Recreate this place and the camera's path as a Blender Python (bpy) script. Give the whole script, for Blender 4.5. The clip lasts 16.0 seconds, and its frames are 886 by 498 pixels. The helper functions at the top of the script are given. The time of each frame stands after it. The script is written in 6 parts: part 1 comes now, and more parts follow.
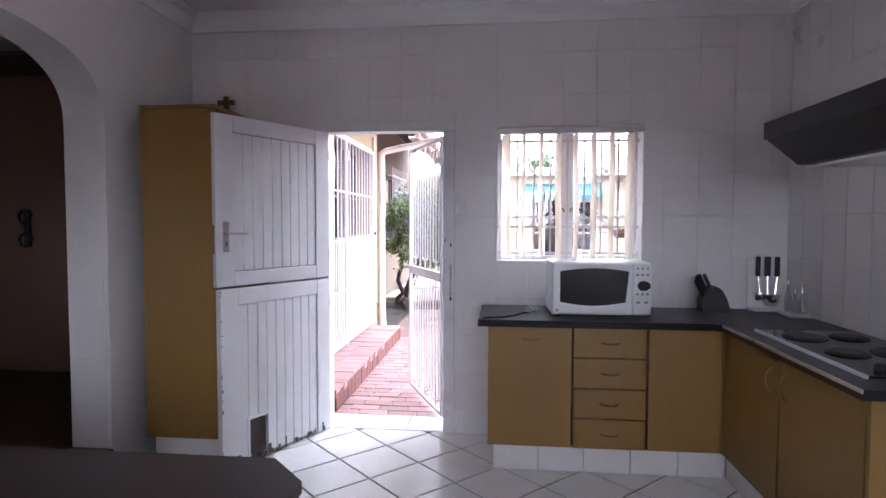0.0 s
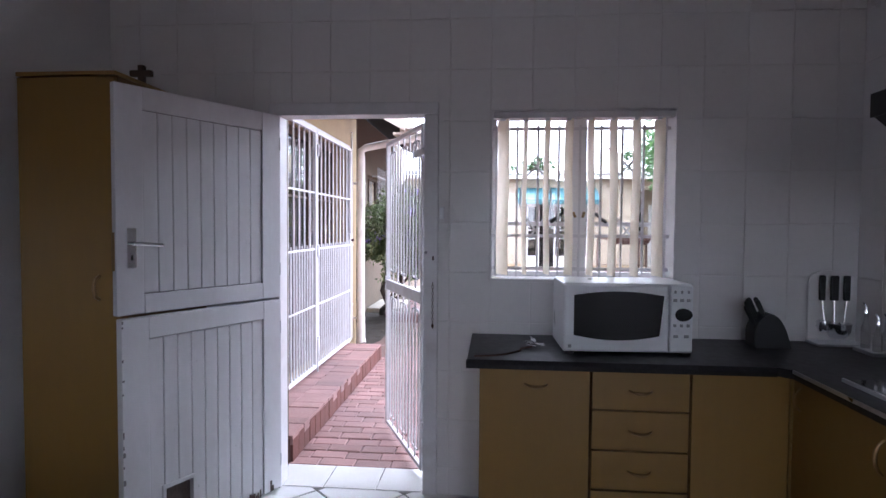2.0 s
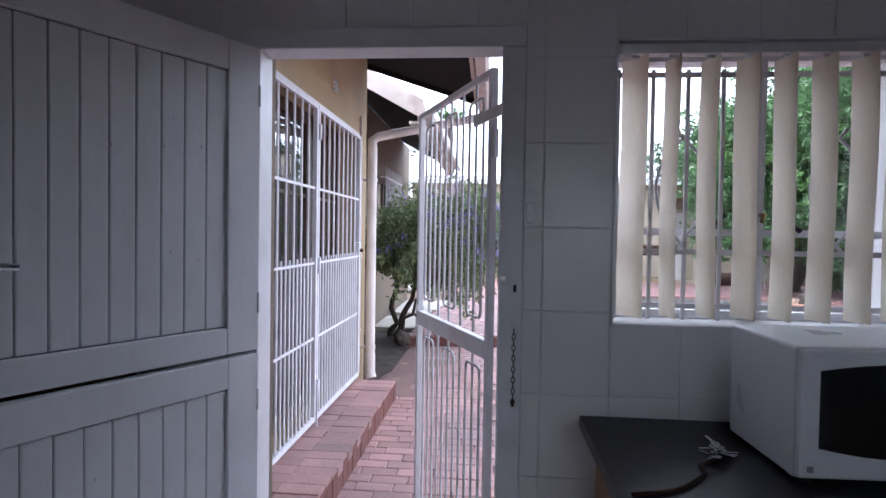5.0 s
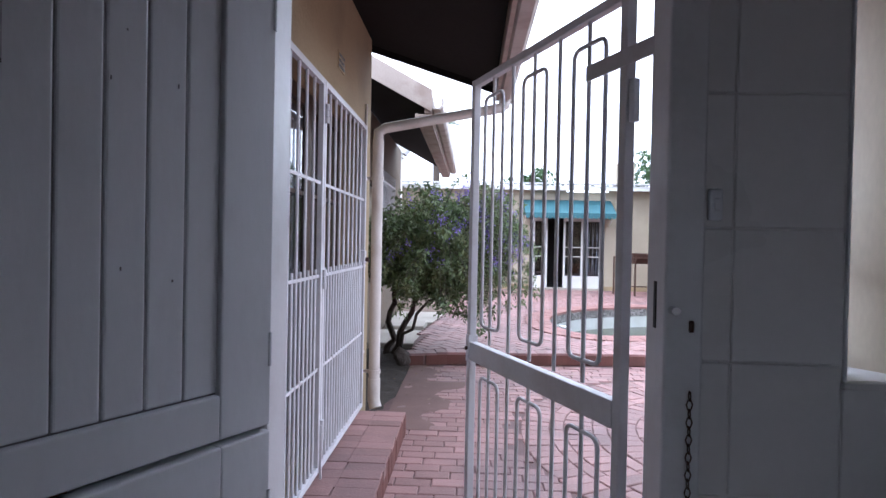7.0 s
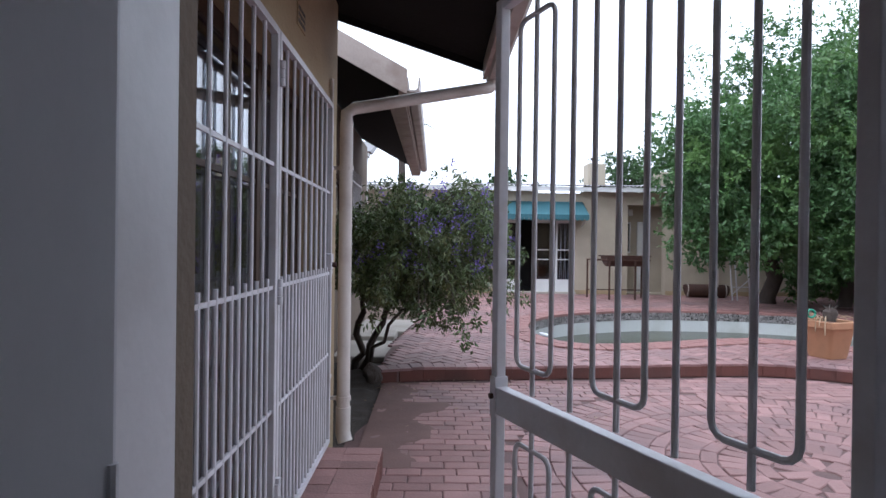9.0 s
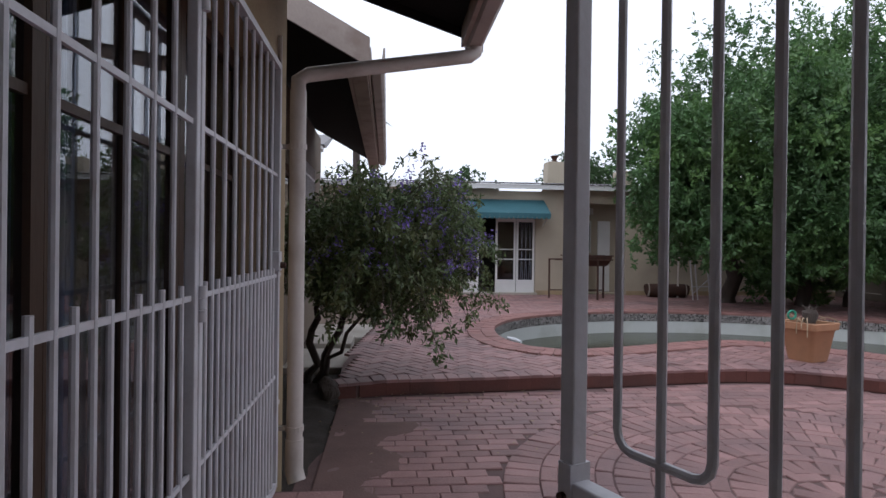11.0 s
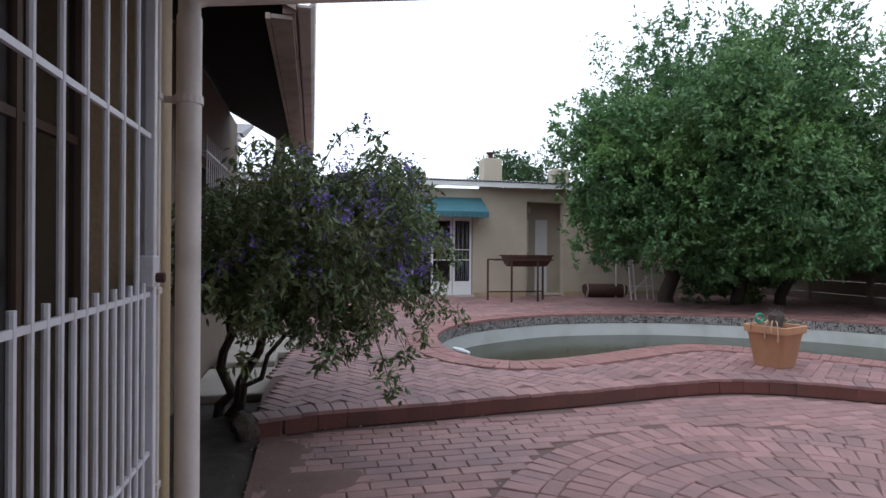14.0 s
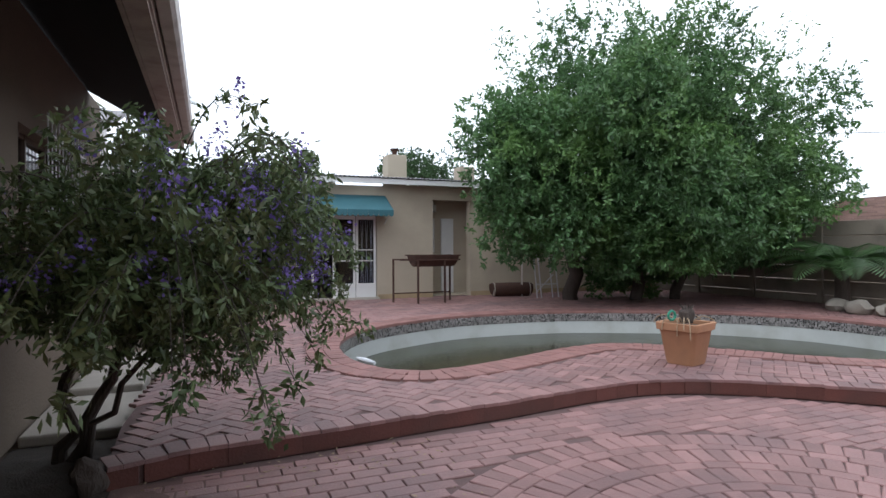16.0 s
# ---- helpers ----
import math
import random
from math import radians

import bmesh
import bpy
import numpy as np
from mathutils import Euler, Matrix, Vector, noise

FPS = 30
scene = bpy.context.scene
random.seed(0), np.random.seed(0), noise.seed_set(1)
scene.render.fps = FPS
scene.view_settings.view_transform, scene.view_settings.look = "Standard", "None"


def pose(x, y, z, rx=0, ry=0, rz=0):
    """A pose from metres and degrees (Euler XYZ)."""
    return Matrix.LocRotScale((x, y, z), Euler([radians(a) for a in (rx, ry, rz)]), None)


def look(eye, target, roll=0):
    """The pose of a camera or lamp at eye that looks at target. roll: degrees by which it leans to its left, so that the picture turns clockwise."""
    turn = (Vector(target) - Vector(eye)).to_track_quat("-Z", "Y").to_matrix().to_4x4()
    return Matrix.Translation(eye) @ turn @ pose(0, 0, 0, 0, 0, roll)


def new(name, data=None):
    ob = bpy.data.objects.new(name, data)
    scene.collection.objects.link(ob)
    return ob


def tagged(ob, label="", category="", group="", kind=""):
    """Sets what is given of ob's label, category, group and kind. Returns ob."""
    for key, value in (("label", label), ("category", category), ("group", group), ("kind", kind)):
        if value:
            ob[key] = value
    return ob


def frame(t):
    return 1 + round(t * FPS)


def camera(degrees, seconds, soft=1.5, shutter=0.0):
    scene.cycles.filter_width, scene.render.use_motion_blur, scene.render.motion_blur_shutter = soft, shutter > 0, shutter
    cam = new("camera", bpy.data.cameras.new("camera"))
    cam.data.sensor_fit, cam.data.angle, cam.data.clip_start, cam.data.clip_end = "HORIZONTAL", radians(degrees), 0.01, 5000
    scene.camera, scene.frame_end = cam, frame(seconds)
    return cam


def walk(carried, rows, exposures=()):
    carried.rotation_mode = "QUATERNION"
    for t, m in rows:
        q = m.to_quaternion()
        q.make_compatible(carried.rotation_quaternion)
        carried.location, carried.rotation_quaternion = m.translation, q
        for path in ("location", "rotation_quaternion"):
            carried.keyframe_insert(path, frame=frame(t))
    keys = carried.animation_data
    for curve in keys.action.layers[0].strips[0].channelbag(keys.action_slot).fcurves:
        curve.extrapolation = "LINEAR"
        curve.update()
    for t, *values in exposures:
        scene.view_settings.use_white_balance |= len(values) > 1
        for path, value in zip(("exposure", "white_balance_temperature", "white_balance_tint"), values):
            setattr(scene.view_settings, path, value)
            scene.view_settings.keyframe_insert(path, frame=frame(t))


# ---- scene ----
cam = camera(75.3, 16.0, shutter=0.0)
METRES, EYE, TILT, LEAN, TURN = 5.7, 1.425, 0.0, 0.0, 5.8
ROWS = [
    (0.0, 0.0, 0.0, 0.0, 0.0, -2.66, -0.11),
    (0.5, 0.0035, 0.0315, 0.0019, -0.16, -2.6, -0.18),
    (1.0, 0.0047, 0.0639, 0.0018, -0.39, -2.47, -0.25),
    (1.5, 0.0087, 0.1019, 0.0016, -0.59, -2.34, -0.34),
    (2.0, 0.0111, 0.138, 0.003, -0.75, -2.24, -0.42),
    (2.5, 0.0095, 0.1728, 0.0025, -0.59, -2.12, -0.47),
    (3.0, 0.0058, 0.2105, 0.004, -0.61, -2.03, -0.56),
    (3.5, -0.0004, 0.2438, 0.0005, -0.56, -1.82, -0.67),
    (4.0, -0.0099, 0.2838, 0.0015, -0.58, -1.7, -0.75),
    (4.5, -0.0206, 0.3193, 0.0005, -0.72, -1.61, -0.79),
    (5.0, -0.0358, 0.3541, 0.0028, -0.89, -1.48, -0.94),
    (7.5, -0.0937, 0.5064, -0.0008, -3.8, -0.54, -1.07),
    (8.0, -0.0984, 0.5354, -0.0022, -4.64, -0.42, -0.96),
    (8.5, -0.0993, 0.5679, -0.0022, -5.59, -0.31, -0.79),
    (11.0, -0.1068, 0.7135, -0.0063, -11.32, -0.2, -0.74),
    (11.5, -0.1046, 0.737, -0.0085, -12.2, -0.09, -0.42),
    (12.0, -0.1067, 0.7677, -0.0104, -12.79, -0.1, -0.43),
    (12.5, -0.1089, 0.7959, -0.0094, -13.62, -0.13, -0.48),
    (13.0, -0.1085, 0.8217, -0.0097, -14.92, -0.12, -0.56),
    (13.5, -0.1039, 0.8486, -0.0084, -16.56, -0.11, -0.53),
    (14.0, -0.0986, 0.875, -0.0065, -18.59, -0.1, -0.41),
    (14.5, -0.0925, 0.8997, -0.0073, -20.73, -0.1, -0.32),
    (15.0, -0.083, 0.9288, -0.0061, -23.08, -0.1, -0.2),
    (15.5, -0.0729, 0.9525, -0.0058, -25.76, -0.09, -0.02),
    (16.0, -0.0608, 0.971, -0.0076, -28.1, -0.08, 0.27),
]
EXPOSURES = [(0.0, 3.5, 5750, 19), (1.5, 2.85, 5650, 17), (3.5, 2.33, 5400, 15), (5.0, 1.95, 5400, 14), (7.5, 1.24, 5450, 13), (8.5, 0.8, 5500, 12), (11.0, -0.28, 5850, 14), (12.0, -0.52, 5900, 14), (12.5, -0.38, 5900, 14), (13.0, -0.15, 5750, 12), (14.0, 0.02, 5700, 11), (16.0, 0.12, 5850, 10)]
walk(cam, [(t, pose(0, 0, EYE, TILT, LEAN, TURN) @ pose(METRES * x, METRES * y, METRES * z, 90 + pitch, roll, yaw)) for t, x, y, z, yaw, pitch, roll in ROWS], EXPOSURES)

# the plan below is drawn on a grid whose unit is 0.95 m
U = 0.95

# ---- sky and sun: overcast ----
world = bpy.data.worlds.new("sky")
scene.world = world
world.use_nodes = True
wn, wl = world.node_tree.nodes, world.node_tree.links
wn.clear()
w_out, w_bg, w_sky = wn.new("ShaderNodeOutputWorld"), wn.new("ShaderNodeBackground"), wn.new("ShaderNodeTexSky")
w_sky.sky_type, w_sky.sun_disc = "NISHITA", False
w_sky.sun_elevation, w_sky.sun_rotation = radians(52), radians(230)
w_sky.air_density, w_sky.dust_density = 1.0, 4.0
w_mix = wn.new("ShaderNodeMixRGB")
w_mix.inputs[0].default_value = 0.88
w_mix.inputs[2].default_value = (15.6, 15.8, 16.0, 1)
wl.new(w_sky.outputs[0], w_mix.inputs[1])
wl.new(w_mix.outputs[0], w_bg.inputs[0])
w_bg.inputs[1].default_value = 0.1
wl.new(w_bg.outputs[0], w_out.inputs[0])
sun = new("sun", bpy.data.lights.new("sun", "SUN"))
sun.data.energy, sun.data.angle, sun.data.color = 0.6, radians(30), (1.0, 0.97, 0.92)
sun.matrix_world = look((-7, 2, 12), (0, 8, 0))


# ---- materials ----
def mat(name, base, rough=0.6, var=0.15, scale=6.0, fine=60.0, bump=0.15, metal=0.0, spec=0.5, per="", per_amount=0.25,
        tint=None, stain=0.0, stain_scale=1.5, transl=0.0, coat=0.0, stretch=(1, 1, 1), rvar=0.16):
    """Principled surface: base colour varied by broad and fine noise, stains in a second colour, per-piece variation, bump."""
    m = bpy.data.materials.new(name)
    m.use_nodes = True
    nt = m.node_tree
    n, l = nt.nodes, nt.links
    p = n["Principled BSDF"]
    co = n.new("ShaderNodeNewGeometry")
    mp = n.new("ShaderNodeMapping")
    mp.inputs["Scale"].default_value = stretch
    l.new(co.outputs["Position"], mp.inputs["Vector"])

    def noi(sc, detail=4.0):
        t = n.new("ShaderNodeTexNoise")
        t.inputs["Scale"].default_value, t.inputs["Detail"].default_value = sc, detail
        l.new(mp.outputs[0], t.inputs["Vector"])
        return t.outputs["Fac"]

    def math2(op, a, b):
        q = n.new("ShaderNodeMath")
        q.operation = op
        for k, v in enumerate((a, b)):
            if isinstance(v, (int, float)):
                q.inputs[k].default_value = v
            else:
                l.new(v, q.inputs[k])
        return q.outputs[0]

    broad, small = noi(scale), noi(fine, 6.0)
    v = math2("ADD", math2("MULTIPLY", math2("SUBTRACT", broad, 0.5), 2.2 * var), math2("MULTIPLY", math2("SUBTRACT", small, 0.5), 1.4 * var))
    if per:
        if per == "object":
            r = n.new("ShaderNodeObjectInfo").outputs["Random"]
        else:
            r = co.outputs["Random Per Island"]
        v = math2("ADD", v, math2("MULTIPLY", math2("SUBTRACT", r, 0.5), 2 * per_amount))
    v = math2("ADD", v, 1.0)
    hsv = n.new("ShaderNodeHueSaturation")
    hsv.inputs["Color"].default_value = (*base, 1)
    l.new(v, hsv.inputs["Value"])
    col = hsv.outputs[0]
    if tint is not None:
        mx = n.new("ShaderNodeMixRGB")
        rp = n.new("ShaderNodeValToRGB")
        rp.color_ramp.elements[0].position, rp.color_ramp.elements[1].position = 0.48, 0.68
        l.new(noi(stain_scale, 8.0), rp.inputs[0])
        l.new(math2("MULTIPLY", rp.outputs[0], stain), mx.inputs[0])
        l.new(col, mx.inputs[1])
        mx.inputs[2].default_value = (*tint, 1)
        col = mx.outputs[0]
    l.new(col, p.inputs["Base Color"])
    l.new(math2("ADD", rough - rvar / 2, math2("MULTIPLY", broad, rvar)), p.inputs["Roughness"])
    p.inputs["Metallic"].default_value = metal
    p.inputs["Specular IOR Level"].default_value = spec
    p.inputs["Coat Weight"].default_value = coat
    if bump:
        b = n.new("ShaderNodeBump")
        b.inputs["Strength"].default_value, b.inputs["Distance"].default_value = bump, 0.01
        l.new(math2("ADD", small, math2("MULTIPLY", broad, 0.6)), b.inputs["Height"])
        l.new(b.outputs[0], p.inputs["Normal"])
    if transl:
        tr = n.new("ShaderNodeBsdfTranslucent")
        l.new(col, tr.inputs[0])
        ms = n.new("ShaderNodeMixShader")
        ms.inputs[0].default_value = transl
        l.new(p.outputs[0], ms.inputs[1])
        l.new(tr.outputs[0], ms.inputs[2])
        l.new(ms.outputs[0], n["Material Output"].inputs[0])
    return m


def glass_mat(name, tint=(1, 1, 1), rough=0.0, clear=0.9, gloss=0.9):
    """Thin pane: see-through with a mirror gloss that grows at grazing angles."""
    m = bpy.data.materials.new(name)
    m.use_nodes = True
    n, l = m.node_tree.nodes, m.node_tree.links
    n.clear()
    out, mix = n.new("ShaderNodeOutputMaterial"), n.new("ShaderNodeMixShader")
    tr, gl, fr = n.new("ShaderNodeBsdfTransparent"), n.new("ShaderNodeBsdfGlossy"), n.new("ShaderNodeLayerWeight")
    tr.inputs[0].default_value = (*[c * clear for c in tint], 1)
    gl.inputs["Roughness"].default_value = rough
    fr.inputs[0].default_value = 0.5
    pw, ma = n.new("ShaderNodeMath"), n.new("ShaderNodeMath")
    pw.operation, ma.operation = "POWER", "MULTIPLY_ADD"
    pw.inputs[1].default_value, ma.inputs[1].default_value, ma.inputs[2].default_value = 3.0, gloss, 0.05
    l.new(fr.outputs["Facing"], pw.inputs[0])
    l.new(pw.outputs[0], ma.inputs[0])
    l.new(ma.outputs[0], mix.inputs[0])
    l.new(tr.outputs[0], mix.inputs[1])
    l.new(gl.outputs[0], mix.inputs[2])
    l.new(mix.outputs[0], out.inputs[0])
    return m


def glow_mat(name, color, strength):
    m = bpy.data.materials.new(name)
    m.use_nodes = True
    p = m.node_tree.nodes["Principled BSDF"]
    p.inputs["Emission Color"].default_value, p.inputs["Emission Strength"].default_value = (*color, 1), strength
    p.inputs["Base Color"].default_value = (*color, 1)
    return m


M_TILE_WALL = mat("wall_tile_glaze", (0.76, 0.74, 0.74), 0.28, 0.04, 3, 40, 0.03, per="object", per_amount=0.025, tint=(0.6, 0.55, 0.5), stain=0.05, rvar=0.03)
M_GROUT = mat("grout", (0.78, 0.76, 0.75), 0.8, 0.06)
M_GROUT_FLOOR = mat("floor_grout", (0.12, 0.11, 0.1), 0.9, 0.2)
M_TILE_FLOOR = mat("floor_tile_glaze", (0.78, 0.77, 0.76), 0.2, 0.05, 3, 50, 0.03, per="object", per_amount=0.03, tint=(0.45, 0.4, 0.36), stain=0.2, stain_scale=2.0)
M_CEIL = mat("ceiling_paint", (0.8, 0.79, 0.8), 0.85, 0.03, 2, 60, 0.05)
M_PLASTER = mat("white_plaster", (0.74, 0.72, 0.71), 0.8, 0.05, 2, 50, 0.1)
M_YELLOW = mat("yellow_maple_laminate", (0.255, 0.148, 0.033), 0.45, 0.1, 3, 30, 0.03, stretch=(1, 1, 0.15))
M_YELLOW_EDGE = mat("brown_edging", (0.2, 0.1, 0.03), 0.5)
M_TOP = mat("dark_grey_laminate", (0.013, 0.012, 0.014), 0.38, 0.25, 30, 220, 0.02, tint=(0.03, 0.028, 0.032), stain=0.5, stain_scale=80, spec=0.3)
M_METAL_TRIM = mat("aluminium_trim", (0.7, 0.7, 0.72), 0.3, 0.05, metal=1.0, bump=0)
M_CHROME = mat("chrome", (0.72, 0.72, 0.74), 0.18, 0.04, metal=1.0, bump=0)
M_BRASS = mat("antique_brass", (0.3, 0.2, 0.1), 0.35, 0.15, metal=1.0, bump=0.05)
M_DOORPAINT = mat("white_door_paint", (0.7, 0.7, 0.73), 0.42, 0.06, 4, 50, 0.06, tint=(0.3, 0.27, 0.24), stain=0.14, stain_scale=5, stretch=(1, 1, 0.4))
M_DOORDARK = mat("door_dark_grey", (0.2, 0.19, 0.2), 0.9, 0.2)
M_WORN_AND_SHADE = mat("worn_wood_and_hole_shade", (0.09, 0.07, 0.06), 0.9, 0.4, 20, 90, 0.4)
M_FRAMEPAINT = mat("white_steel_paint", (0.76, 0.75, 0.77), 0.4, 0.06, 5, 60, 0.06, tint=(0.3, 0.25, 0.22), stain=0.2, stain_scale=6)
M_GATE = mat("white_gate_enamel", (0.62, 0.61, 0.64), 0.45, 0.1, 8, 70, 0.1, tint=(0.34, 0.27, 0.23), stain=0.22, stain_scale=9)
M_RUST = mat("rust", (0.06, 0.028, 0.019), 0.85, 0.4, 10, 80, 0.5)
M_HOOD = mat("black_enamel", (0.014, 0.013, 0.014), 0.5, 0.1, bump=0.02, spec=0.3)
M_BLACK = mat("black_plastic", (0.015, 0.015, 0.016), 0.45, 0.1, bump=0.05)
M_HOB = mat("hob_glass", (0.012, 0.012, 0.013), 0.12, 0.05, bump=0)
M_WHITE_PLASTIC = mat("white_plastic", (0.78, 0.79, 0.82), 0.3, 0.02, bump=0.01)
M_MWGLASS = mat("oven_window", (0.012, 0.012, 0.014), 0.15, 0.05, bump=0)
M_GREYPRINT = mat("grey_print", (0.3, 0.3, 0.32), 0.5, 0.05, bump=0)
M_TABLE = mat("dark_wood_top", (0.06, 0.045, 0.04), 0.4, 0.3, 6, 60, 0.08, stretch=(0.3, 2, 1))
M_BLIND = mat("beige_blind_fabric", (0.84, 0.77, 0.65), 0.9, 0.12, 4, 150, 0.2, per="object", per_amount=0.12, tint=(0.35, 0.2, 0.08), stain=0.3, stain_scale=3, transl=0.7, stretch=(1, 1, 0.3))
M_GLASS = glass_mat("window_glass")
M_DOORGLASS = glass_mat("door_glass", (0.8, 0.84, 0.9))
M_CLEAR = glass_mat("clear_plastic", (0.95, 0.95, 0.95), gloss=0.25)
M_STUCCO = mat("ochre_plaster", (0.38, 0.29, 0.175), 0.92, 0.14, 2.5, 45, 0.5, tint=(0.2, 0.16, 0.11), stain=0.5, stain_scale=1.4)
M_STUCCO2 = mat("beige_plaster", (0.46, 0.40, 0.31), 0.92, 0.08, 1.2, 45, 0.3, tint=(0.27, 0.22, 0.17), stain=0.4, stain_scale=0.8)
# darkened copy of the ochre plaster, for walls that stand in shade
M_STUCCO_SHADED = mat("shaded_ochre_plaster", (0.15, 0.115, 0.085), 0.92, 0.14, 2.5, 45, 0.5, tint=(0.12, 0.1, 0.075), stain=0.5, stain_scale=1.4)
# red oxide riser brick, darkened for dirt and for the riser's own shade
M_REDOXIDE_SHADED = mat("red_oxide_brick_shaded", (0.125, 0.046, 0.037), 0.85, 0.2, 6, 60, 0.3, per="object", per_amount=0.12, tint=(0.08, 0.045, 0.04), stain=0.6, stain_scale=2)
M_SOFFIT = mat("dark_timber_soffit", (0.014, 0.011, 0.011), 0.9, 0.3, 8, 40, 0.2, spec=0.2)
M_FASCIA = mat("fascia_board_paint", (0.42, 0.35, 0.31), 0.7, 0.15, 4, 60, 0.15, tint=(0.2, 0.13, 0.1), stain=0.5, stain_scale=5)
M_GUTTER = mat("gutter_paint", (0.5, 0.45, 0.42), 0.5, 0.12, 5, 60, 0.1, tint=(0.22, 0.15, 0.12), stain=0.4, stain_scale=6)
M_PIPE = mat("downpipe_paint", (0.6, 0.55, 0.51), 0.5, 0.1, 5, 60, 0.08, tint=(0.3, 0.24, 0.2), stain=0.45, stain_scale=4)
M_ROOF = mat("corrugated_roof", (0.2, 0.19, 0.19), 0.55, 0.15, 3, 40, 0.1, metal=0.3)
M_BRICK_OB = mat("red_paver", (0.28, 0.158, 0.148), 0.6, 0.24, 7, 70, 0.45, per="object", per_amount=0.22, tint=(0.14, 0.095, 0.1), stain=0.6, stain_scale=1.1)
M_BRICK = mat("red_paver_field", (0.28, 0.158, 0.148), 0.6, 0.24, 7, 70, 0.45, per="island", per_amount=0.22, tint=(0.14, 0.095, 0.1), stain=0.6, stain_scale=1.1)
M_JOINT = mat("sandy_joint", (0.14, 0.088, 0.083), 0.95, 0.3, 10, 90, 0.4)
M_COPING = mat("coping_brick", (0.27, 0.135, 0.12), 0.7, 0.2, 6, 70, 0.3, per="island", per_amount=0.12, tint=(0.14, 0.07, 0.06), stain=0.5, stain_scale=2)
M_SOIL = mat("dark_soil", (0.05, 0.04, 0.033), 0.95, 0.5, 12, 90, 1.0)
M_DUST = mat("washed_soil", (0.165, 0.1, 0.088), 0.9, 0.25, 4, 70, 0.4, tint=(0.2, 0.125, 0.112), stain=0.5, stain_scale=3)
M_EARTH = mat("dry_earth", (0.14, 0.1, 0.075), 0.95, 0.4, 3, 60, 0.8)
M_SLAB = mat("concrete_slab", (0.42, 0.38, 0.33), 0.9, 0.15, 3, 60, 0.3, tint=(0.2, 0.18, 0.15), stain=0.4)
M_POOLWALL = mat("pool_marbelite", (0.55, 0.57, 0.55), 0.7, 0.08, 2, 40, 0.1, tint=(0.3, 0.3, 0.25), stain=0.4, stain_scale=2)
M_WATER = mat("stagnant_water", (0.035, 0.037, 0.017), 0.16, 0.4, 1.2, 9, 0.05, tint=(0.075, 0.074, 0.04), stain=0.6, stain_scale=0.9, spec=0.25)
M_MOSAIC = mat("pool_mosaic", (0.2, 0.185, 0.18), 0.25, 0.2, 6, 60, 0.05, per="island", per_amount=0.95)
M_AWNING = mat("teal_awning_canvas", (0.04, 0.125, 0.15), 0.8, 0.12, 3, 120, 0.2, tint=(0.06, 0.16, 0.185), stain=0.5)
M_WHITEWOOD = mat("white_joinery_paint", (0.7, 0.7, 0.69), 0.5, 0.07, 5, 60, 0.08)
# dark colour that carries the shade of unlit rooms
M_ROOMSHADE = mat("shade_coloured_interior", (0.06, 0.05, 0.045), 0.9, 0.2)
M_CURTAIN = mat("grey_blue_curtain", (0.3, 0.35, 0.45), 0.9, 0.15, 5, 120, 0.3, transl=0.2)
M_TERRA = mat("terracotta", (0.42, 0.22, 0.12), 0.75, 0.12, 6, 70, 0.15, tint=(0.3, 0.17, 0.1), stain=0.35, stain_scale=7)
M_BARK = mat("bark", (0.07, 0.055, 0.047), 0.95, 0.35, 14, 70, 1.0, stretch=(1, 1, 0.3))
M_LEAF = mat("tree_leaf", (0.085, 0.17, 0.06), 0.45, 0.3, 0.6, 20, 0, per="island", per_amount=0.35, tint=(0.2, 0.34, 0.09), stain=0.6, stain_scale=0.75, transl=0.3)
M_LEAF_BUSH = mat("shrub_leaf", (0.105, 0.15, 0.06), 0.45, 0.25, 2, 20, 0, per="island", per_amount=0.5, tint=(0.17, 0.15, 0.05), stain=0.5, stain_scale=3, transl=0.3)
M_LEAF_FAR = mat("far_leaf", (0.05, 0.1, 0.035), 0.6, 0.2, 1, 20, 0, per="island", per_amount=0.4, transl=0.25)
M_FLOWER = mat("violet_petal", (0.23, 0.16, 0.5), 0.6, 0.1, 8, 40, 0, per="island", per_amount=0.3, transl=0.3)
M_FROND = mat("palm_frond", (0.05, 0.105, 0.03), 0.5, 0.2, 3, 30, 0, per="island", per_amount=0.3, transl=0.3)
M_CONCRETE = mat("precast_concrete", (0.26, 0.22, 0.18), 0.92, 0.15, 2, 40, 0.4, tint=(0.12, 0.1, 0.08), stain=0.6)
M_STONE = mat("garden_stone", (0.3, 0.27, 0.23), 0.9, 0.2, 3, 40, 0.6)
M_DEAD = mat("dead_stalk", (0.34, 0.25, 0.16), 0.9, 0.2)
M_GREENPIPE = mat("green_hose", (0.03, 0.25, 0.16), 0.5, 0.1)
M_ROOFTILE = mat("clay_roof_tile", (0.3, 0.2, 0.17), 0.85, 0.2, 4, 40, 0.3, per="island", per_amount=0.2)
M_CABLE = mat("cable", (0.02, 0.02, 0.02), 0.6, 0)
M_TUBE = glow_mat("strip_light", (0.95, 0.97, 1.0), 1.2)
M_DARKWOOD = mat("dark_wood", (0.07, 0.04, 0.025), 0.5, 0.25, 6, 60, 0.1, stretch=(1, 1, 0.3))
M_BROWNWALL = mat("brown_wall_paint", (0.2, 0.12, 0.095), 0.85, 0.08, 2, 50, 0.1)
M_UPHOLSTERY = mat("brown_upholstery", (0.16, 0.1, 0.08), 0.9, 0.15, 5, 90, 0.3)


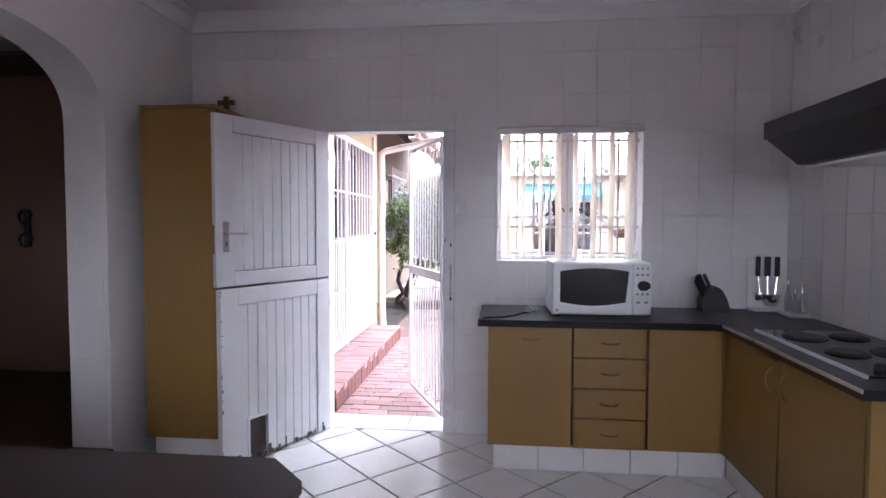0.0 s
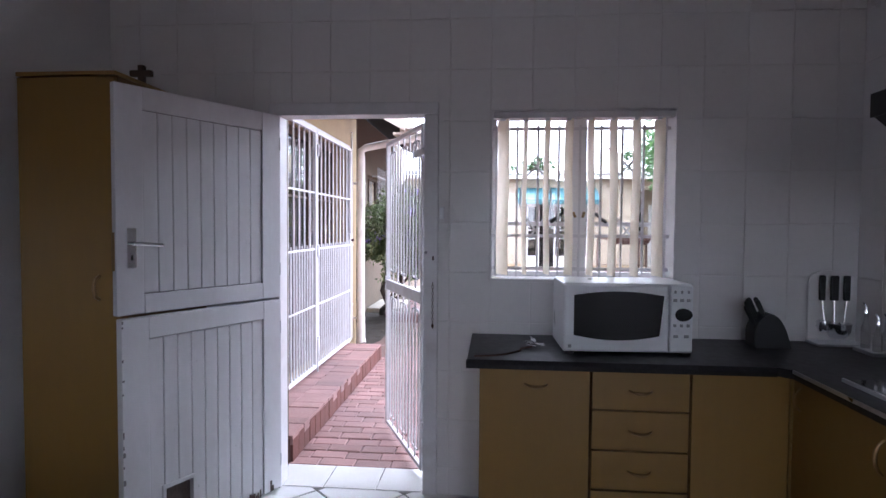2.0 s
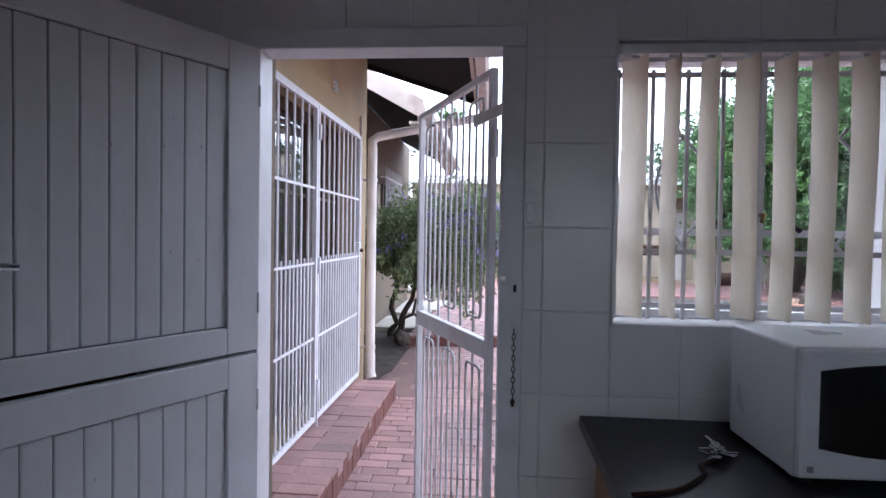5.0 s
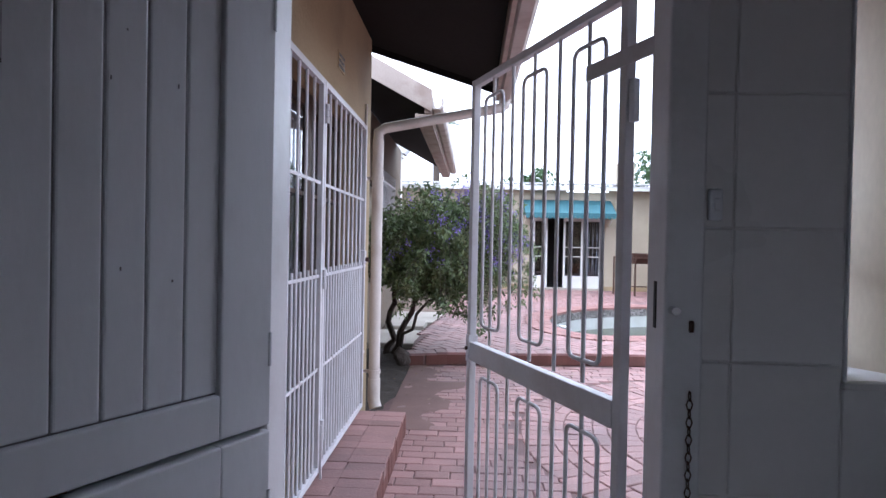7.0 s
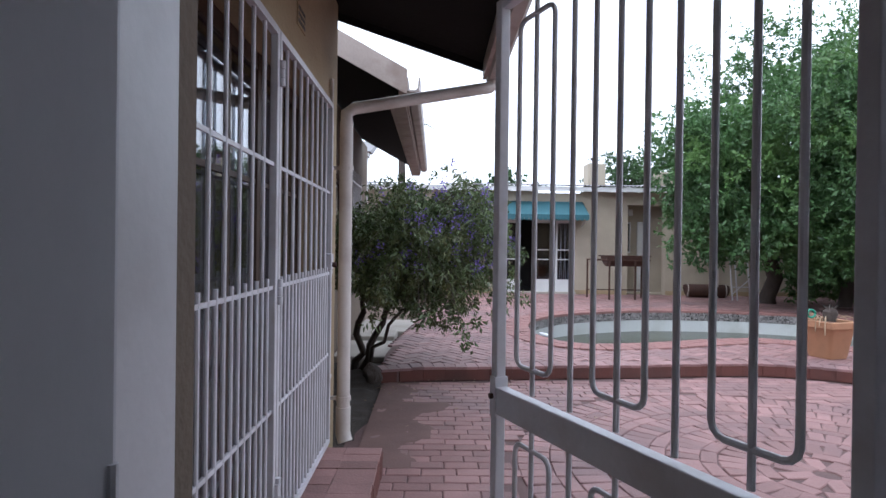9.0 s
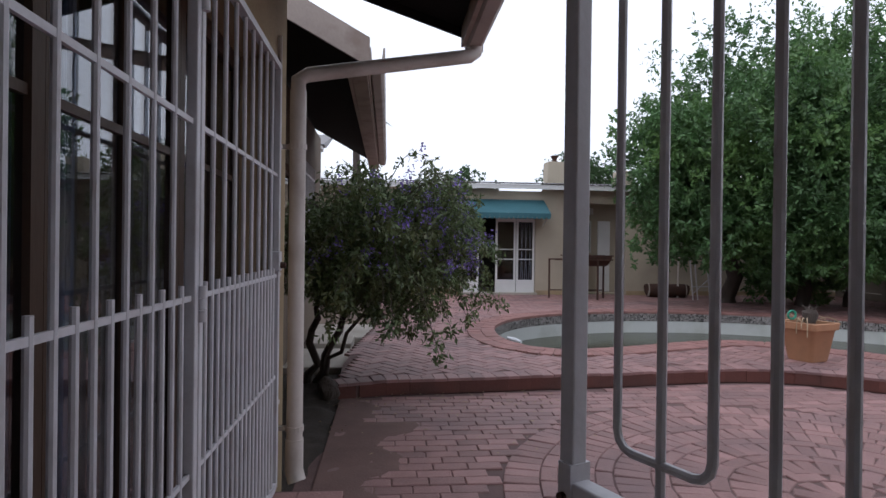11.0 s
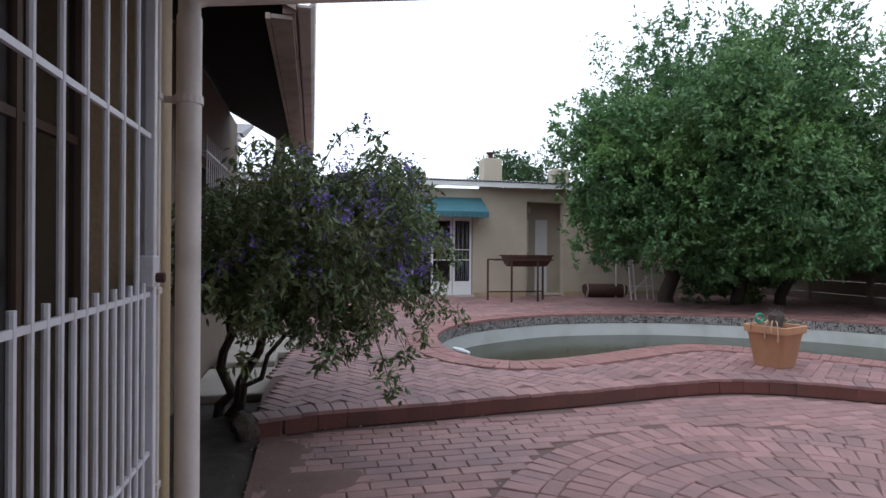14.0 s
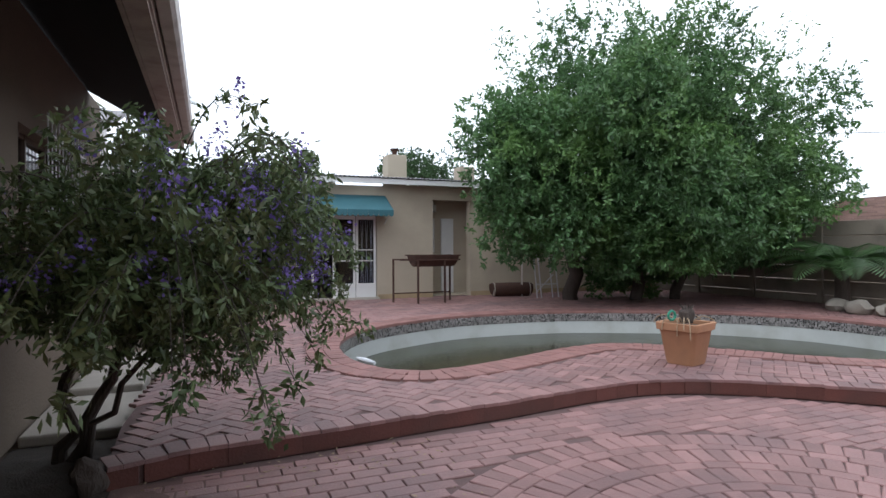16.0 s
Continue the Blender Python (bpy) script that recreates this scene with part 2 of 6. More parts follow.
# ---- shape helpers: all sizes in plan units ----
class Shape:
    """Vertices and faces gathered before they become one mesh."""

    def __init__(self):
        self.v, self.f = [], []

    def add(self, verts, faces):
        k = len(self.v)
        self.v += [tuple(p) for p in verts]
        self.f += [tuple(k + i for i in f) for f in faces]
        return self

    def box(self, x0, x1, y0, y1, z0, z1, c=0.0):
        """A box; c: chamfer of the upright edges and of the top rim."""
        if c <= 0:
            p = [(x, y, z) for z in (z0, z1) for x, y in ((x0, y0), (x1, y0), (x1, y1), (x0, y1))]
            return self.add(p, [(3, 2, 1, 0), (4, 5, 6, 7), (0, 1, 5, 4), (1, 2, 6, 5), (2, 3, 7, 6), (3, 0, 4, 7)])
        bm = bmesh.new()
        bmesh.ops.create_cube(bm, size=1, matrix=Matrix.LocRotScale(((x0 + x1) / 2, (y0 + y1) / 2, (z0 + z1) / 2), None, (x1 - x0, y1 - y0, z1 - z0)))
        bmesh.ops.bevel(bm, geom=bm.edges[:], offset=min(c, 0.45 * min(x1 - x0, y1 - y0, z1 - z0)), segments=2, affect="EDGES", profile=0.5)
        bm.verts.index_update()
        self.add([v.co for v in bm.verts], [[v.index for v in f.verts] for f in bm.faces])
        bm.free()
        return self

    def tube(self, pts, r, n=8, caps=True):
        """A round bar along a line of points; r: one radius, or one for each point."""
        pts = [Vector(p) for p in pts]
        rs = [r] * len(pts) if isinstance(r, (int, float)) else list(r)
        ring, up = [], None
        for i, p in enumerate(pts):
            d = (pts[min(i + 1, len(pts) - 1)] - pts[max(i - 1, 0)]).normalized()
            if up is None:
                up = d.orthogonal().normalized()
            up = (up - d * up.dot(d)).normalized()
            side = d.cross(up)
            ring += [p + rs[i] * (math.cos(2 * math.pi * k / n) * up + math.sin(2 * math.pi * k / n) * side) for k in range(n)]
        f = [(i * n + k, i * n + (k + 1) % n, (i + 1) * n + (k + 1) % n, (i + 1) * n + k) for i in range(len(pts) - 1) for k in range(n)]
        if caps:
            f += [tuple(reversed(range(n))), tuple(range((len(pts) - 1) * n, len(pts) * n))]
        return self.add(ring, f)

    def lathe(self, prof, cx=0.0, cy=0.0, n=24):
        """A turned shape from (radius, height) pairs."""
        v = [(cx + r * math.cos(2 * math.pi * k / n), cy + r * math.sin(2 * math.pi * k / n), z) for r, z in prof for k in range(n)]
        f = [(i * n + k, i * n + (k + 1) % n, (i + 1) * n + (k + 1) % n, (i + 1) * n + k) for i in range(len(prof) - 1) for k in range(n)]
        return self.add(v, f)

    def prism(self, poly, z0, z1):
        """An outline in x and y, drawn up from z0 to z1."""
        n = len(poly)
        return self.add([(x, y, z0) for x, y in poly] + [(x, y, z1) for x, y in poly],
                        [tuple(reversed(range(n))), tuple(range(n, 2 * n))] + [(k, (k + 1) % n, n + (k + 1) % n, n + k) for k in range(n)])

    def profile_x(self, poly, x0, x1):
        """An outline in y and z, drawn along x."""
        n = len(poly)
        return self.add([(x0, y, z) for y, z in poly] + [(x1, y, z) for y, z in poly],
                        [tuple(range(n)), tuple(reversed(range(n, 2 * n)))] + [((k + 1) % n, k, n + k, n + (k + 1) % n) for k in range(n)])

    def profile_y(self, poly, y0, y1):
        """An outline in x and z, drawn along y."""
        n = len(poly)
        return self.add([(x, y0, z) for x, z in poly] + [(x, y1, z) for x, z in poly],
                        [tuple(range(n)), tuple(reversed(range(n, 2 * n)))] + [((k + 1) % n, k, n + k, n + (k + 1) % n) for k in range(n)])

    def moved(self, m):
        self.v = [tuple(m @ Vector(p)) for p in self.v]
        return self


def to_mesh(shape, material, origin=(0, 0, 0), smooth=False, fix=True):
    me = bpy.data.meshes.new("mesh")
    o = origin
    me.from_pydata([(U * (x - o[0]), U * (y - o[1]), U * (z - o[2])) for x, y, z in shape.v], [], shape.f)
    if fix:
        bm = bmesh.new()
        bm.from_mesh(me)
        bmesh.ops.recalc_face_normals(bm, faces=bm.faces[:])
        bm.to_mesh(me)
        bm.free()
    me.materials.append(material)
    if smooth:
        me.polygons.foreach_set("use_smooth", [True] * len(me.polygons))
        me.set_sharp_from_angle(angle=radians(40))
    me.update()
    return me


ORIGIN = {}


def thing(name, at, label, category, group="", kind="", turn=0.0):
    """An Empty at the base of a thing; turn: degrees about z, in which its parts are drawn from its own base."""
    ob = new(name)
    ob.empty_display_size = 0.1
    ob.matrix_world = pose(U * at[0], U * at[1], U * at[2], 0, 0, turn)
    ORIGIN[ob.name] = (0, 0, 0) if turn else tuple(at)
    return tagged(ob, label, category, group, kind)


def part(name, shape, material, parent, label="", smooth=False, fix=True):
    """One mesh under a thing or a part, drawn on the plan (or from the thing's own base where that is turned)."""
    ob = new(name, to_mesh(shape, material, ORIGIN[parent.name], smooth, fix))
    ob.parent = parent
    ORIGIN[ob.name] = ORIGIN[parent.name]
    return tagged(ob, label)


def solid(name, shape, material, label="", category="", kind="", group="", smooth=False, at=(0, 0, 0), fix=True):
    """A thing, or a piece of the setting, that is one mesh."""
    ob = new(name, to_mesh(shape, material, at, smooth, fix))
    ob.location = [U * c for c in at]
    ORIGIN[ob.name] = tuple(at)
    return tagged(ob, label, category, group, kind)


def spline(points, step=0.1, closed=False):
    """A smooth line through points (Catmull-Rom)."""
    p = [Vector(q) for q in points]
    n, out = len(p), []
    for i in range(n if closed else n - 1):
        a, b, c, d = (p[(i + k) % n] if closed else p[min(max(i + k, 0), n - 1)] for k in (-1, 0, 1, 2))
        m = max(2, int((c - b).length / step))
        for j in range(m):
            t = j / m
            out.append(0.5 * (2 * b + (c - a) * t + (2 * a - 5 * b + 4 * c - d) * t * t + (3 * b - a - 3 * c + d) * t ** 3))
    if not closed:
        out.append(p[-1])
    return out


def inside(poly, x, y):
    """Which of the places (arrays x, y) lie inside the outline."""
    res = np.zeros(len(x), bool)
    px, py = np.array([p[0] for p in poly]), np.array([p[1] for p in poly])
    j = len(px) - 1
    for i in range(len(px)):
        if py[i] != py[j]:
            res ^= ((py[i] > y) != (py[j] > y)) & (x < (px[j] - px[i]) * (y - py[i]) / (py[j] - py[i]) + px[i])
        j = i
    return res


def offset_line(line, d, closed=False):
    """The line moved sideways by d, to its left."""
    out, n = [], len(line)
    for i in range(n):
        a = line[(i - 1) % n] if closed or i else line[0]
        b = line[(i + 1) % n] if closed or i < n - 1 else line[-1]
        t = (Vector(b) - Vector(a)).normalized()
        out.append(Vector((line[i][0] - d * t.y, line[i][1] + d * t.x)))
    return out


def cut_rects(x0, x1, z0, z1, w, h, ox, oz, holes, gap=0.003, least=0.02):
    """Tiles of w by h that fill a wall, cut round its openings: (x0, x1, z0, z1) each."""
    out = []
    i0, k0 = math.floor((x0 - ox) / w), math.floor((z0 - oz) / h)
    for i in range(i0, int((x1 - ox) / w) + 1):
        for k in range(k0, int((z1 - oz) / h) + 1):
            rs = [(max(x0, ox + i * w) + gap / 2, min(x1, ox + (i + 1) * w) - gap / 2, max(z0, oz + k * h) + gap / 2, min(z1, oz + (k + 1) * h) - gap / 2)]
            for a, b, c, d in holes:
                nxt = []
                for p, q, r, s in rs:
                    if q <= a or p >= b or s <= c or r >= d:
                        nxt.append((p, q, r, s))
                        continue
                    if p < a:
                        nxt.append((p, a, r, s))
                    if q > b:
                        nxt.append((b, q, r, s))
                    if r < c:
                        nxt.append((max(p, a), min(q, b), r, c))
                    if s > d:
                        nxt.append((max(p, a), min(q, b), d, s))
                rs = nxt
            out += [r for r in rs if r[1] - r[0] > least and r[3] - r[2] > least]
    return out


# ---- the kitchen: setting ----
XL, XR, YB, YF, ZC = -2.24, 1.89, 4.02, -2.4, 2.97      # inner faces: west, east, garden wall, wall behind, ceiling
DX0, DX1, DZ = -1.325, -0.283, 2.165                      # doorway
WX0, WX1, WZ0, WZ1 = -0.035, 0.955, 1.235, 2.16         # window
T = 0.33

floor = solid("floor", Shape().box(XL - 0.35, XR + T, YF - T, YB + T, -0.25, -0.006), M_GROUT_FLOOR, "white glazed kitchen floor tiles laid diagonally", "floor", "structure")
ceiling = solid("ceiling", Shape().box(XL - 4.2, XR + T, YF - T, YB + T, ZC, ZC + 0.12).box(XL - 4.2, XL - 0.3, YB + T, YB + 0.85, ZC, ZC + 0.12), M_CEIL, "plain white painted kitchen ceiling", "ceiling", "structure")
wall_north = solid("wall_north", Shape().box(XL - 0.3, DX0, YB, YB + T, 0, ZC).box(DX1, WX0, YB, YB + T, 0, ZC).box(WX1, XR + T, YB, YB + T, 0, ZC)
                   .box(DX0, DX1, YB, YB + 0.1, DZ, ZC).box(DX0, DX1, YB + 0.1, YB + T, 2.34, ZC).box(WX0, WX1, YB, YB + T, 0, WZ0).box(WX0, WX1, YB, YB + T, WZ1, ZC),
                   M_GROUT, "white glazed tiled kitchen wall with door and window", "wall", "structure")
wall_east = solid("wall_east", Shape().box(XR, XR + T, YF, YB, 0, ZC), M_GROUT, "white glazed tiled kitchen wall behind the hob", "wall", "structure")
SX0, SX1, SZ0, SZ1 = 0.0, 1.55, 1.1, 2.15
wall_south = solid("wall_south", Shape().box(XL - 4.2, SX0, YF - T, YF, 0, ZC).box(SX1, XR + T, YF - T, YF, 0, ZC).box(SX0, SX1, YF - T, YF, 0, SZ0).box(SX0, SX1, YF - T, YF, SZ1, ZC), M_PLASTER, "plain white plastered kitchen wall", "wall", "structure")

window_4 = thing("window_4", (0.65, YF - 0.1, SZ0), "plain wide kitchen window behind the walk", "window", kind="structure")
for x in (SX0 + 0.025, (SX0 + SX1) / 2, SX1 - 0.025):
    part("window_frame", Shape().box(x - 0.025, x + 0.025, YF - 0.14, YF - 0.1, SZ0, SZ1), M_FRAMEPAINT, window_4)
for z in (SZ0 + 0.025, SZ1 - 0.025):
    part("window_frame", Shape().box(SX0 + 0.05, SX1 - 0.05, YF - 0.135, YF - 0.105, z - 0.025, z + 0.025), M_FRAMEPAINT, window_4)

# west wall with the round-headed archway into the next room
AY0, AY1, AZ, AT = 1.35, 3.07, 2.02, 0.25
cy, ar = (AY0 + AY1) / 2, (AY1 - AY0) / 2
bulge = lambda v: math.copysign(abs(v) ** 0.72, v)
head = [(cy + ar * bulge(math.cos(radians(a))), AZ + 0.44 * bulge(math.sin(radians(a)))) for a in range(0, 181, 6)]
ws = Shape().box(XL - AT, XL, YF, AY0, 0, ZC).box(XL - AT, XL, AY1, YB, 0, ZC)
for (ya, za), (yb, zb) in zip(head[:-1], head[1:]):
    ws.profile_x([(yb, zb), (ya, za), (ya, ZC), (yb, ZC)], XL - AT, XL)
wall_west = solid("wall_west", ws, M_PLASTER, "white plastered wall with a round arch", "wall", "structure")
# has an unseen opening, added to let daylight into this room
side_room = solid("side_room_wall", Shape().box(XL - 4.2, XL - 4.0, YF, -2.0, 0, ZC).box(XL - 4.2, XL - 4.0, -0.6, YB + T + 0.4, 0, ZC).box(XL - 4.2, XL - 4.0, -2.0, -0.6, 0, 1.3).box(XL - 4.2, XL - 4.0, -2.0, -0.6, 1.8, ZC).box(XL - 4.2, XL - AT, YB + 0.6, YB + 0.8, 0, ZC), M_BROWNWALL, "dim brown wall of the next room", "wall", "structure")
side_floor = solid("side_room_floor", Shape().box(XL - 4.2, XL - AT + 0.0, YF, YB + 0.8, -0.2, 0.185), M_DARKWOOD, "dark raised floor of the next room", "floor", "structure")
arch_step = solid("arch_step", Shape().box(XL - AT, XL + 0.012, AY0 + 0.001, AY1 - 0.001, -0.004, 0.186, 0.008), M_DARKWOOD, "dark timber step in the archway", "step", "structure")
cornice = thing("cornice", (0, 0, 0), "white coved ceiling cornice", "cornice", kind="structure")
cove = lambda s, a: [(a, ZC), (a, ZC - 0.11), (a - s * 0.012, ZC - 0.11), (a - s * 0.03, ZC - 0.07), (a - s * 0.06, ZC - 0.035), (a - s * 0.1, ZC - 0.015), (a - s * 0.11, ZC)]
part("moulding", Shape().profile_x(cove(1, YB - 0.008), XL + 0.01, XR - 0.01), M_CEIL, cornice)
part("moulding", Shape().profile_y(cove(1, XR - 0.008), YF, YB - 0.01), M_CEIL, cornice)
part("moulding", Shape().profile_y(cove(-1, XL + 0.002), YF, YB - 0.01), M_CEIL, cornice)

# doorway: steel frame, threshold row
door_frame = thing("door_frame", ((DX0 + DX1) / 2, YB, 0), "white painted steel kitchen door frame", "door frame", kind="structure")
for a, b in ((-1.292, -1.228), (-0.405, -0.325)):
    part("jamb", Shape().box(a, b, YB - 0.022, YB + 0.1, 0, DZ - 0.03, 0.006), M_FRAMEPAINT, door_frame)
part("door_head", Shape().box(-1.292, -0.325, YB - 0.022, YB + 0.1, DZ - 0.03, DZ + 0.04, 0.006), M_FRAMEPAINT, door_frame)
reveal = Shape().box(DX0 + 0.001, -1.2925, YB + 0.001, YB + 0.099, 0, DZ).box(-0.3245, DX1 - 0.001, YB + 0.001, YB + 0.099, 0, DZ)
part("reveal", reveal, M_FRAMEPAINT, door_frame)
# the reveal's shade is put into its darker plaster colour
part("outer_reveal", Shape().box(DX0 + 0.001, DX0 + 0.013, YB + 0.1, YB + T + 0.012, 0, 2.339).box(DX1 - 0.013, DX1 - 0.001, YB + 0.1, YB + T + 0.012, 0, 2.339).box(DX0 + 0.013, DX1 - 0.013, YB + 0.101, YB + T + 0.012, 2.327, 2.339), M_STUCCO_SHADED, door_frame, "plastered outer reveal, coloured dark brown for shade")


# ---- stable door, open into the kitchen ----
def door_leaf(z0, z1, turn, label, flap):
    d = thing("stable_door_leaf", (-1.24, YB - 0.015, z0), label, "door", "stable door leaves", turn=turn)
    w, h, st = 0.91, z1 - z0, 0.125
    rail_b = 0.088 if not flap else 0.0
    rt = 0.1
    f = Shape().box(0, st, -0.022, 0.022, 0, h, 0.004).box(w - st, w, -0.022, 0.022, 0, h, 0.004).box(st, w - st, -0.022, 0.022, h - rt, h, 0.004)
    if not flap:
        f.box(st, w - st, -0.022, 0.022, 0, rail_b, 0.004)
    part("door_frame", f, M_DOORPAINT, d)
    # dark grey sheet that shows as thin lines between the boards
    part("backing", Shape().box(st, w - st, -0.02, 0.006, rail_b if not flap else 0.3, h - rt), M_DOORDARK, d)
    n = 9
    bw = (w - 2 * st) / n
    for i in range(n):
        lo = rail_b + 0.004
        if flap:
            lo = 0.265 if i in (6, 7) else 0.004 + 0.006 * (i % 3)
        part("board", Shape().box(st + i * bw + 0.0018, st + (i + 1) * bw - 0.0018, -0.012, 0.013, lo, h - rt - 0.004, 0.004), M_DOORPAINT, d)
    if flap:
        x0, x1 = st + 6 * bw, st + 8 * bw
        part("flap_frame", Shape().box(x0 - 0.014, x0 + 0.002, -0.02, 0.021, 0.02, 0.28).box(x1 - 0.002, x1 + 0.014, -0.02, 0.021, 0.02, 0.28).box(x0, x1, -0.02, 0.021, 0.262, 0.28), M_DOORPAINT, d)
        # solid dark panel stands for the shade inside the open hole
        part("flap", Shape().box(x0 + 0.004, x1 - 0.004, -0.01, -0.004, 0.03, 0.262), M_WORN_AND_SHADE, d, "dark panel standing for the shade in the open pet hole")
        rot = Shape()
        rr = random.Random(4)
        for i in range(26):
            x = rr.uniform(0.02, w - 0.05)
            rot.box(x, x + rr.uniform(0.008, 0.03), 0.0215, 0.0232, 0.0, rr.uniform(0.015, 0.075))
        tagged(part("worn_edge", rot, M_WORN_AND_SHADE, d, "flaked paint along the foot"), kind="stuff")
        ch = Shape()
        for i in range(12):
            z = rr.uniform(0.05, h)
            ch.box(w - rr.uniform(0.004, 0.011), w + 0.0006, 0.0215, 0.0226, z, z + rr.uniform(0.008, 0.03))
        tagged(part("chipped_edge", ch, M_DOORDARK, d), kind="stuff")
    else:
        part("lock_plate", Shape().box(w - 0.087, w - 0.045, 0.022, 0.029, 0.21, 0.39, 0.004), M_CHROME, d)
        part("lever", Shape().tube([(w - 0.066, 0.028, 0.32), (w - 0.066, 0.062, 0.32), (w - 0.077, 0.068, 0.32), (w - 0.187, 0.068, 0.312)], 0.009, 8), M_CHROME, d, "chrome lever handle", smooth=True)
        part("keyhole", Shape().box(w - 0.07, w - 0.062, 0.029, 0.0305, 0.245, 0.268), M_BLACK, d)
        part("lock_edge", Shape().box(w - 0.001, w + 0.003, -0.012, 0.012, 0.2, 0.37), M_BRASS, d)
    for z in (0.16, h - 0.16):
        part("hinge", Shape().tube([(0.004, 0.021, z - 0.035), (0.004, 0.021, z + 0.035)], 0.005, 8), M_DOORPAINT, d, "painted butt hinge", smooth=True)
    rr = random.Random(int(z0 * 10) + 3)
    for k in range(6):
        x, z = rr.uniform(0.15, w - 0.15), rr.uniform(0.15, h - 0.15)
        tagged(part("paint_chip", Shape().box(x, x + rr.uniform(0.0015, 0.003), 0.0131, 0.0139, z, z + rr.uniform(0.003, 0.008)), M_DOORDARK, d))
    return d


door_leaf(1.112, 2.135, -118.6, "white boarded upper half of an open stable door", False)
door_leaf(0.015, 1.100, -116.4, "white boarded lower half of an open stable door with pet flap", True)

# tall broom cupboard beside the door
cup = thing("tall_cupboard", (-1.98, 3.6, 0), "tall yellow maple laminate cupboard beside the door", "cupboard")
part("carcass", Shape().box(-2.118, -1.66, 3.232, 3.99, 0.2, 2.165), M_YELLOW_EDGE, cup, "brown carcass side")
part("door", Shape().box(-2.118, -1.664, 3.21, 3.231, 0.205, 2.16, 0.003), M_YELLOW, cup)
part("top", Shape().box(-2.122, -1.656, 3.208, 3.995, 2.166, 2.184, 0.003), M_YELLOW, cup)
part("plinth", Shape().box(-2.1, -1.67, 3.27, 3.98, 0.0, 0.199), M_TILE_WALL, cup, "white plinth")
part("handle", Shape().tube([(-1.745, 3.21, 1.29), (-1.745, 3.18, 1.275), (-1.75, 3.175, 1.24), (-1.745, 3.18, 1.2), (-1.745, 3.21, 1.185)], 0.007, 8), M_BRASS, cup, "brass bow handle", smooth=True)
orn = thing("ornament", (-1.66, 3.6, 2.2), "small dark carved wooden ornament on the cupboard", "ornament")
part("base", Shape().box(-1.79, -1.71, 3.5, 3.6, 2.184, 2.207, 0.004), M_DARKWOOD, orn)
part("upright", Shape().box(-1.768, -1.738, 3.535, 3.565, 2.207, 2.30, 0.005), M_DARKWOOD, orn)
part("cross_bar", Shape().box(-1.81, -1.70, 3.535, 3.565, 2.245, 2.275, 0.005), M_DARKWOOD, orn)


# ---- base units and worktop ----
def bow_handle(x, y, z, along, span=0.1, out=(0, -1)):
    """A bow handle; along: 'h' level, 'v' upright; out: the way it stands off."""
    pts = []
    for k in range(9):
        s = (k / 8 - 0.5) * span
        o = 0.028 * math.sin(math.pi * k / 8) ** 0.6
        dx, dy, dz = out[0] * o, out[1] * o, -0.006 * math.sin(math.pi * k / 8)
        if along == "h":
            pts.append((x + (s if out[0] == 0 else 0) + dx, y + (s if out[1] == 0 else 0) + dy, z + dz))
        else:
            pts.append((x + dx, y + dy, z + s))
    return Shape().tube(pts, [0.004, 0.005, 0.006, 0.0075, 0.008, 0.0075, 0.006, 0.005, 0.004], 8)


CT, CF, UZ = 0.925, 3.385, 0.885          # worktop top, worktop front, unit top


def base_unit(x0, x1, fronts, label):
    u = thing("base_unit", ((x0 + x1) / 2, 3.7, 0), label, "kitchen unit", "base units")
    part("carcass", Shape().box(x0, x1, 3.445, YB - 0.02, 0.155, UZ), M_YELLOW_EDGE, u)
    for z0, z1, hx in fronts:
        fr = part("front" if len(fronts) == 1 else "drawer_front", Shape().box(x0 + 0.001, x1 - 0.001, 3.422, 3.443, z0, z1, 0.003), M_YELLOW, u)
        if hx is not None:
            part("handle", bow_handle(hx, 3.422, z1 - 0.07 if len(fronts) == 1 else (z0 + z1) / 2, "h"), M_BRASS, fr, "brass bow handle", smooth=True)
    return u


base_unit(-0.075, 0.42, [(0.16, 0.88, 0.18)], "yellow maple base unit with one door")
dz = 0.18
base_unit(0.428, 0.852, [(0.16, 0.335, 0.64), (0.342, 0.517, 0.64), (0.524, 0.699, 0.64), (0.706, 0.88, 0.64)], "yellow maple unit with four drawers")
corner_unit = base_unit(0.86, 1.272, [(0.16, 0.88, None)], "yellow maple corner unit with plain front")
part("corner_post", Shape().box(1.2725, 1.302, 3.414, 3.444, 0.16, 0.88), M_YELLOW, corner_unit)
plinth = thing("plinth", (0.6, 3.5, 0), "white tiled plinth under the base units", "plinth", kind="structure")
for i in range(5):
    part("tile", Shape().box(-0.04 + i * 0.272, -0.04 + (i + 1) * 0.272 - 0.005, 3.462, 3.48, 0.0, 0.153, 0.002), M_TILE_WALL, plinth)
for i in range(5):
    part("tile", Shape().box(1.322, 1.34, 2.12 + i * 0.268, 2.12 + (i + 1) * 0.268 - 0.005, 0.0, 0.153, 0.002), M_TILE_WALL, plinth)
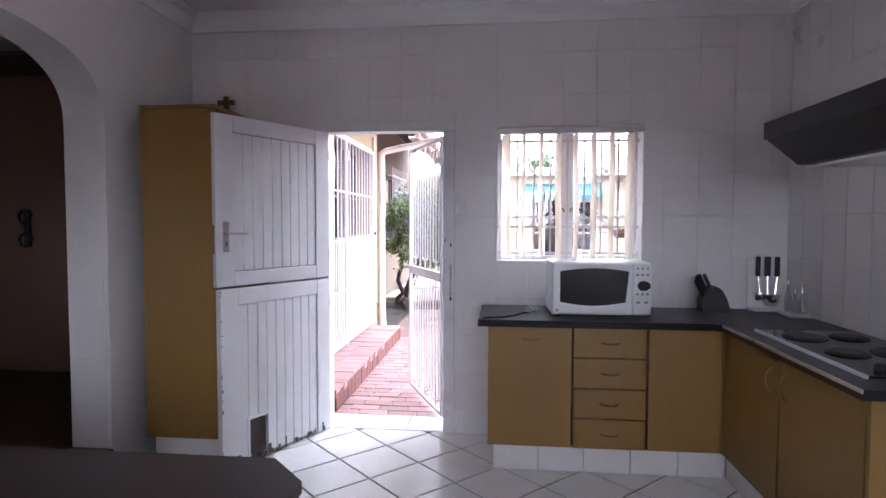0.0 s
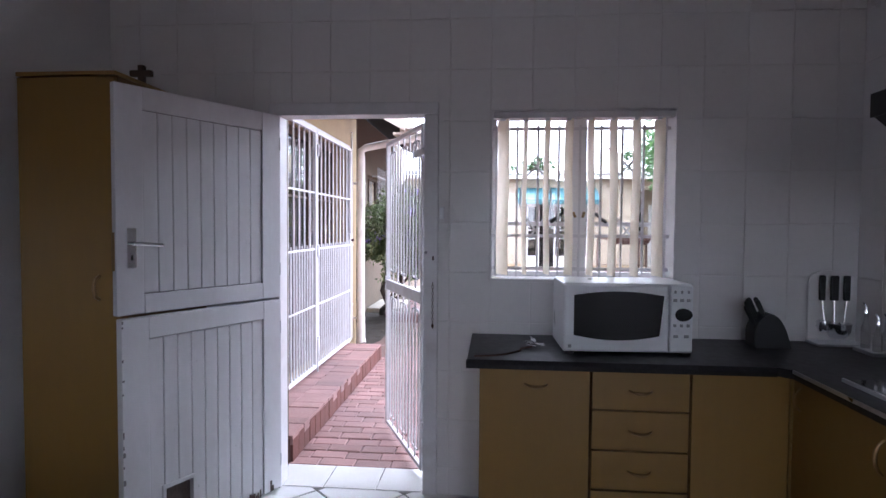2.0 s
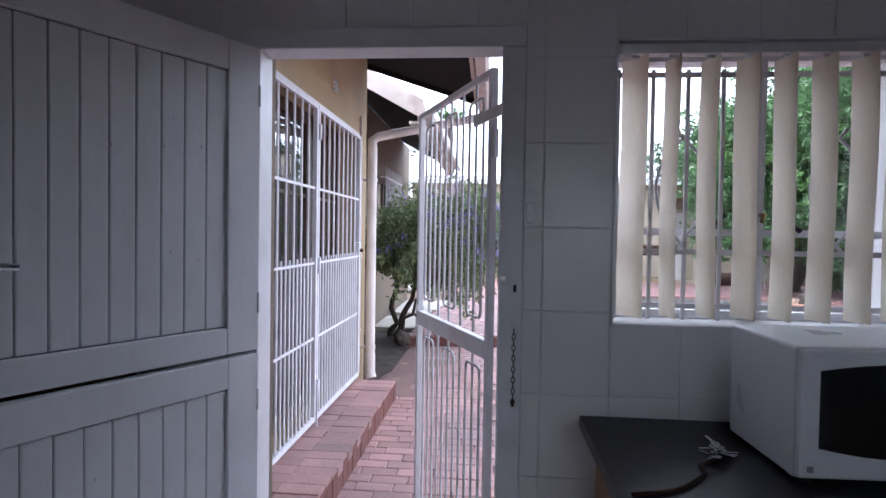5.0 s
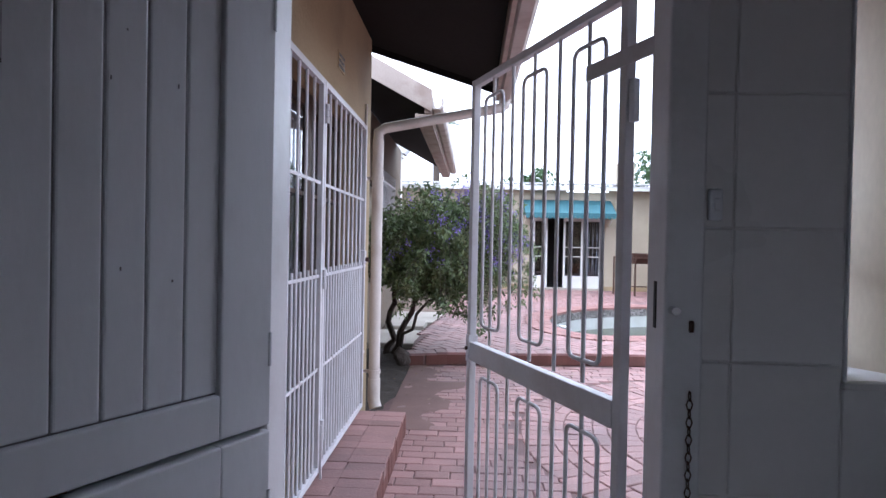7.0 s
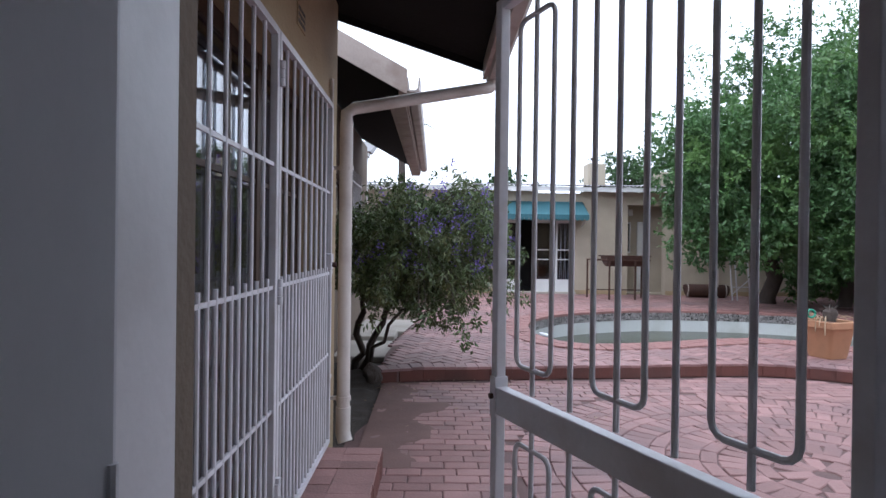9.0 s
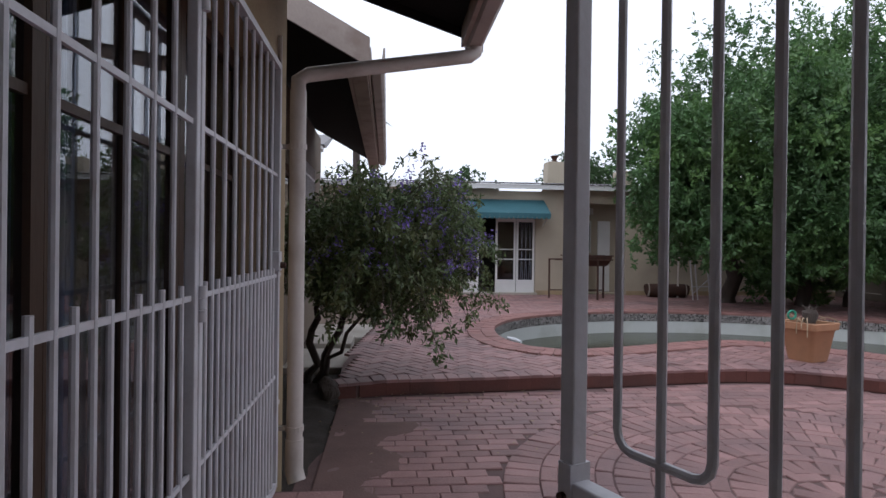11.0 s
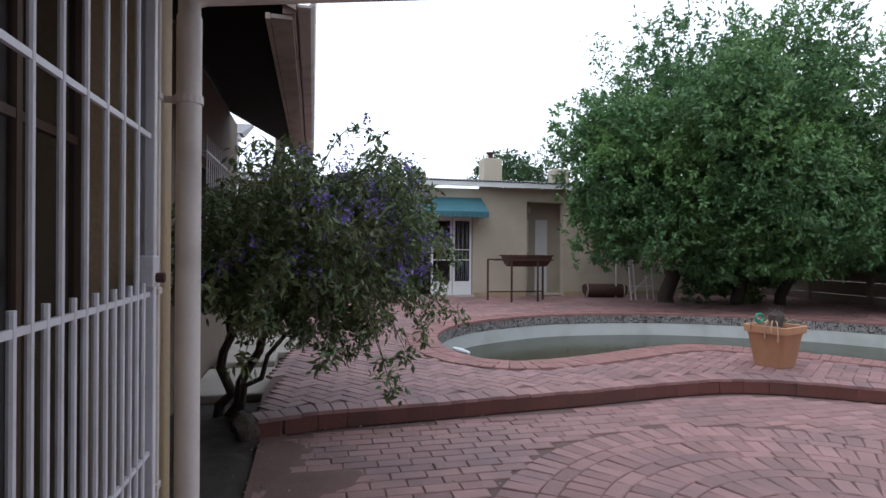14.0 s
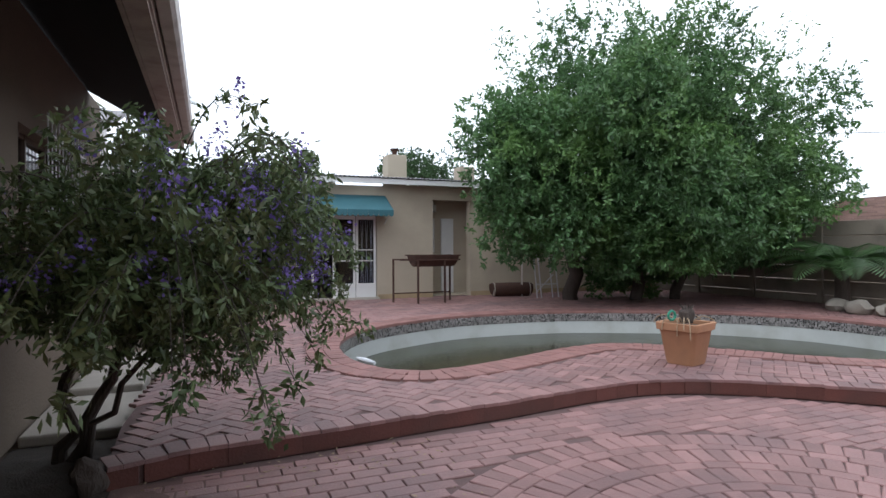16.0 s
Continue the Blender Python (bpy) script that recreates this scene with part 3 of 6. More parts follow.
for y0, y1, hy, tall in ((2.13, 2.755, 2.69, 0), (2.765, 3.415, 2.83, 0)):
    u = thing("base_unit", (1.58, (y0 + y1) / 2, 0), "yellow maple base unit under the hob", "kitchen unit", "base units")
    part("carcass", Shape().box(1.303, XR - 0.02, y0, y1, 0.155, UZ), M_YELLOW_EDGE, u)
    fr = part("front", Shape().box(1.28, 1.301, y0 + 0.004, y1 - 0.004, 0.16, 0.88, 0.003), M_YELLOW, u)
    part("handle", bow_handle(1.28, hy, 0.76, "v", 0.12, (-1, 0)), M_BRASS, fr, "brass bow handle", smooth=True)
part("handle", bow_handle(1.28, 3.345, 0.8, "v", 0.1, (-1, 0)), M_BRASS, u, "brass bow handle", smooth=True)
end_panel = solid("end_panel", Shape().box(1.282, XR - 0.02, 2.105, 2.127, 0.0, UZ, 0.003), M_YELLOW, "yellow maple end panel of the units", "panel", "structure")
worktop = thing("worktop", (0.9, 3.7, UZ), "dark grey speckled laminate worktop, L-shaped", "worktop")
poly = [(-0.13, CF), (1.20, CF), (1.243, CF - 0.045), (1.243, 2.09), (XR - 0.012, 2.09), (XR - 0.012, YB - 0.012), (-0.13, YB - 0.012)]
part("top", Shape().prism(poly, UZ + 0.002, CT), M_TOP, worktop)
part("edge_trim", Shape().box(1.236, 1.2425, 2.085, CF - 0.05, CT - 0.012, CT + 0.002), M_METAL_TRIM, worktop, "aluminium edge strip")
part("edge_lip", Shape().profile_x([(CF - 0.006, UZ), (CF - 0.009, CT - 0.018), (CF - 0.002, CT - 0.004), (CF + 0.002, CT - 0.002), (CF + 0.001, UZ)], -0.135, 1.198), M_TOP, worktop)

# hob with plates and knobs
hob = thing("hob", (1.58, 2.7, CT), "black four-plate electric hob set in the worktop", "hob")
part("tray", Shape().box(1.35, 1.83, 2.24, 3.17, CT + 0.001, CT + 0.012, 0.005), M_HOB, hob)
part("rim", Shape().box(1.338, 1.349, 2.235, 3.175, CT, CT + 0.016, 0.003), M_METAL_TRIM, hob, "bright steel front rim")
for x, y, r in ((1.49, 2.97, 0.09), (1.7, 2.98, 0.075), (1.49, 2.62, 0.075), (1.7, 2.63, 0.09)):
    part("plate", Shape().lathe([(0.0, CT + 0.024), (r * 0.9, CT + 0.024), (r, CT + 0.02), (r, CT + 0.012)], x, y, 28), M_BLACK, hob)
    part("plate_ring", Shape().lathe([(r + 0.001, CT + 0.018), (r + 0.009, CT + 0.017), (r + 0.012, CT + 0.012)], x, y, 28), M_HOOD, hob)
for i in range(4):
    part("knob", Shape().lathe([(0.0, CT + 0.036), (0.016, CT + 0.036), (0.019, CT + 0.03), (0.02, CT + 0.012)], 1.45 + 0.1 * i, 2.34, 16), M_BLACK, hob)

# extractor hood on the east wall
hood = thing("cooker_hood", (1.6, 2.4, 1.75), "black slanting cooker hood on the wall", "cooker hood")
prof = [(1.25, 1.97), (1.25, 1.90), (1.40, 1.775), (XR - 0.012, 1.775), (XR - 0.012, 2.10), (1.5, 2.06)]
part("body", Shape().profile_y(prof, 1.95, 2.9), M_HOOD, hood)
part("filter", Shape().box(1.45, XR - 0.1, 2.0, 2.85, 1.762, 1.774), M_METAL_TRIM, hood, "grey metal grease filter")
part("lip", Shape().box(1.243, 1.251, 1.945, 2.905, 1.895, 1.975, 0.002), M_HOOD, hood)


# ---- window with burglar bars and vertical blind ----
window = thing("window_1", ((WX0 + WX1) / 2, YB + 0.15, WZ0), "white steel casement window behind vertical blind", "window", kind="structure")
wy = YB + 0.15
for x0, x1, z0, z1 in ((WX0, WX0 + 0.03, WZ0, WZ1), (WX1 - 0.03, WX1, WZ0, WZ1), (WX0 + 0.03, WX1 - 0.03, WZ0, WZ0 + 0.03), (WX0 + 0.03, WX1 - 0.03, WZ1 - 0.03, WZ1)):
    part("window_frame", Shape().box(x0, x1, wy, wy + 0.035, z0, z1, 0.003), M_FRAMEPAINT, window)
mx = (WX0 + WX1) / 2
part("mullion", Shape().box(mx - 0.045, mx + 0.045, wy - 0.005, wy + 0.03, WZ0 + 0.03, WZ1 - 0.03, 0.004), M_FRAMEPAINT, window)
for s in (-1, 1):
    x0, x1 = (WX0 + 0.03, mx - 0.045) if s < 0 else (mx + 0.045, WX1 - 0.03)
    part("pane", Shape().box(x0, x1, wy + 0.014, wy + 0.018, WZ0 + 0.03, WZ1 - 0.03), M_GLASS, window).visible_shadow = False
    part("transom", Shape().box(x0, x1, wy + 0.005, wy + 0.03, WZ0 + 0.29, WZ0 + 0.315), M_FRAMEPAINT, window)
    part("catch", Shape().tube([(mx + s * 0.03, wy - 0.006, 1.60), (mx + s * 0.03, wy - 0.04, 1.60), (mx + s * 0.02, wy - 0.045, 1.575)], 0.008, 8), M_BRASS, window, "dark brass catch", smooth=True)
    part("stay", Shape().tube([(mx + s * 0.09, wy - 0.02, 1.60), (mx + s * 0.155, wy - 0.03, 1.545)], 0.009, 6), M_BLACK, window, "dark stay bar")
part("window_sill", Shape().box(WX0 - 0.004, WX1 + 0.004, YB - 0.016, wy, WZ0 - 0.016, WZ0 - 0.001, 0.003), M_TILE_WALL, window, "white tiled sill")
part("window_lining", Shape().box(WX1 - 0.006, WX1 - 0.001, YB - 0.006, wy, WZ0, WZ1).box(WX0 + 0.001, WX0 + 0.006, YB - 0.006, wy, WZ0, WZ1).box(WX0, WX1, YB - 0.006, wy, WZ1 - 0.006, WZ1 - 0.001), M_FRAMEPAINT, window)

bars = thing("burglar_bars", (mx, YB + 0.1, WZ0), "white wrought burglar bars inside the window", "burglar bars")
by = YB + 0.105
for i in range(9):
    x = WX0 + 0.03 + i * (WX1 - WX0 - 0.06) / 8
    part("bar", Shape().box(x - 0.006, x + 0.006, by - 0.006, by + 0.006, WZ0 + 0.002, WZ1 - 0.07), M_GATE, bars)
for z in (WZ0 + 0.05, WZ0 + 0.235, WZ1 - 0.09):
    part("rail", Shape().box(WX0 + 0.006, WX1 - 0.006, by - 0.011, by - 0.006, z - 0.009, z + 0.009), M_GATE, bars)
for c in (0.217, 0.725):
    for s in (-1, 1):
        pts = [(c + s * 0.03, by + 0.009, 1.895), (c, by + 0.009, 1.86), (c - s * 0.055, by + 0.009, 1.80), (c - s * 0.085, by + 0.009, 1.71), (c - s * 0.075, by + 0.009, 1.62), (c - s * 0.03, by + 0.009, 1.54), (c, by + 0.009, 1.5), (c + s * 0.03, by + 0.009, 1.465)]
        part("scroll", Shape().tube(spline(pts, 0.02), 0.0055, 6), M_GATE, bars, smooth=True)

blind = thing("vertical_blind", (mx, YB + 0.05, WZ0), "beige vertical blind, stained, with turned vanes", "blind")
part("head_rail", Shape().box(WX0 + 0.01, WX1 - 0.01, YB + 0.005, YB + 0.05, WZ1 - 0.045, WZ1 - 0.012, 0.003), M_FRAMEPAINT, blind, "white head rail")
rb = random.Random(7)
for i in range(8):
    x = WX0 + 0.065 + i * 0.12
    a = radians([-56, -78, -77, -76, -78, -77, -79, -78][i] + rb.uniform(-3, 3))
    v = Shape()
    w, rows = 0.115, 12
    for r in range(rows + 1):
        z = WZ1 - 0.05 - (WZ1 - WZ0 - 0.07 + rb.uniform(-0.004, 0.004)) * r / rows
        for c in range(5):
            s = (c / 4 - 0.5) * w
            bow = 0.007 * math.cos(math.pi * (c / 4 - 0.5)) + 0.004 * math.sin(r * 0.5 + i)
            v.v.append((x + s * math.cos(a) - bow * math.sin(a), YB + 0.028 + s * math.sin(a) + bow * math.cos(a), z))
    v.f = [(r * 5 + c, r * 5 + c + 1, r * 5 + c + 6, r * 5 + c + 5) for r in range(rows) for c in range(4)]
    part("vane", v, M_BLIND, blind, smooth=True)
    part("carrier", Shape().box(x - 0.012, x + 0.012, YB + 0.02, YB + 0.035, WZ1 - 0.055, WZ1 - 0.045), M_WHITE_PLASTIC, blind)

# ---- things on the worktop ----
mw = thing("microwave_oven", (0.605, 3.73, CT), "white microwave oven with dark oval window", "microwave", turn=2.0)
# its front face lies at local y = -0.19
part("cabinet", Shape().box(-0.3, 0.29, -0.175, 0.175, 0.012, 0.335, 0.008), M_WHITE_PLASTIC, mw)
part("door", Shape().box(-0.3, 0.178, -0.197, -0.176, 0.018, 0.33, 0.009), M_WHITE_PLASTIC, mw)
part("control_panel", Shape().box(0.181, 0.288, -0.197, -0.176, 0.018, 0.33, 0.009), M_WHITE_PLASTIC, mw)
wpts = []
for k in range(33):
    s = k / 32
    wpts.append((-0.255 + 0.41 * s, 0.3 - 0.03 * (1 - math.sin(math.pi * (0.12 + 0.76 * s)))))
for k in range(33):
    s = 1 - k / 32
    wpts.append((-0.255 + 0.39 * s, 0.072 + 0.035 * (1 - math.sin(math.pi * (0.12 + 0.76 * s)))))
n = len(wpts)
part("door_window", Shape().add([(x, -0.1972, z) for x, z in wpts] + [(x, -0.2, z) for x, z in wpts], [tuple(range(n, 2 * n))] + [(k, (k + 1) % n, n + (k + 1) % n, n + k) for k in range(n)]), M_MWGLASS, mw, "dark oval glass")
el = [(0.238 + 0.046 * math.cos(radians(a)) * (1.0 if math.cos(radians(a)) > 0 else 0.7), 0.195 + 0.03 * math.sin(radians(a))) for a in range(0, 360, 15)]
n = len(el)
part("display", Shape().add([(x, -0.1972, z) for x, z in el] + [(x, -0.2, z) for x, z in el], [tuple(range(n, 2 * n))] + [(k, (k + 1) % n, n + (k + 1) % n, n + k) for k in range(n)]), M_MWGLASS, mw, "dark display")
for z, xs, w in ((0.3, (0.205, 0.235, 0.265), 0.01), (0.262, (0.205, 0.235, 0.265), 0.018), (0.145, (0.205, 0.235, 0.265), 0.014), (0.095, (0.21, 0.258), 0.022)):
    for x in xs:
        part("button", Shape().box(x - w / 2, x + w / 2, -0.1995, -0.1965, z - 0.007, z + 0.007, 0.002), M_GREYPRINT, mw)
part("badge", Shape().box(-0.28, -0.265, -0.1985, -0.1965, 0.035, 0.05), M_GREYPRINT, mw)
for x in (-0.27, 0.27):
    for y in (-0.15, 0.15):
        part("foot", Shape().box(x - 0.02, x + 0.02, y - 0.02, y + 0.02, 0.0, 0.013), M_BLACK, mw)

kb = thing("knife_block", (1.36, 3.84, CT), "black knife block with dark-handled knives", "knife block")
hump = spline([(1.285, CT + 0.001), (1.28, CT + 0.07), (1.30, CT + 0.13), (1.345, CT + 0.17), (1.39, CT + 0.155), (1.43, CT + 0.09), (1.455, CT + 0.001)], 0.02)
part("block", Shape().profile_y([tuple(p) for p in hump], 3.79, 3.90), M_BLACK, kb)
for a, b, l in ((0.0, -0.035, 0.12), (0.014, -0.012, 0.13), (0.028, 0.012, 0.125), (0.04, 0.034, 0.115), (0.052, -0.02, 0.1), (0.06, 0.02, 0.1)):
    p0 = Vector((1.29 + a, 3.845 + b, CT + 0.10 + a * 0.9))
    d = Vector((-0.42, 0.0, 0.9)) * l
    part("knife_handle", Shape().tube([p0, p0 + d * 0.5, p0 + d * 0.92, p0 + d], [0.010, 0.011, 0.0115, 0.007], 8), M_BLACK, kb, smooth=True)

ur = thing("utensil_rack", (1.73, 3.95, CT), "clear stand of black-handled kitchen utensils", "utensil rack")
part("base", Shape().box(1.62, 1.86, 3.86, 3.99, CT + 0.001, CT + 0.015, 0.004), M_METAL_TRIM, ur)
outline = [(1.63, CT + 0.016), (1.85, CT + 0.016)] + [(1.74 + 0.11 * math.cos(radians(a)), CT + 0.335 + 0.045 * math.sin(radians(a))) for a in range(0, 181, 20)]
part("back_panel", Shape().profile_y(outline, 3.984, 3.992), M_TILE_WALL, ur, "pale plastic back panel")
for x, r in ((1.68, 0.03), (1.74, 0.04), (1.80, 0.032)):
    part("handle", Shape().box(x - r / 2, x + r / 2, 3.945, 3.962, CT + 0.225, CT + 0.355, 0.006), M_BLACK, ur)
    part("shaft", Shape().tube([(x, 3.955, CT + 0.23), (x + (1.745 - x) * 0.2, 3.95, CT + 0.11)], 0.005, 6), M_CHROME, ur)
part("ladle_bowl", Shape().lathe([(0.0, CT + 0.03), (0.035, CT + 0.036), (0.055, CT + 0.065), (0.062, CT + 0.11), (0.057, CT + 0.11), (0.0, CT + 0.04)], 1.755, 3.94, 16), M_CHROME, ur, smooth=True)
part("slotted_spoon", Shape().lathe([(0.0, CT + 0.06), (0.024, CT + 0.066), (0.034, CT + 0.09), (0.031, CT + 0.12), (0.0, CT + 0.08)], 1.69, 3.95, 14), M_CHROME, ur, smooth=True)

cj = thing("cruet_stand", (1.80, 3.72, CT), "clear oil bottles with steel spouts on a stand", "cruet")
part("stand", Shape().box(1.745, 1.865, 3.64, 3.80, CT + 0.001, CT + 0.02, 0.004), M_METAL_TRIM, cj)
for x, y, h in ((1.78, 3.76, 0.19), (1.83, 3.69, 0.15), (1.78, 3.67, 0.15)):
    part("bottle", Shape().lathe([(0.0, CT + 0.021), (0.02, CT + 0.022), (0.02, CT + h * 0.6), (0.009, CT + h * 0.8), (0.009, CT + h)], x, y, 14), M_CLEAR, cj, smooth=True).visible_shadow = False
    part("spout", Shape().tube([(x, y, CT + h), (x, y, CT + h + 0.03), (x - 0.012, y, CT + h + 0.05)], [0.009, 0.006, 0.004], 8), M_CHROME, cj, smooth=True)

keys = thing("bunch_of_keys", (0.18, 3.67, CT), "bunch of steel keys on a dark lanyard", "keys")
rk = random.Random(3)
for i in range(13):
    a = rk.uniform(0, 6.28)
    x, y = 0.185 + 0.02 * math.cos(a), 3.675 + 0.02 * math.sin(a)
    k = Shape().box(0, 0.032, -0.0045, 0.0045, 0, 0.0022).lathe([(0.004, 0.0), (0.0125, 0.0), (0.0125, 0.0022), (0.004, 0.0022)], -0.009, 0, 10)
    part("key", k.moved(Matrix.Translation((x, y, CT + 0.003 + 0.003 * i)) @ Matrix.Rotation(a, 4, "Z") @ Matrix.Rotation(rk.uniform(-0.2, 0.1), 4, "Y")), M_CHROME, keys)
part("key_ring", Shape().tube([(0.185 + 0.016 * math.cos(a / 8 * 6.283), 3.675 + 0.016 * math.sin(a / 8 * 6.283), CT + 0.018) for a in range(9)], 0.002, 6, False), M_CHROME, keys)
part("lanyard", Shape().tube(spline([(0.175, 3.66, CT + 0.006), (0.12, 3.615, CT + 0.006), (0.115, 3.57, CT + 0.006), (0.06, 3.5, CT + 0.006), (0.0, 3.45, CT + 0.006), (-0.1, 3.42, CT + 0.006)], 0.02), 0.0055, 6), M_RUST, keys, "dark red cord", smooth=True)

switch = thing("light_switch", (-0.305, YB - 0.01, 1.58), "small white bell switch beside the door", "switch")
part("plate", Shape().box(-0.318, -0.292, YB - 0.022, YB - 0.006, 1.56, 1.625, 0.003), M_WHITE_PLASTIC, switch)
part("rocker", Shape().box(-0.311, -0.299, YB - 0.027, YB - 0.022, 1.58, 1.605, 0.002), M_WHITE_PLASTIC, switch)
strike = thing("strike_plate", (-0.405, YB + 0.04, 1.33), "dark steel lock strike let into the door frame", "lock")
part("plate", Shape().box(-0.4075, -0.4052, YB + 0.028, YB + 0.042, 1.33, 1.43), M_BLACK, strike)
part("keeper", Shape().tube([(-0.39, YB - 0.023, 1.375), (-0.39, YB - 0.05, 1.375)], 0.009, 8), M_CHROME, strike, "steel keeper knob")
chain = thing("door_chain", (-0.36, YB - 0.02, 1.0), "rusty safety chain hanging beside the door", "chain")
for i in range(14):
    z = 1.2 - i * 0.018
    part("link", Shape().tube([(-0.352 + 0.006 * math.cos(a / 6 * 6.283) * (i % 2), YB - 0.028 + 0.006 * math.cos(a / 6 * 6.283) * (1 - i % 2), z + 0.011 * math.sin(a / 6 * 6.283)) for a in range(7)], 0.0016, 5, False), M_RUST, chain)
for z in (0.95, 1.33):
    part("hasp", Shape().box(-0.356, -0.347, YB - 0.03, YB - 0.022, z, z + 0.024, 0.002), M_RUST, chain)

# table in front, near the start of the walk
table = thing("kitchen_table", (-1.5, 1.2, 0), "dark wooden kitchen table with cut corners", "table")
tp = [(-2.1, 0.3), (-0.66, 0.3), (-0.57, 0.4), (-0.57, 1.58), (-0.71, 1.73), (-2.1, 1.73)]
part("tabletop", Shape().prism(tp, 0.715, 0.75), M_TABLE, table)
for x, y in ((-2.0, 0.42), (-0.75, 0.42), (-2.0, 1.58), (-0.8, 1.55)):
    part("leg", Shape().box(x - 0.035, x + 0.035, y - 0.035, y + 0.035, 0, 0.715, 0.006), M_DARKWOOD, table)

# the next room, dim
sb = thing("sideboard", (-5.6, 3.6, 0), "low dark wooden sideboard in the next room", "sideboard")
part("body", Shape().box(-6.1, -5.0, 3.9, 4.5, 0.1, 0.95, 0.01), M_DARKWOOD, sb)
part("top", Shape().box(-6.15, -4.95, 3.85, 4.55, 0.95, 0.99, 0.008), M_DARKWOOD, sb)
hk = thing("wall_ornament", (-4.1, 4.6, 1.3), "small dark metal wall ornament in the next room", "ornament")
part("back_plate", Shape().box(-4.13, -4.07, 4.595, 4.619, 1.28, 1.6, 0.006), M_BLACK, hk)
for z in (1.34, 1.54):
    part("scroll", Shape().tube([(-4.1 + 0.06 * math.cos(a / 8 * 6.283), 4.585, z + 0.06 * math.sin(a / 8 * 6.283)) for a in range(8)], 0.012, 6), M_BLACK, hk)
ac = thing("armchair", (-4.2, 3.2, 0), "brown upholstered armchair in the next room", "armchair")
part("seat", Shape().box(-4.6, -3.9, 3.0, 3.7, 0.15, 0.45, 0.05), M_UPHOLSTERY, ac)
part("backrest", Shape().box(-4.6, -3.9, 3.65, 3.85, 0.3, 0.85, 0.06), M_UPHOLSTERY, ac)
for x in (-4.72, -3.9):
    part("armrest", Shape().box(x, x + 0.13, 3.0, 3.75, 0.15, 0.6, 0.04), M_UPHOLSTERY, ac)


# ---- outside: house walls and roofs ----
PX = -1.68                                   # face of the wing beside the path
GY0, GY1, GZ0, GZ1 = 4.75, 7.22, 0.18, 2.42  # its garden door opening
WY1 = 7.68                                   # end of the wing
wall_wing = solid("wall_wing", Shape().box(PX - T, PX, YB + T, GY0, 0, 3.3).box(PX - T, PX, GY1, WY1, 0, 3.3).box(PX - T, PX, GY0, GY1, GZ1, 3.3).box(PX - T, PX, GY0, GY1, 0, GZ0 - 0.006)
                  .box(-5.4, PX - T, WY1 - T, WY1, 0, 3.3), M_STUCCO, "ochre rough-plastered house wall with garden door", "wall", "structure")
wing_back = solid("wall_wing_back", Shape().box(-5.4, -5.16, YB + T, 5.2, 0, 3.3).box(-5.4, -5.16, 6.9, WY1 - T, 0, 3.3).box(-5.4, -5.16, 5.2, 6.9, 0, 1.3).box(-5.4, -5.16, 5.2, 6.9, 2.5, 3.3), M_ROOMSHADE, "inner wall of the lounge, coloured dark for room shade", "wall", "structure")
wing_floor = solid("lounge_floor", Shape().box(-5.16, PX - T, YB + T, WY1 - T, -0.2, 0.17), M_DARKWOOD, "dark lounge floor", "floor", "structure")
wing_ceiling = solid("lounge_ceiling", Shape().box(-5.16, PX - T, YB + T, WY1 - T, 2.75, 2.85), M_ROOMSHADE, "lounge ceiling, coloured dark for room shade", "ceiling", "structure")
wl_ = thing("window_2", (-5.28, 6.05, 1.3), "small-paned lounge window on the far side", "window", kind="structure")
for i in range(6):
    part("glazing_bar", Shape().box(-5.3, -5.26, 5.2 + i * 0.34 - 0.018, 5.2 + i * 0.34 + 0.018, 1.3, 2.5), M_WHITEWOOD, wl_)
for z in (1.3, 1.7, 2.1, 2.48):
    part("glazing_bar", Shape().box(-5.295, -5.265, 5.2, 6.9, z - 0.018, z + 0.018), M_WHITEWOOD, wl_)
wall_kitchen_out = solid("wall_kitchen_outside", Shape().box(DX1 + 0.05, WX0 - 0.02, YB + T, YB + T + 0.012, 0, 3.0).box(WX1 + 0.02, XR + T, YB + T, YB + T + 0.012, 0, 3.0), M_STUCCO, "ochre rough plaster outside the kitchen", "wall", "structure")

# garden doors behind the security gate
gd = thing("garden_door", (PX - 0.14, 5.9, GZ0), "glazed garden doors with white frames behind the gate", "door", kind="")
gx = PX - 0.17
for y0, y1 in ((GY0, 5.55), (5.55, 6.38), (6.38, GY1)):
    for a, b in ((y0, y0 + 0.05), (y1 - 0.05, y1)):
        part("stile", Shape().box(gx - 0.02, gx + 0.02, a + 0.001, b - 0.001, GZ0, GZ1 - 0.005), M_DARKWOOD, gd)
    for z0, z1 in ((GZ0, GZ0 + 0.1), (GZ1 - 0.09, GZ1 - 0.006)):
        part("rail", Shape().box(gx - 0.018, gx + 0.018, y0 + 0.05, y1 - 0.05, z0, z1), M_DARKWOOD, gd)
    part("pane", Shape().box(gx - 0.003, gx + 0.003, y0 + 0.05, y1 - 0.05, GZ0 + 0.1, GZ1 - 0.09), M_DOORGLASS, gd).visible_shadow = False
    ym = (y0 + y1) / 2
    part("glazing_bar", Shape().box(gx - 0.012, gx + 0.014, ym - 0.014, ym + 0.014, GZ0 + 0.1, GZ1 - 0.09), M_DARKWOOD, gd)
    for a, b in ((y0 + 0.05, ym - 0.014), (ym + 0.014, y1 - 0.05)):
        part("glazing_bar", Shape().box(gx - 0.01, gx + 0.012, a, b, 1.775, 1.8), M_DARKWOOD, gd)
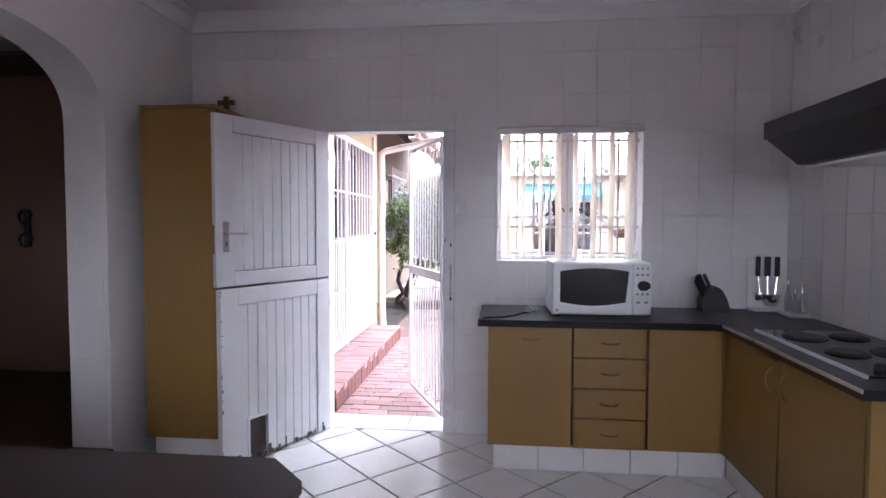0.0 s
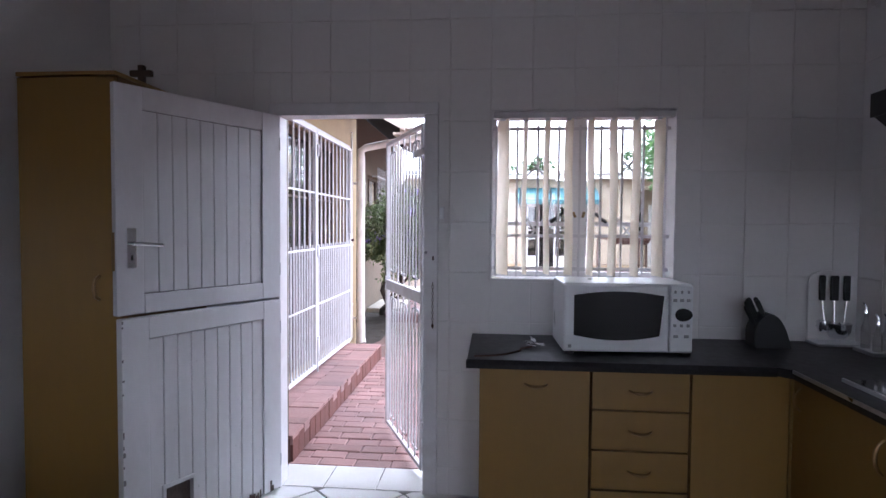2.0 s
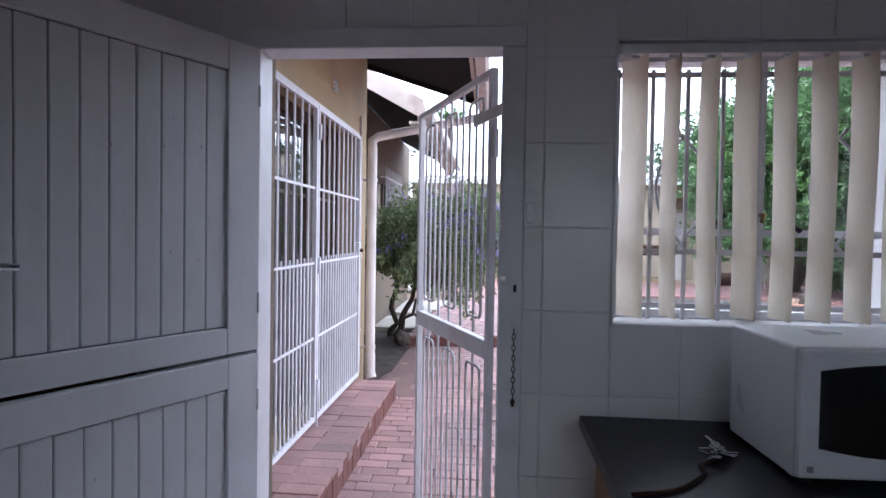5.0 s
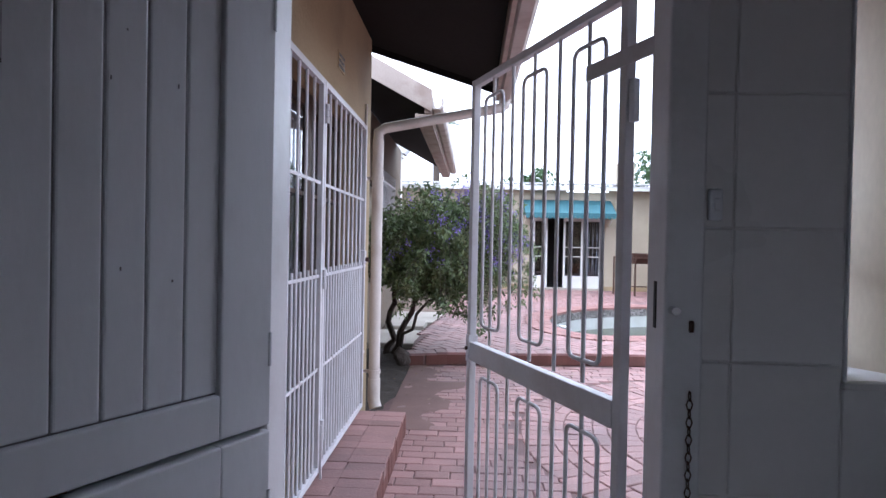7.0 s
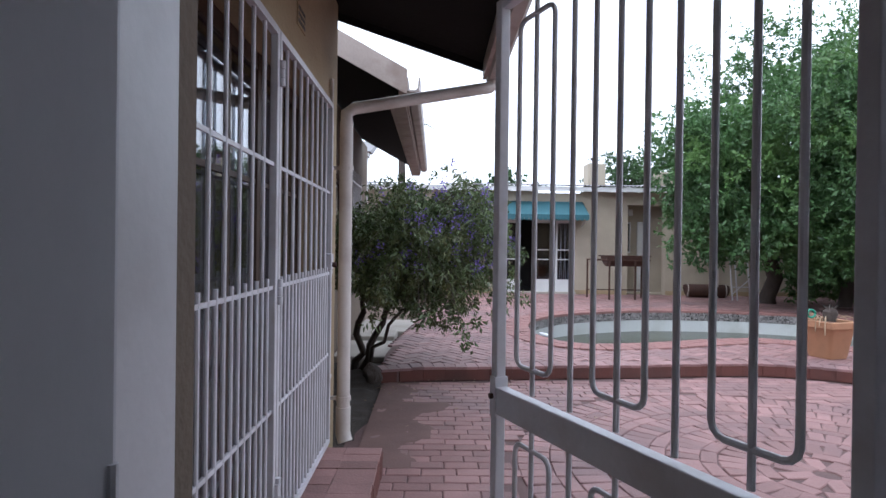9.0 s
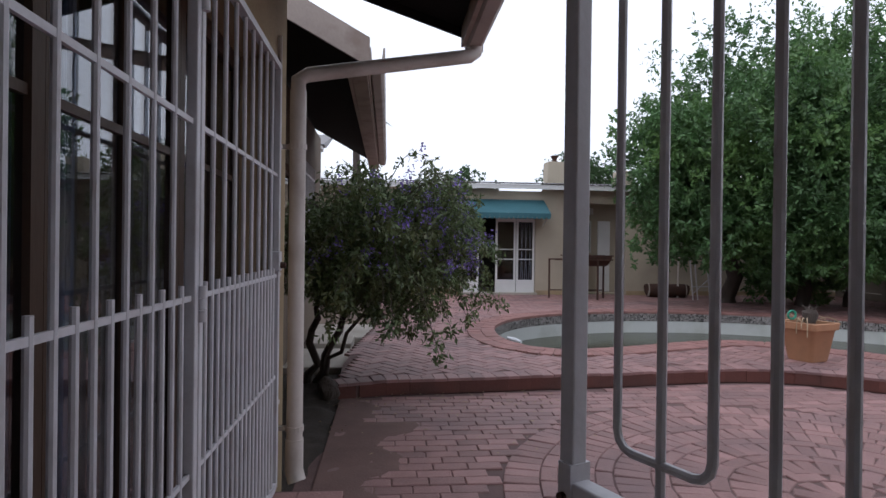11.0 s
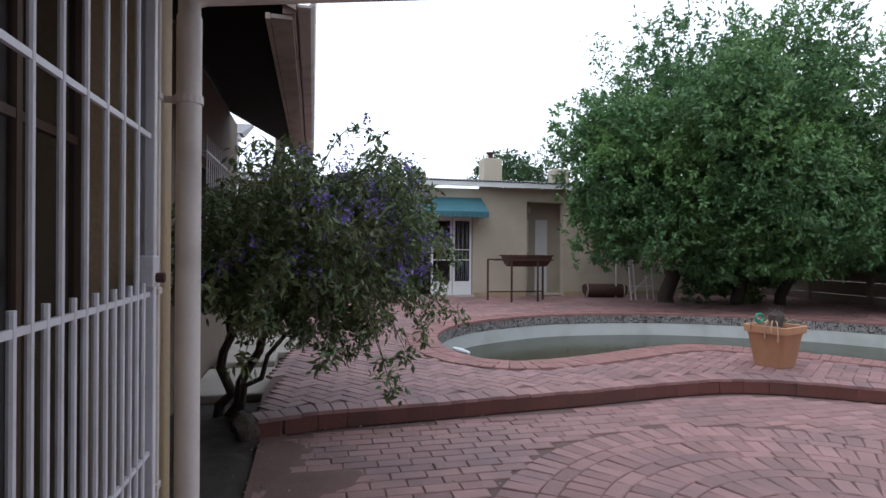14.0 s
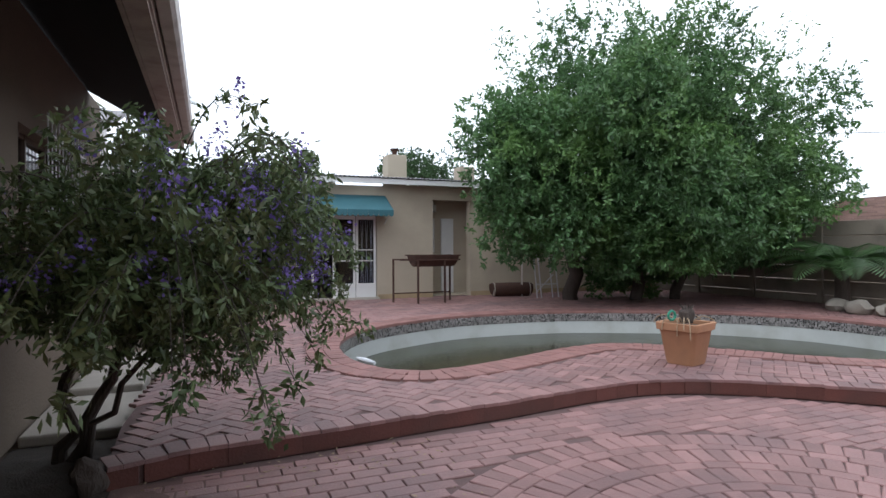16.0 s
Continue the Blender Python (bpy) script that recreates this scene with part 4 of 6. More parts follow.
for y0, y1, lab in ((4.7, 5.25, ""), (5.7, 5.95, "")):
    cur = thing("curtain", (gx - 0.14, (y0 + y1) / 2, GZ0), "grey-blue curtain hanging inside the garden door", "curtain", "curtains")
    v = Shape()
    nn = 40
    for k in range(nn + 1):
        y = y0 + (y1 - y0) * k / nn
        for z in (GZ0 + 0.02, 1.2, GZ1 - 0.05):
            v.v.append((gx - 0.14 + 0.03 * math.sin(k * 1.1) + 0.01 * math.sin(k * 2.7), y, z))
    v.f = [(3 * k + j, 3 * k + 3 + j, 3 * k + 4 + j, 3 * k + 1 + j) for k in range(nn) for j in (0, 1)]
    part("fabric", v, M_CURTAIN, cur, smooth=True)
    part("rail", Shape().tube([(gx - 0.14, y0 - 0.05, GZ1 - 0.04), (gx - 0.14, y1 + 0.05, GZ1 - 0.04)], 0.012, 8), M_WHITEWOOD, cur)

# white security gates over the garden doors
def bar_gate(y0, y1, label, full, stub):
    g = thing("security_gate", (PX + 0.05, (y0 + y1) / 2, GZ0), label, "security gate", "security gates")
    x = PX + 0.045
    z0, z1 = GZ0 + 0.035, 2.385
    for a, b in ((y0, y0 + 0.032), (y1 - 0.032, y1)):
        part("post", Shape().box(x - 0.016, x + 0.016, a, b, z0, z1, 0.004), M_GATE, g)
    for z in (z0 + 0.016, z1 - 0.016):
        part("rail", Shape().box(x - 0.015, x + 0.015, y0 + 0.032, y1 - 0.032, z - 0.016, z + 0.016), M_GATE, g)
    for z in (0.79, 1.305, 1.815):
        part("cross_rail", Shape().box(x - 0.005, x + 0.005, y0 + 0.032, y1 - 0.032, z - 0.008, z + 0.008), M_GATE, g)
    pitch = (y1 - y0 - 0.064) / (full + 1)
    for i in range(full):
        y = y0 + 0.032 + (i + 1) * pitch
        part("bar", Shape().tube([(x, y, z0), (x, y, z1)], 0.0085, 8), M_GATE, g, smooth=True)
    for i in range(full + 1):
        y = y0 + 0.032 + (i + 0.5) * pitch
        part("short_bar", Shape().tube([(x, y, z0), (x, y, 1.345)], 0.0085, 8), M_GATE, g, smooth=True)
    return g


ga = bar_gate(4.79, 5.94, "white barred security gate over the garden door", 7, 1)
gb = bar_gate(5.95, GY1 - 0.005, "white barred security gate with lock over the garden door", 8, 1)
part("lock_box", Shape().box(PX + 0.03, PX + 0.075, 7.12, 7.19, 1.33, 1.43, 0.005), M_GATE, gb)
part("lock_knob", Shape().tube([(PX + 0.075, 7.155, 1.36), (PX + 0.1, 7.155, 1.36)], 0.016, 10), M_RUST, gb)
for z in (0.45, 1.285, 2.2):
    for k in (-0.036, 0, 0.036):
        part("hinge_knuckle", Shape().tube([(PX + 0.07, 5.945, z + k - 0.017), (PX + 0.07, 5.945, z + k + 0.017)], 0.0125 if k else 0.0115, 10), M_GATE, gb, smooth=True)
part("drop_bolt", Shape().box(PX + 0.062, PX + 0.075, 5.925, 5.935, GZ0 + 0.0, GZ0 + 0.3), M_GATE, ga)
part("surround", Shape().box(PX, PX + 0.03, GY1, GY1 + 0.028, GZ0, 2.40).box(PX, PX + 0.03, GY0 - 0.05, GY1 + 0.028, 2.392, 2.42), M_GATE, gb)

# kitchen gate, standing open over the path
gate_len = 0.91
kg = thing("kitchen_gate", (-0.428, 4.2, 0.05), "white steel kitchen security gate standing open", "security gate", turn=114.1)
H = 2.075
for a, b in ((0, 0.028), (gate_len - 0.028, gate_len)):
    part("post", Shape().box(a, b, -0.014, 0.014, 0, H, 0.003), M_GATE, kg)
for z0, z1 in ((0, 0.026), (H - 0.026, H)):
    part("rail", Shape().box(0.028, gate_len - 0.028, -0.013, 0.013, z0, z1, 0.003), M_GATE, kg)
part("lock_rail", Shape().box(0.028, gate_len - 0.028, -0.016, 0.016, 1.005, 1.075, 0.003), M_GATE, kg)
pitch = (gate_len - 0.056) / 12
for lo, hi in ((0.026, 1.015), (1.085, H - 0.026)):
    for i in range(1, 12):
        x = 0.028 + i * pitch
        if i % 4 in (2, 0):
            part("bar", Shape().tube([(x, 0, lo), (x, 0, hi)], 0.0062, 8), M_GATE, kg, smooth=True)
    for i in (1, 5, 9):
        xa, xb = 0.028 + i * pitch, 0.028 + (i + 2) * pitch
        r = 0.025
        za, zb = lo + 0.06, hi - 0.06
        pts = [(xa, 0, (za + zb) / 2), (xa, 0, zb - r)] + [(xa + r - r * math.cos(radians(t)), 0, zb - r + r * math.sin(radians(t))) for t in (30, 60, 90)] + [(xb - r + r * math.sin(radians(t)), 0, zb - r + r * math.cos(radians(t))) for t in (0, 30, 60)]
        pts += [(xb, 0, zb - r), (xb, 0, za + r)] + [(xb - r + r * math.cos(radians(t)), 0, za + r - r * math.sin(radians(t))) for t in (30, 60, 90)] + [(xa + r - r * math.sin(radians(t)), 0, za + r - r * math.cos(radians(t))) for t in (0, 30, 60)] + [(xa, 0, za + r), (xa, 0, (za + zb) / 2)]
        part("loop", Shape().tube(pts, 0.0062, 8), M_GATE, kg, smooth=True)
part("lock_case", Shape().box(gate_len - 0.03, gate_len - 0.004, -0.019, 0.019, 1.0, 1.1), M_GATE, kg)
part("bolt_head", Shape().tube([(gate_len - 0.015, 0.019, 1.05), (gate_len - 0.015, 0.026, 1.05)], 0.008, 8), M_RUST, kg)
part("hinge_arm", Shape().box(-0.13, 0.16, 0.012, 0.018, H - 0.19, H - 0.15), M_GATE, kg)
for z in (0.2, 1.75):
    part("hinge", Shape().tube([(-0.012, 0, z), (-0.012, 0, z + 0.1)], 0.012, 8), M_GATE, kg)

# roof over the wing: soffit, fascia, gutter, downpipe
def lean_roof(name, x_eave, z_eave, x_top, slope, y0, y1, label):
    r = thing(name, (x_eave, (y0 + y1) / 2, z_eave), label, "roof", kind="structure")
    zt = z_eave + slope * (x_eave - x_top)
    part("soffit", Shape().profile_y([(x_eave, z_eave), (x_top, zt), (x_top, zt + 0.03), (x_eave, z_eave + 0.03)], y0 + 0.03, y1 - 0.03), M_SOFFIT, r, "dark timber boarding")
    sheet = Shape()
    m = int((y1 - y0) / 0.02)
    for k in range(m + 1):
        y = y0 - 0.02 + (y1 - y0 + 0.04) * k / m
        h = 0.012 * math.cos(2 * math.pi * y / 0.076)
        sheet.v += [(x_eave + 0.06, y, z_eave + 0.06 + h - 0.06 * slope), (x_top, y, zt + 0.06 + h)]
    sheet.f = [(2 * k, 2 * k + 2, 2 * k + 3, 2 * k + 1) for k in range(m)]
    part("roof_sheet", sheet, M_ROOF, r, fix=False)
    return r, zt


SL = 0.33
roof_1, zt1 = lean_roof("roof_wing", -0.62, 2.86, -5.3, SL, YB + T + 0.02, 7.86, "dark timber eaves over the garden path")
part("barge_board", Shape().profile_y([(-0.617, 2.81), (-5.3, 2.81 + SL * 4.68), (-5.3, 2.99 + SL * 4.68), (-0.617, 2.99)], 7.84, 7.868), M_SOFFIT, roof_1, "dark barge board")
part("fascia_board", Shape().box(-0.615, -0.588, YB + T + 0.02, 7.87, 2.75, 2.96), M_FASCIA, roof_1, "weathered painted fascia")
gu = [(-0.585, 2.86), (-0.585, 2.76), (-0.57, 2.735), (-0.5, 2.735), (-0.475, 2.76), (-0.465, 2.86), (-0.48, 2.86), (-0.49, 2.77), (-0.51, 2.75), (-0.565, 2.75), (-0.572, 2.86)]
gutter = thing("gutter", (-0.53, 6.0, 2.75), "painted steel eaves gutter", "gutter")
part("trough", Shape().profile_y(gu, YB + T + 0.02, 7.9), M_GUTTER, gutter)
part("end_cap", Shape().box(-0.585, -0.465, 7.9, 7.906, 2.735, 2.86), M_GUTTER, gutter)
pipe = thing("downpipe", (-1.56, 7.56, 0), "painted downpipe at the corner of the wing", "downpipe")
px, py = -1.585, 7.53
part("swan_neck", Shape().tube([(-0.53, 7.82, 2.76), (-0.53, 7.82, 2.70), (-0.56, 7.81, 2.675), (px + 0.05, py + 0.02, 2.44), (px, py, 2.40), (px, py, 2.3)], 0.043, 12), M_PIPE, pipe, smooth=True)
part("pipe", Shape().tube([(px, py, 2.34), (px, py, 0.35)], 0.046, 14), M_PIPE, pipe, smooth=True)
part("shoe", Shape().tube([(px, py, 0.36), (px, py, 0.18), (px + 0.02, py - 0.02, 0.12)], 0.052, 14), M_PIPE, pipe, smooth=True)
for z in (2.02, 0.42):
    part("bracket", Shape().lathe([(0.047, z - 0.015), (0.053, z - 0.015), (0.053, z + 0.015), (0.047, z + 0.015)], px, py, 14).box(px - 0.09, px - 0.04, py - 0.012, py + 0.012, z - 0.012, z + 0.012), M_PIPE, pipe)
lead = thing("conduit", (PX + 0.015, 7.40, 0.2), "thin painted conduit on the wing wall", "conduit")
part("tube", Shape().tube([(PX + 0.015, 7.40, 0.2), (PX + 0.015, 7.40, 2.6)], 0.012, 8), M_PIPE, lead, smooth=True)
for z in (0.6, 1.3, 2.0):
    part("saddle", Shape().box(PX, PX + 0.03, 7.375, 7.425, z - 0.012, z + 0.012, 0.004), M_PIPE, lead)
vent = thing("air_brick", (PX, 6.55, 2.65), "terracotta air brick in the plaster", "air brick")
part("frame", Shape().box(PX - 0.01, PX + 0.006, 6.46, 6.64, 2.61, 2.73, 0.002), M_STUCCO, vent)
for i in range(5):
    for j in range(3):
        part("hole", Shape().box(PX + 0.005, PX + 0.0075, 6.475 + i * 0.032, 6.495 + i * 0.032, 2.625 + j * 0.034, 2.647 + j * 0.034), M_BLACK, vent)

# second wing, further along
X2, SL2 = -2.3, 0.55
# shade under the deep eaves is put into this wall's colour
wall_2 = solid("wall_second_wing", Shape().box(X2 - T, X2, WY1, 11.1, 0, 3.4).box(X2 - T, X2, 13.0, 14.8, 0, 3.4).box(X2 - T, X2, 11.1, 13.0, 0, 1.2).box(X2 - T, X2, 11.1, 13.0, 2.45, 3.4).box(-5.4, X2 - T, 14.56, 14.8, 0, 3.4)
               .box(-5.4, -5.2, WY1, 14.56, 0, 3.4), M_STUCCO_SHADED, "plastered wall of the second wing, coloured dark brown for eave shade", "wall", "structure")
w3 = thing("window_3", (X2 - 0.1, 12.05, 1.2), "dark window in the second wing", "window", kind="structure")
part("pane", Shape().box(X2 - 0.14, X2 - 0.134, 11.1, 13.0, 1.2, 2.45), M_DOORGLASS, w3)
for y in (11.13, 11.75, 12.4, 12.97):
    part("window_frame", Shape().box(X2 - 0.16, X2 - 0.11, y - 0.025, y + 0.025, 1.2, 2.45), M_DARKWOOD, w3)
for z in (1.22, 1.7, 2.43):
    part("window_frame", Shape().box(X2 - 0.155, X2 - 0.115, 11.155, 12.945, z - 0.02, z + 0.02), M_DARKWOOD, w3)
wb = thing("window_grille", (X2 + 0.06, 12.3, 1.3), "pale barred grille standing off the window", "window grille")
for i in range(13):
    y = 11.55 + i * 0.135
    part("bar", Shape().tube([(X2 + 0.1, y, 1.1), (X2 + 0.1, y, 2.62)], 0.008, 6), M_GATE, wb)
for z in (1.25, 2.45):
    part("rail", Shape().box(X2 + 0.095, X2 + 0.105, 11.5, 13.22, z - 0.012, z + 0.012), M_GATE, wb)
for y in (11.52, 13.2):
    for z in (1.25, 2.45):
        part("bracket", Shape().box(X2, X2 + 0.1, y - 0.008, y + 0.008, z - 0.01, z + 0.01), M_GATE, wb)
roof_2, zt2 = lean_roof("roof_second_wing", -1.3, 2.86, -5.4, SL2, 8.55, 14.0, "dark timber eaves of the second wing")
part("barge_board", Shape().profile_y([(-1.22, 2.80), (-5.4, 2.78 + SL2 * 4.18), (-5.4, 3.03 + SL2 * 4.18), (-1.22, 3.02)], 8.52, 8.548), M_FASCIA, roof_2, "weathered painted barge board")
part("fascia_board", Shape().box(-1.295, -1.227, 8.55, 14.0, 2.79, 3.0), M_FASCIA, roof_2, "weathered painted fascia")
part("gutter", Shape().profile_y([(x - 0.64, z + 0.1) for x, z in gu], 8.56, 14.02), M_GUTTER, roof_2)
part("eave_board", Shape().box(-1.36, -1.24, 8.56, 14.0, 2.76, 2.785), M_FASCIA, roof_2, "weathered boxed eave")
part("eave_batten", Shape().box(-1.39, -1.364, 8.56, 14.0, 2.755, 2.79), M_FASCIA, roof_2)
# unseen wall and high roof, added to block sky in the cottage panes
sky_block_wall = solid("wall_house_range", Shape().box(XR + T, 12.2, 3.2, 3.5, 0, ZC + 0.13), M_STUCCO, "unseen ochre wall added to keep sky out of pane reflections", "wall", "structure")
kr = solid("roof_kitchen", Shape().profile_x([(YF - 0.4, ZC + 0.13), (YB + T + 0.02, ZC + 0.13), (YB + T + 0.02, ZC + 0.22), ((YF + YB) / 2, ZC + 1.9), (YF - 0.4, ZC + 0.22)], XL - 4.3, 12.3), M_ROOF, "unseen kitchen roof, pitched and lengthened to block reflected sky", "roof", "structure")

# ---- ground, paving, terrace and pool ----
EDGE = spline([(-1.52, 9.72), (-1.2, 9.83), (-0.8, 9.89), (0.0, 9.96), (0.6, 10.03), (1.35, 10.09), (2.0, 10.18), (2.6, 10.24), (3.1, 10.22), (3.6, 10.04), (4.2, 9.62), (4.75, 9.08), (5.8, 7.9), (7.2, 6.4), (9.0, 5.2), (11.2, 4.6)], 0.08)
POOL = spline([(0.72, 13.6), (0.6, 12.85), (0.64, 12.2), (0.88, 11.66), (1.35, 11.45), (2.28, 11.67), (3.3, 12.03), (4.05, 12.1), (4.55, 11.8), (5.2, 11.05), (5.75, 10.3), (6.5, 9.7), (7.6, 9.45), (8.7, 9.9), (9.35, 11.0), (9.4, 12.2), (9.1, 13.2), (8.2, 14.35), (6.9, 15.15), (5.8, 15.65), (4.6, 15.85), (3.4, 15.8), (2.35, 15.4), (1.6, 14.95), (1.07, 14.35)], 0.1, True)
TZ = 0.15


def sheet_with_hole(outer, hole, z):
    """A flat sheet at height z with an opening."""
    bm = bmesh.new()
    edges = []
    for loop in (outer, hole):
        vs = [bm.verts.new((p[0], p[1], z)) for p in loop]
        edges += [bm.edges.new((vs[i], vs[(i + 1) % len(vs)])) for i in range(len(vs))]
    bmesh.ops.triangle_fill(bm, use_beauty=True, use_dissolve=False, edges=edges)
    bm.verts.index_update()
    s = Shape().add([v.co for v in bm.verts], [[v.index for v in f.verts] for f in bm.faces])
    bm.free()
    return s


ground = solid("ground", sheet_with_hole([(-900, -900), (900, -900), (900, 900), (-900, 900)], POOL, -0.045), M_EARTH, "bare dry earth around the house", "ground", "structure")
paving = solid("paving", Shape().prism([(-1.62, 4.26), (11.4, 4.26), (11.4, 4.6)] + [tuple(p) for p in reversed(EDGE)] + [(-1.45, 9.0), (-1.62, 8.0)], -0.03, -0.012), M_JOINT, "red brick-paved yard", "pavement", "structure")
terr_outer = [tuple(p) for p in EDGE] + [(13.0, 4.6), (13.0, 20.9), (-1.2, 20.9), (-1.2, 14.0), (-1.45, 12.0), (-1.55, 10.6)]
terrace = solid("terrace", sheet_with_hole(terr_outer, POOL, TZ - 0.012), M_JOINT, "red brick-paved pool terrace", "terrace", "structure")

bs = Shape()
nx, ny = 14, 44
for i in range(nx + 1):
    for j in range(ny + 1):
        x, y = -2.3 + (0.85 + 0.05 * math.sin(j * 0.7)) * i / nx, 7.62 + 3.3 * j / ny
        e = min(1.0, 4 * min(1 - i / nx, j / ny, 1 - j / ny))
        bs.v.append((x, y, -0.03 + e * (0.05 + 0.05 * noise.noise((x * 5, y * 5, 0)))))
bs.f = [(i * (ny + 1) + j, (i + 1) * (ny + 1) + j, (i + 1) * (ny + 1) + j + 1, i * (ny + 1) + j + 1) for i in range(nx) for j in range(ny)]
bed = solid("flower_bed", bs, M_SOIL, "dark soil bed along the house wall", "flower bed", "structure", smooth=True)
ds = Shape()
nx, ny = 30, 60
for i in range(nx + 1):
    for j in range(ny + 1):
        x, y = -1.5 + 1.15 * i / nx, 7.35 + 2.4 * j / ny
        e = (1 - i / nx) * 1.2 + 0.7 * noise.noise((x * 2.2, y * 2.2, 3)) - 0.5 - 0.5 * max(0.0, 8.0 - y)
        ds.v.append((x, y, -0.03 + 0.034 * min(1.0, max(0.0, 0.55 + 1.2 * e)) + 0.003 * noise.noise((x * 14, y * 14, 0))))
ds.f = [(i * (ny + 1) + j, (i + 1) * (ny + 1) + j, (i + 1) * (ny + 1) + j + 1, i * (ny + 1) + j + 1) for i in range(nx) for j in range(ny)]
tagged(solid("washed_soil", ds, M_DUST, "brown washed soil lying over the brick paving", "soil", smooth=True, fix=False), kind="stuff")
slabs = [(-2.28, -1.5, 10.95, 12.2, 0.05), (-2.2, -1.55, 12.25, 13.0, 0.11), (-2.28, -1.3, 13.1, 14.6, 0.06)]
for x0, x1, y0, y1, z in slabs:
    solid("stepping_slab", Shape().box(x0, x1, y0, y1, -0.04, z, 0.02), M_SLAB, "weathered concrete slab beside the house wall", "slab", group="slabs", at=((x0 + x1) / 2, (y0 + y1) / 2, 0))

# pool shell
pool = thing("swimming_pool", (4.4, 12.4, 0), "kidney-shaped pool, part empty, with murky green water", "swimming pool", kind="structure")
n = len(POOL)
ps = Shape().add([(p[0], p[1], TZ - 0.02) for p in POOL] + [(p[0], p[1], -0.9) for p in POOL], [(k, (k + 1) % n, n + (k + 1) % n, n + k) for k in range(n)])
part("basin", ps, M_POOLWALL, pool, "pale marbelite pool wall", fix=False)
part("water", Shape().add([(p[0], p[1], -0.29) for p in offset_line(POOL, 0.0, True)], [tuple(range(n))]), M_WATER, pool, "murky green water", fix=False)
inner = offset_line(POOL, 0.006, True) if inside([tuple(p) for p in POOL], np.array([offset_line(POOL, 0.05, True)[0][0]]), np.array([offset_line(POOL, 0.05, True)[0][1]]))[0] else offset_line(POOL, -0.006, True)
sgn = 1 if inner[0] == offset_line(POOL, 0.006, True)[0] else -1
mosaic = Shape()
fine_line = spline([tuple(p) for p in POOL[::2]], 0.024, True)
face = offset_line(fine_line, sgn * 0.006, True)
rm = random.Random(11)
for k in range(len(face)):
    a, b = face[k], face[(k + 1) % len(face)]
    d = b - a
    for r in range(5):
        z1 = TZ - 0.03 - r * 0.034
        z0 = z1 - 0.032
        a2, b2 = a + d * 0.05, b - d * 0.05
        o = Vector((-d.y, d.x)).normalized() * sgn * rm.uniform(0, 0.002)
        mosaic.add([(a2.x + o.x, a2.y + o.y, z0), (b2.x + o.x, b2.y + o.y, z0), (b2.x + o.x, b2.y + o.y, z1), (a2.x + o.x, a2.y + o.y, z1)], [(0, 1, 2, 3)])
tagged(part("mosaic_band", mosaic, M_MOSAIC, pool, "speckled mosaic tile band", fix=False), kind="stuff")
flo = solid("pool_cleaner_float", Shape().tube([(0.73, 12.62, TZ - 0.03), (0.78, 12.45, TZ - 0.03), (0.86, 12.3, TZ - 0.04)], [0.02, 0.035, 0.02], 10), M_WHITE_PLASTIC, "white plastic float at the pool edge", "float", smooth=True)


# ---- far cottage ----
FY, FE = 20.2, 3.13
cottage = thing("cottage", (4.0, FY, TZ), "low beige plastered cottage across the terrace", "house")
for x0, x1, y0, y1, z0, z1 in ((-4.0, 1.05, FY, FY + 0.25, 0.05, FE), (3.12, 4.68, FY, FY + 0.25, 0.05, FE), (5.78, 12.5, FY, FY + 0.25, 0.05, FE), (1.05, 3.12, FY, FY + 0.25, 2.32, FE), (4.68, 5.78, FY, FY + 0.25, 2.76, FE),
                               (-4.0, -3.8, FY + 0.25, 25.0, 0, FE), (12.3, 12.5, FY + 0.25, 25.0, 0, FE), (-4.0, 12.5, 25.0, 25.2, 0, FE)):
    part("wall", Shape().box(x0, x1, y0, y1, z0, z1), M_STUCCO2, cottage)
part("plinth", Shape().box(-4.0, 1.0, FY - 0.03, FY - 0.001, 0.1, 0.28).box(3.15, 4.66, FY - 0.03, FY - 0.001, 0.1, 0.26).box(5.8, 12.5, FY - 0.03, FY - 0.001, 0.1, 0.26), M_STUCCO, cottage)
rs = Shape()
m = 640
for k in range(m + 1):
    x = -4.3 + 17.1 * k / m
    h = 0.02 * math.cos(2 * math.pi * x / 0.11)
    rs.v += [(x, FY - 0.42, FE + 0.13 + h), (x, 25.3, FE + 0.75 + h)]
rs.f = [(2 * k, 2 * k + 2, 2 * k + 3, 2 * k + 1) for k in range(m)]
part("roof", rs, M_ROOF, cottage, "grey corrugated iron roof", fix=False)
part("fascia", Shape().box(-4.3, 12.8, FY - 0.38, FY - 0.35, FE - 0.03, FE + 0.1), M_WHITEWOOD, cottage, "pale fascia board")
part("soffit", Shape().box(-4.3, 12.8, FY - 0.35, FY - 0.001, FE + 0.01, FE + 0.03), M_FASCIA, cottage)
ch = part("chimney", Shape().box(3.85, 4.42, 21.6, 22.15, 3.2, 4.16, 0.02), M_STUCCO2, cottage, "plastered chimney")
part("chimney_pot", Shape().lathe([(0.1, 4.16), (0.1, 4.2), (0.07, 4.22), (0.08, 4.3), (0.13, 4.34), (0.13, 4.37), (0.0, 4.38)], 4.13, 21.87, 14), M_RUST, ch)
part("chimney", Shape().box(6.2, 6.7, 21.8, 22.3, 3.2, 3.95, 0.02), M_STUCCO2, cottage, "plastered chimney")
tube_l = thing("strip_light", (2.6, FY - 0.2, FE - 0.02), "white strip light under the cottage eaves", "lamp")
part("tube", Shape().tube([(2.0, FY - 0.25, FE - 0.05), (3.2, FY - 0.25, FE - 0.05)], 0.03, 8), M_TUBE, tube_l)
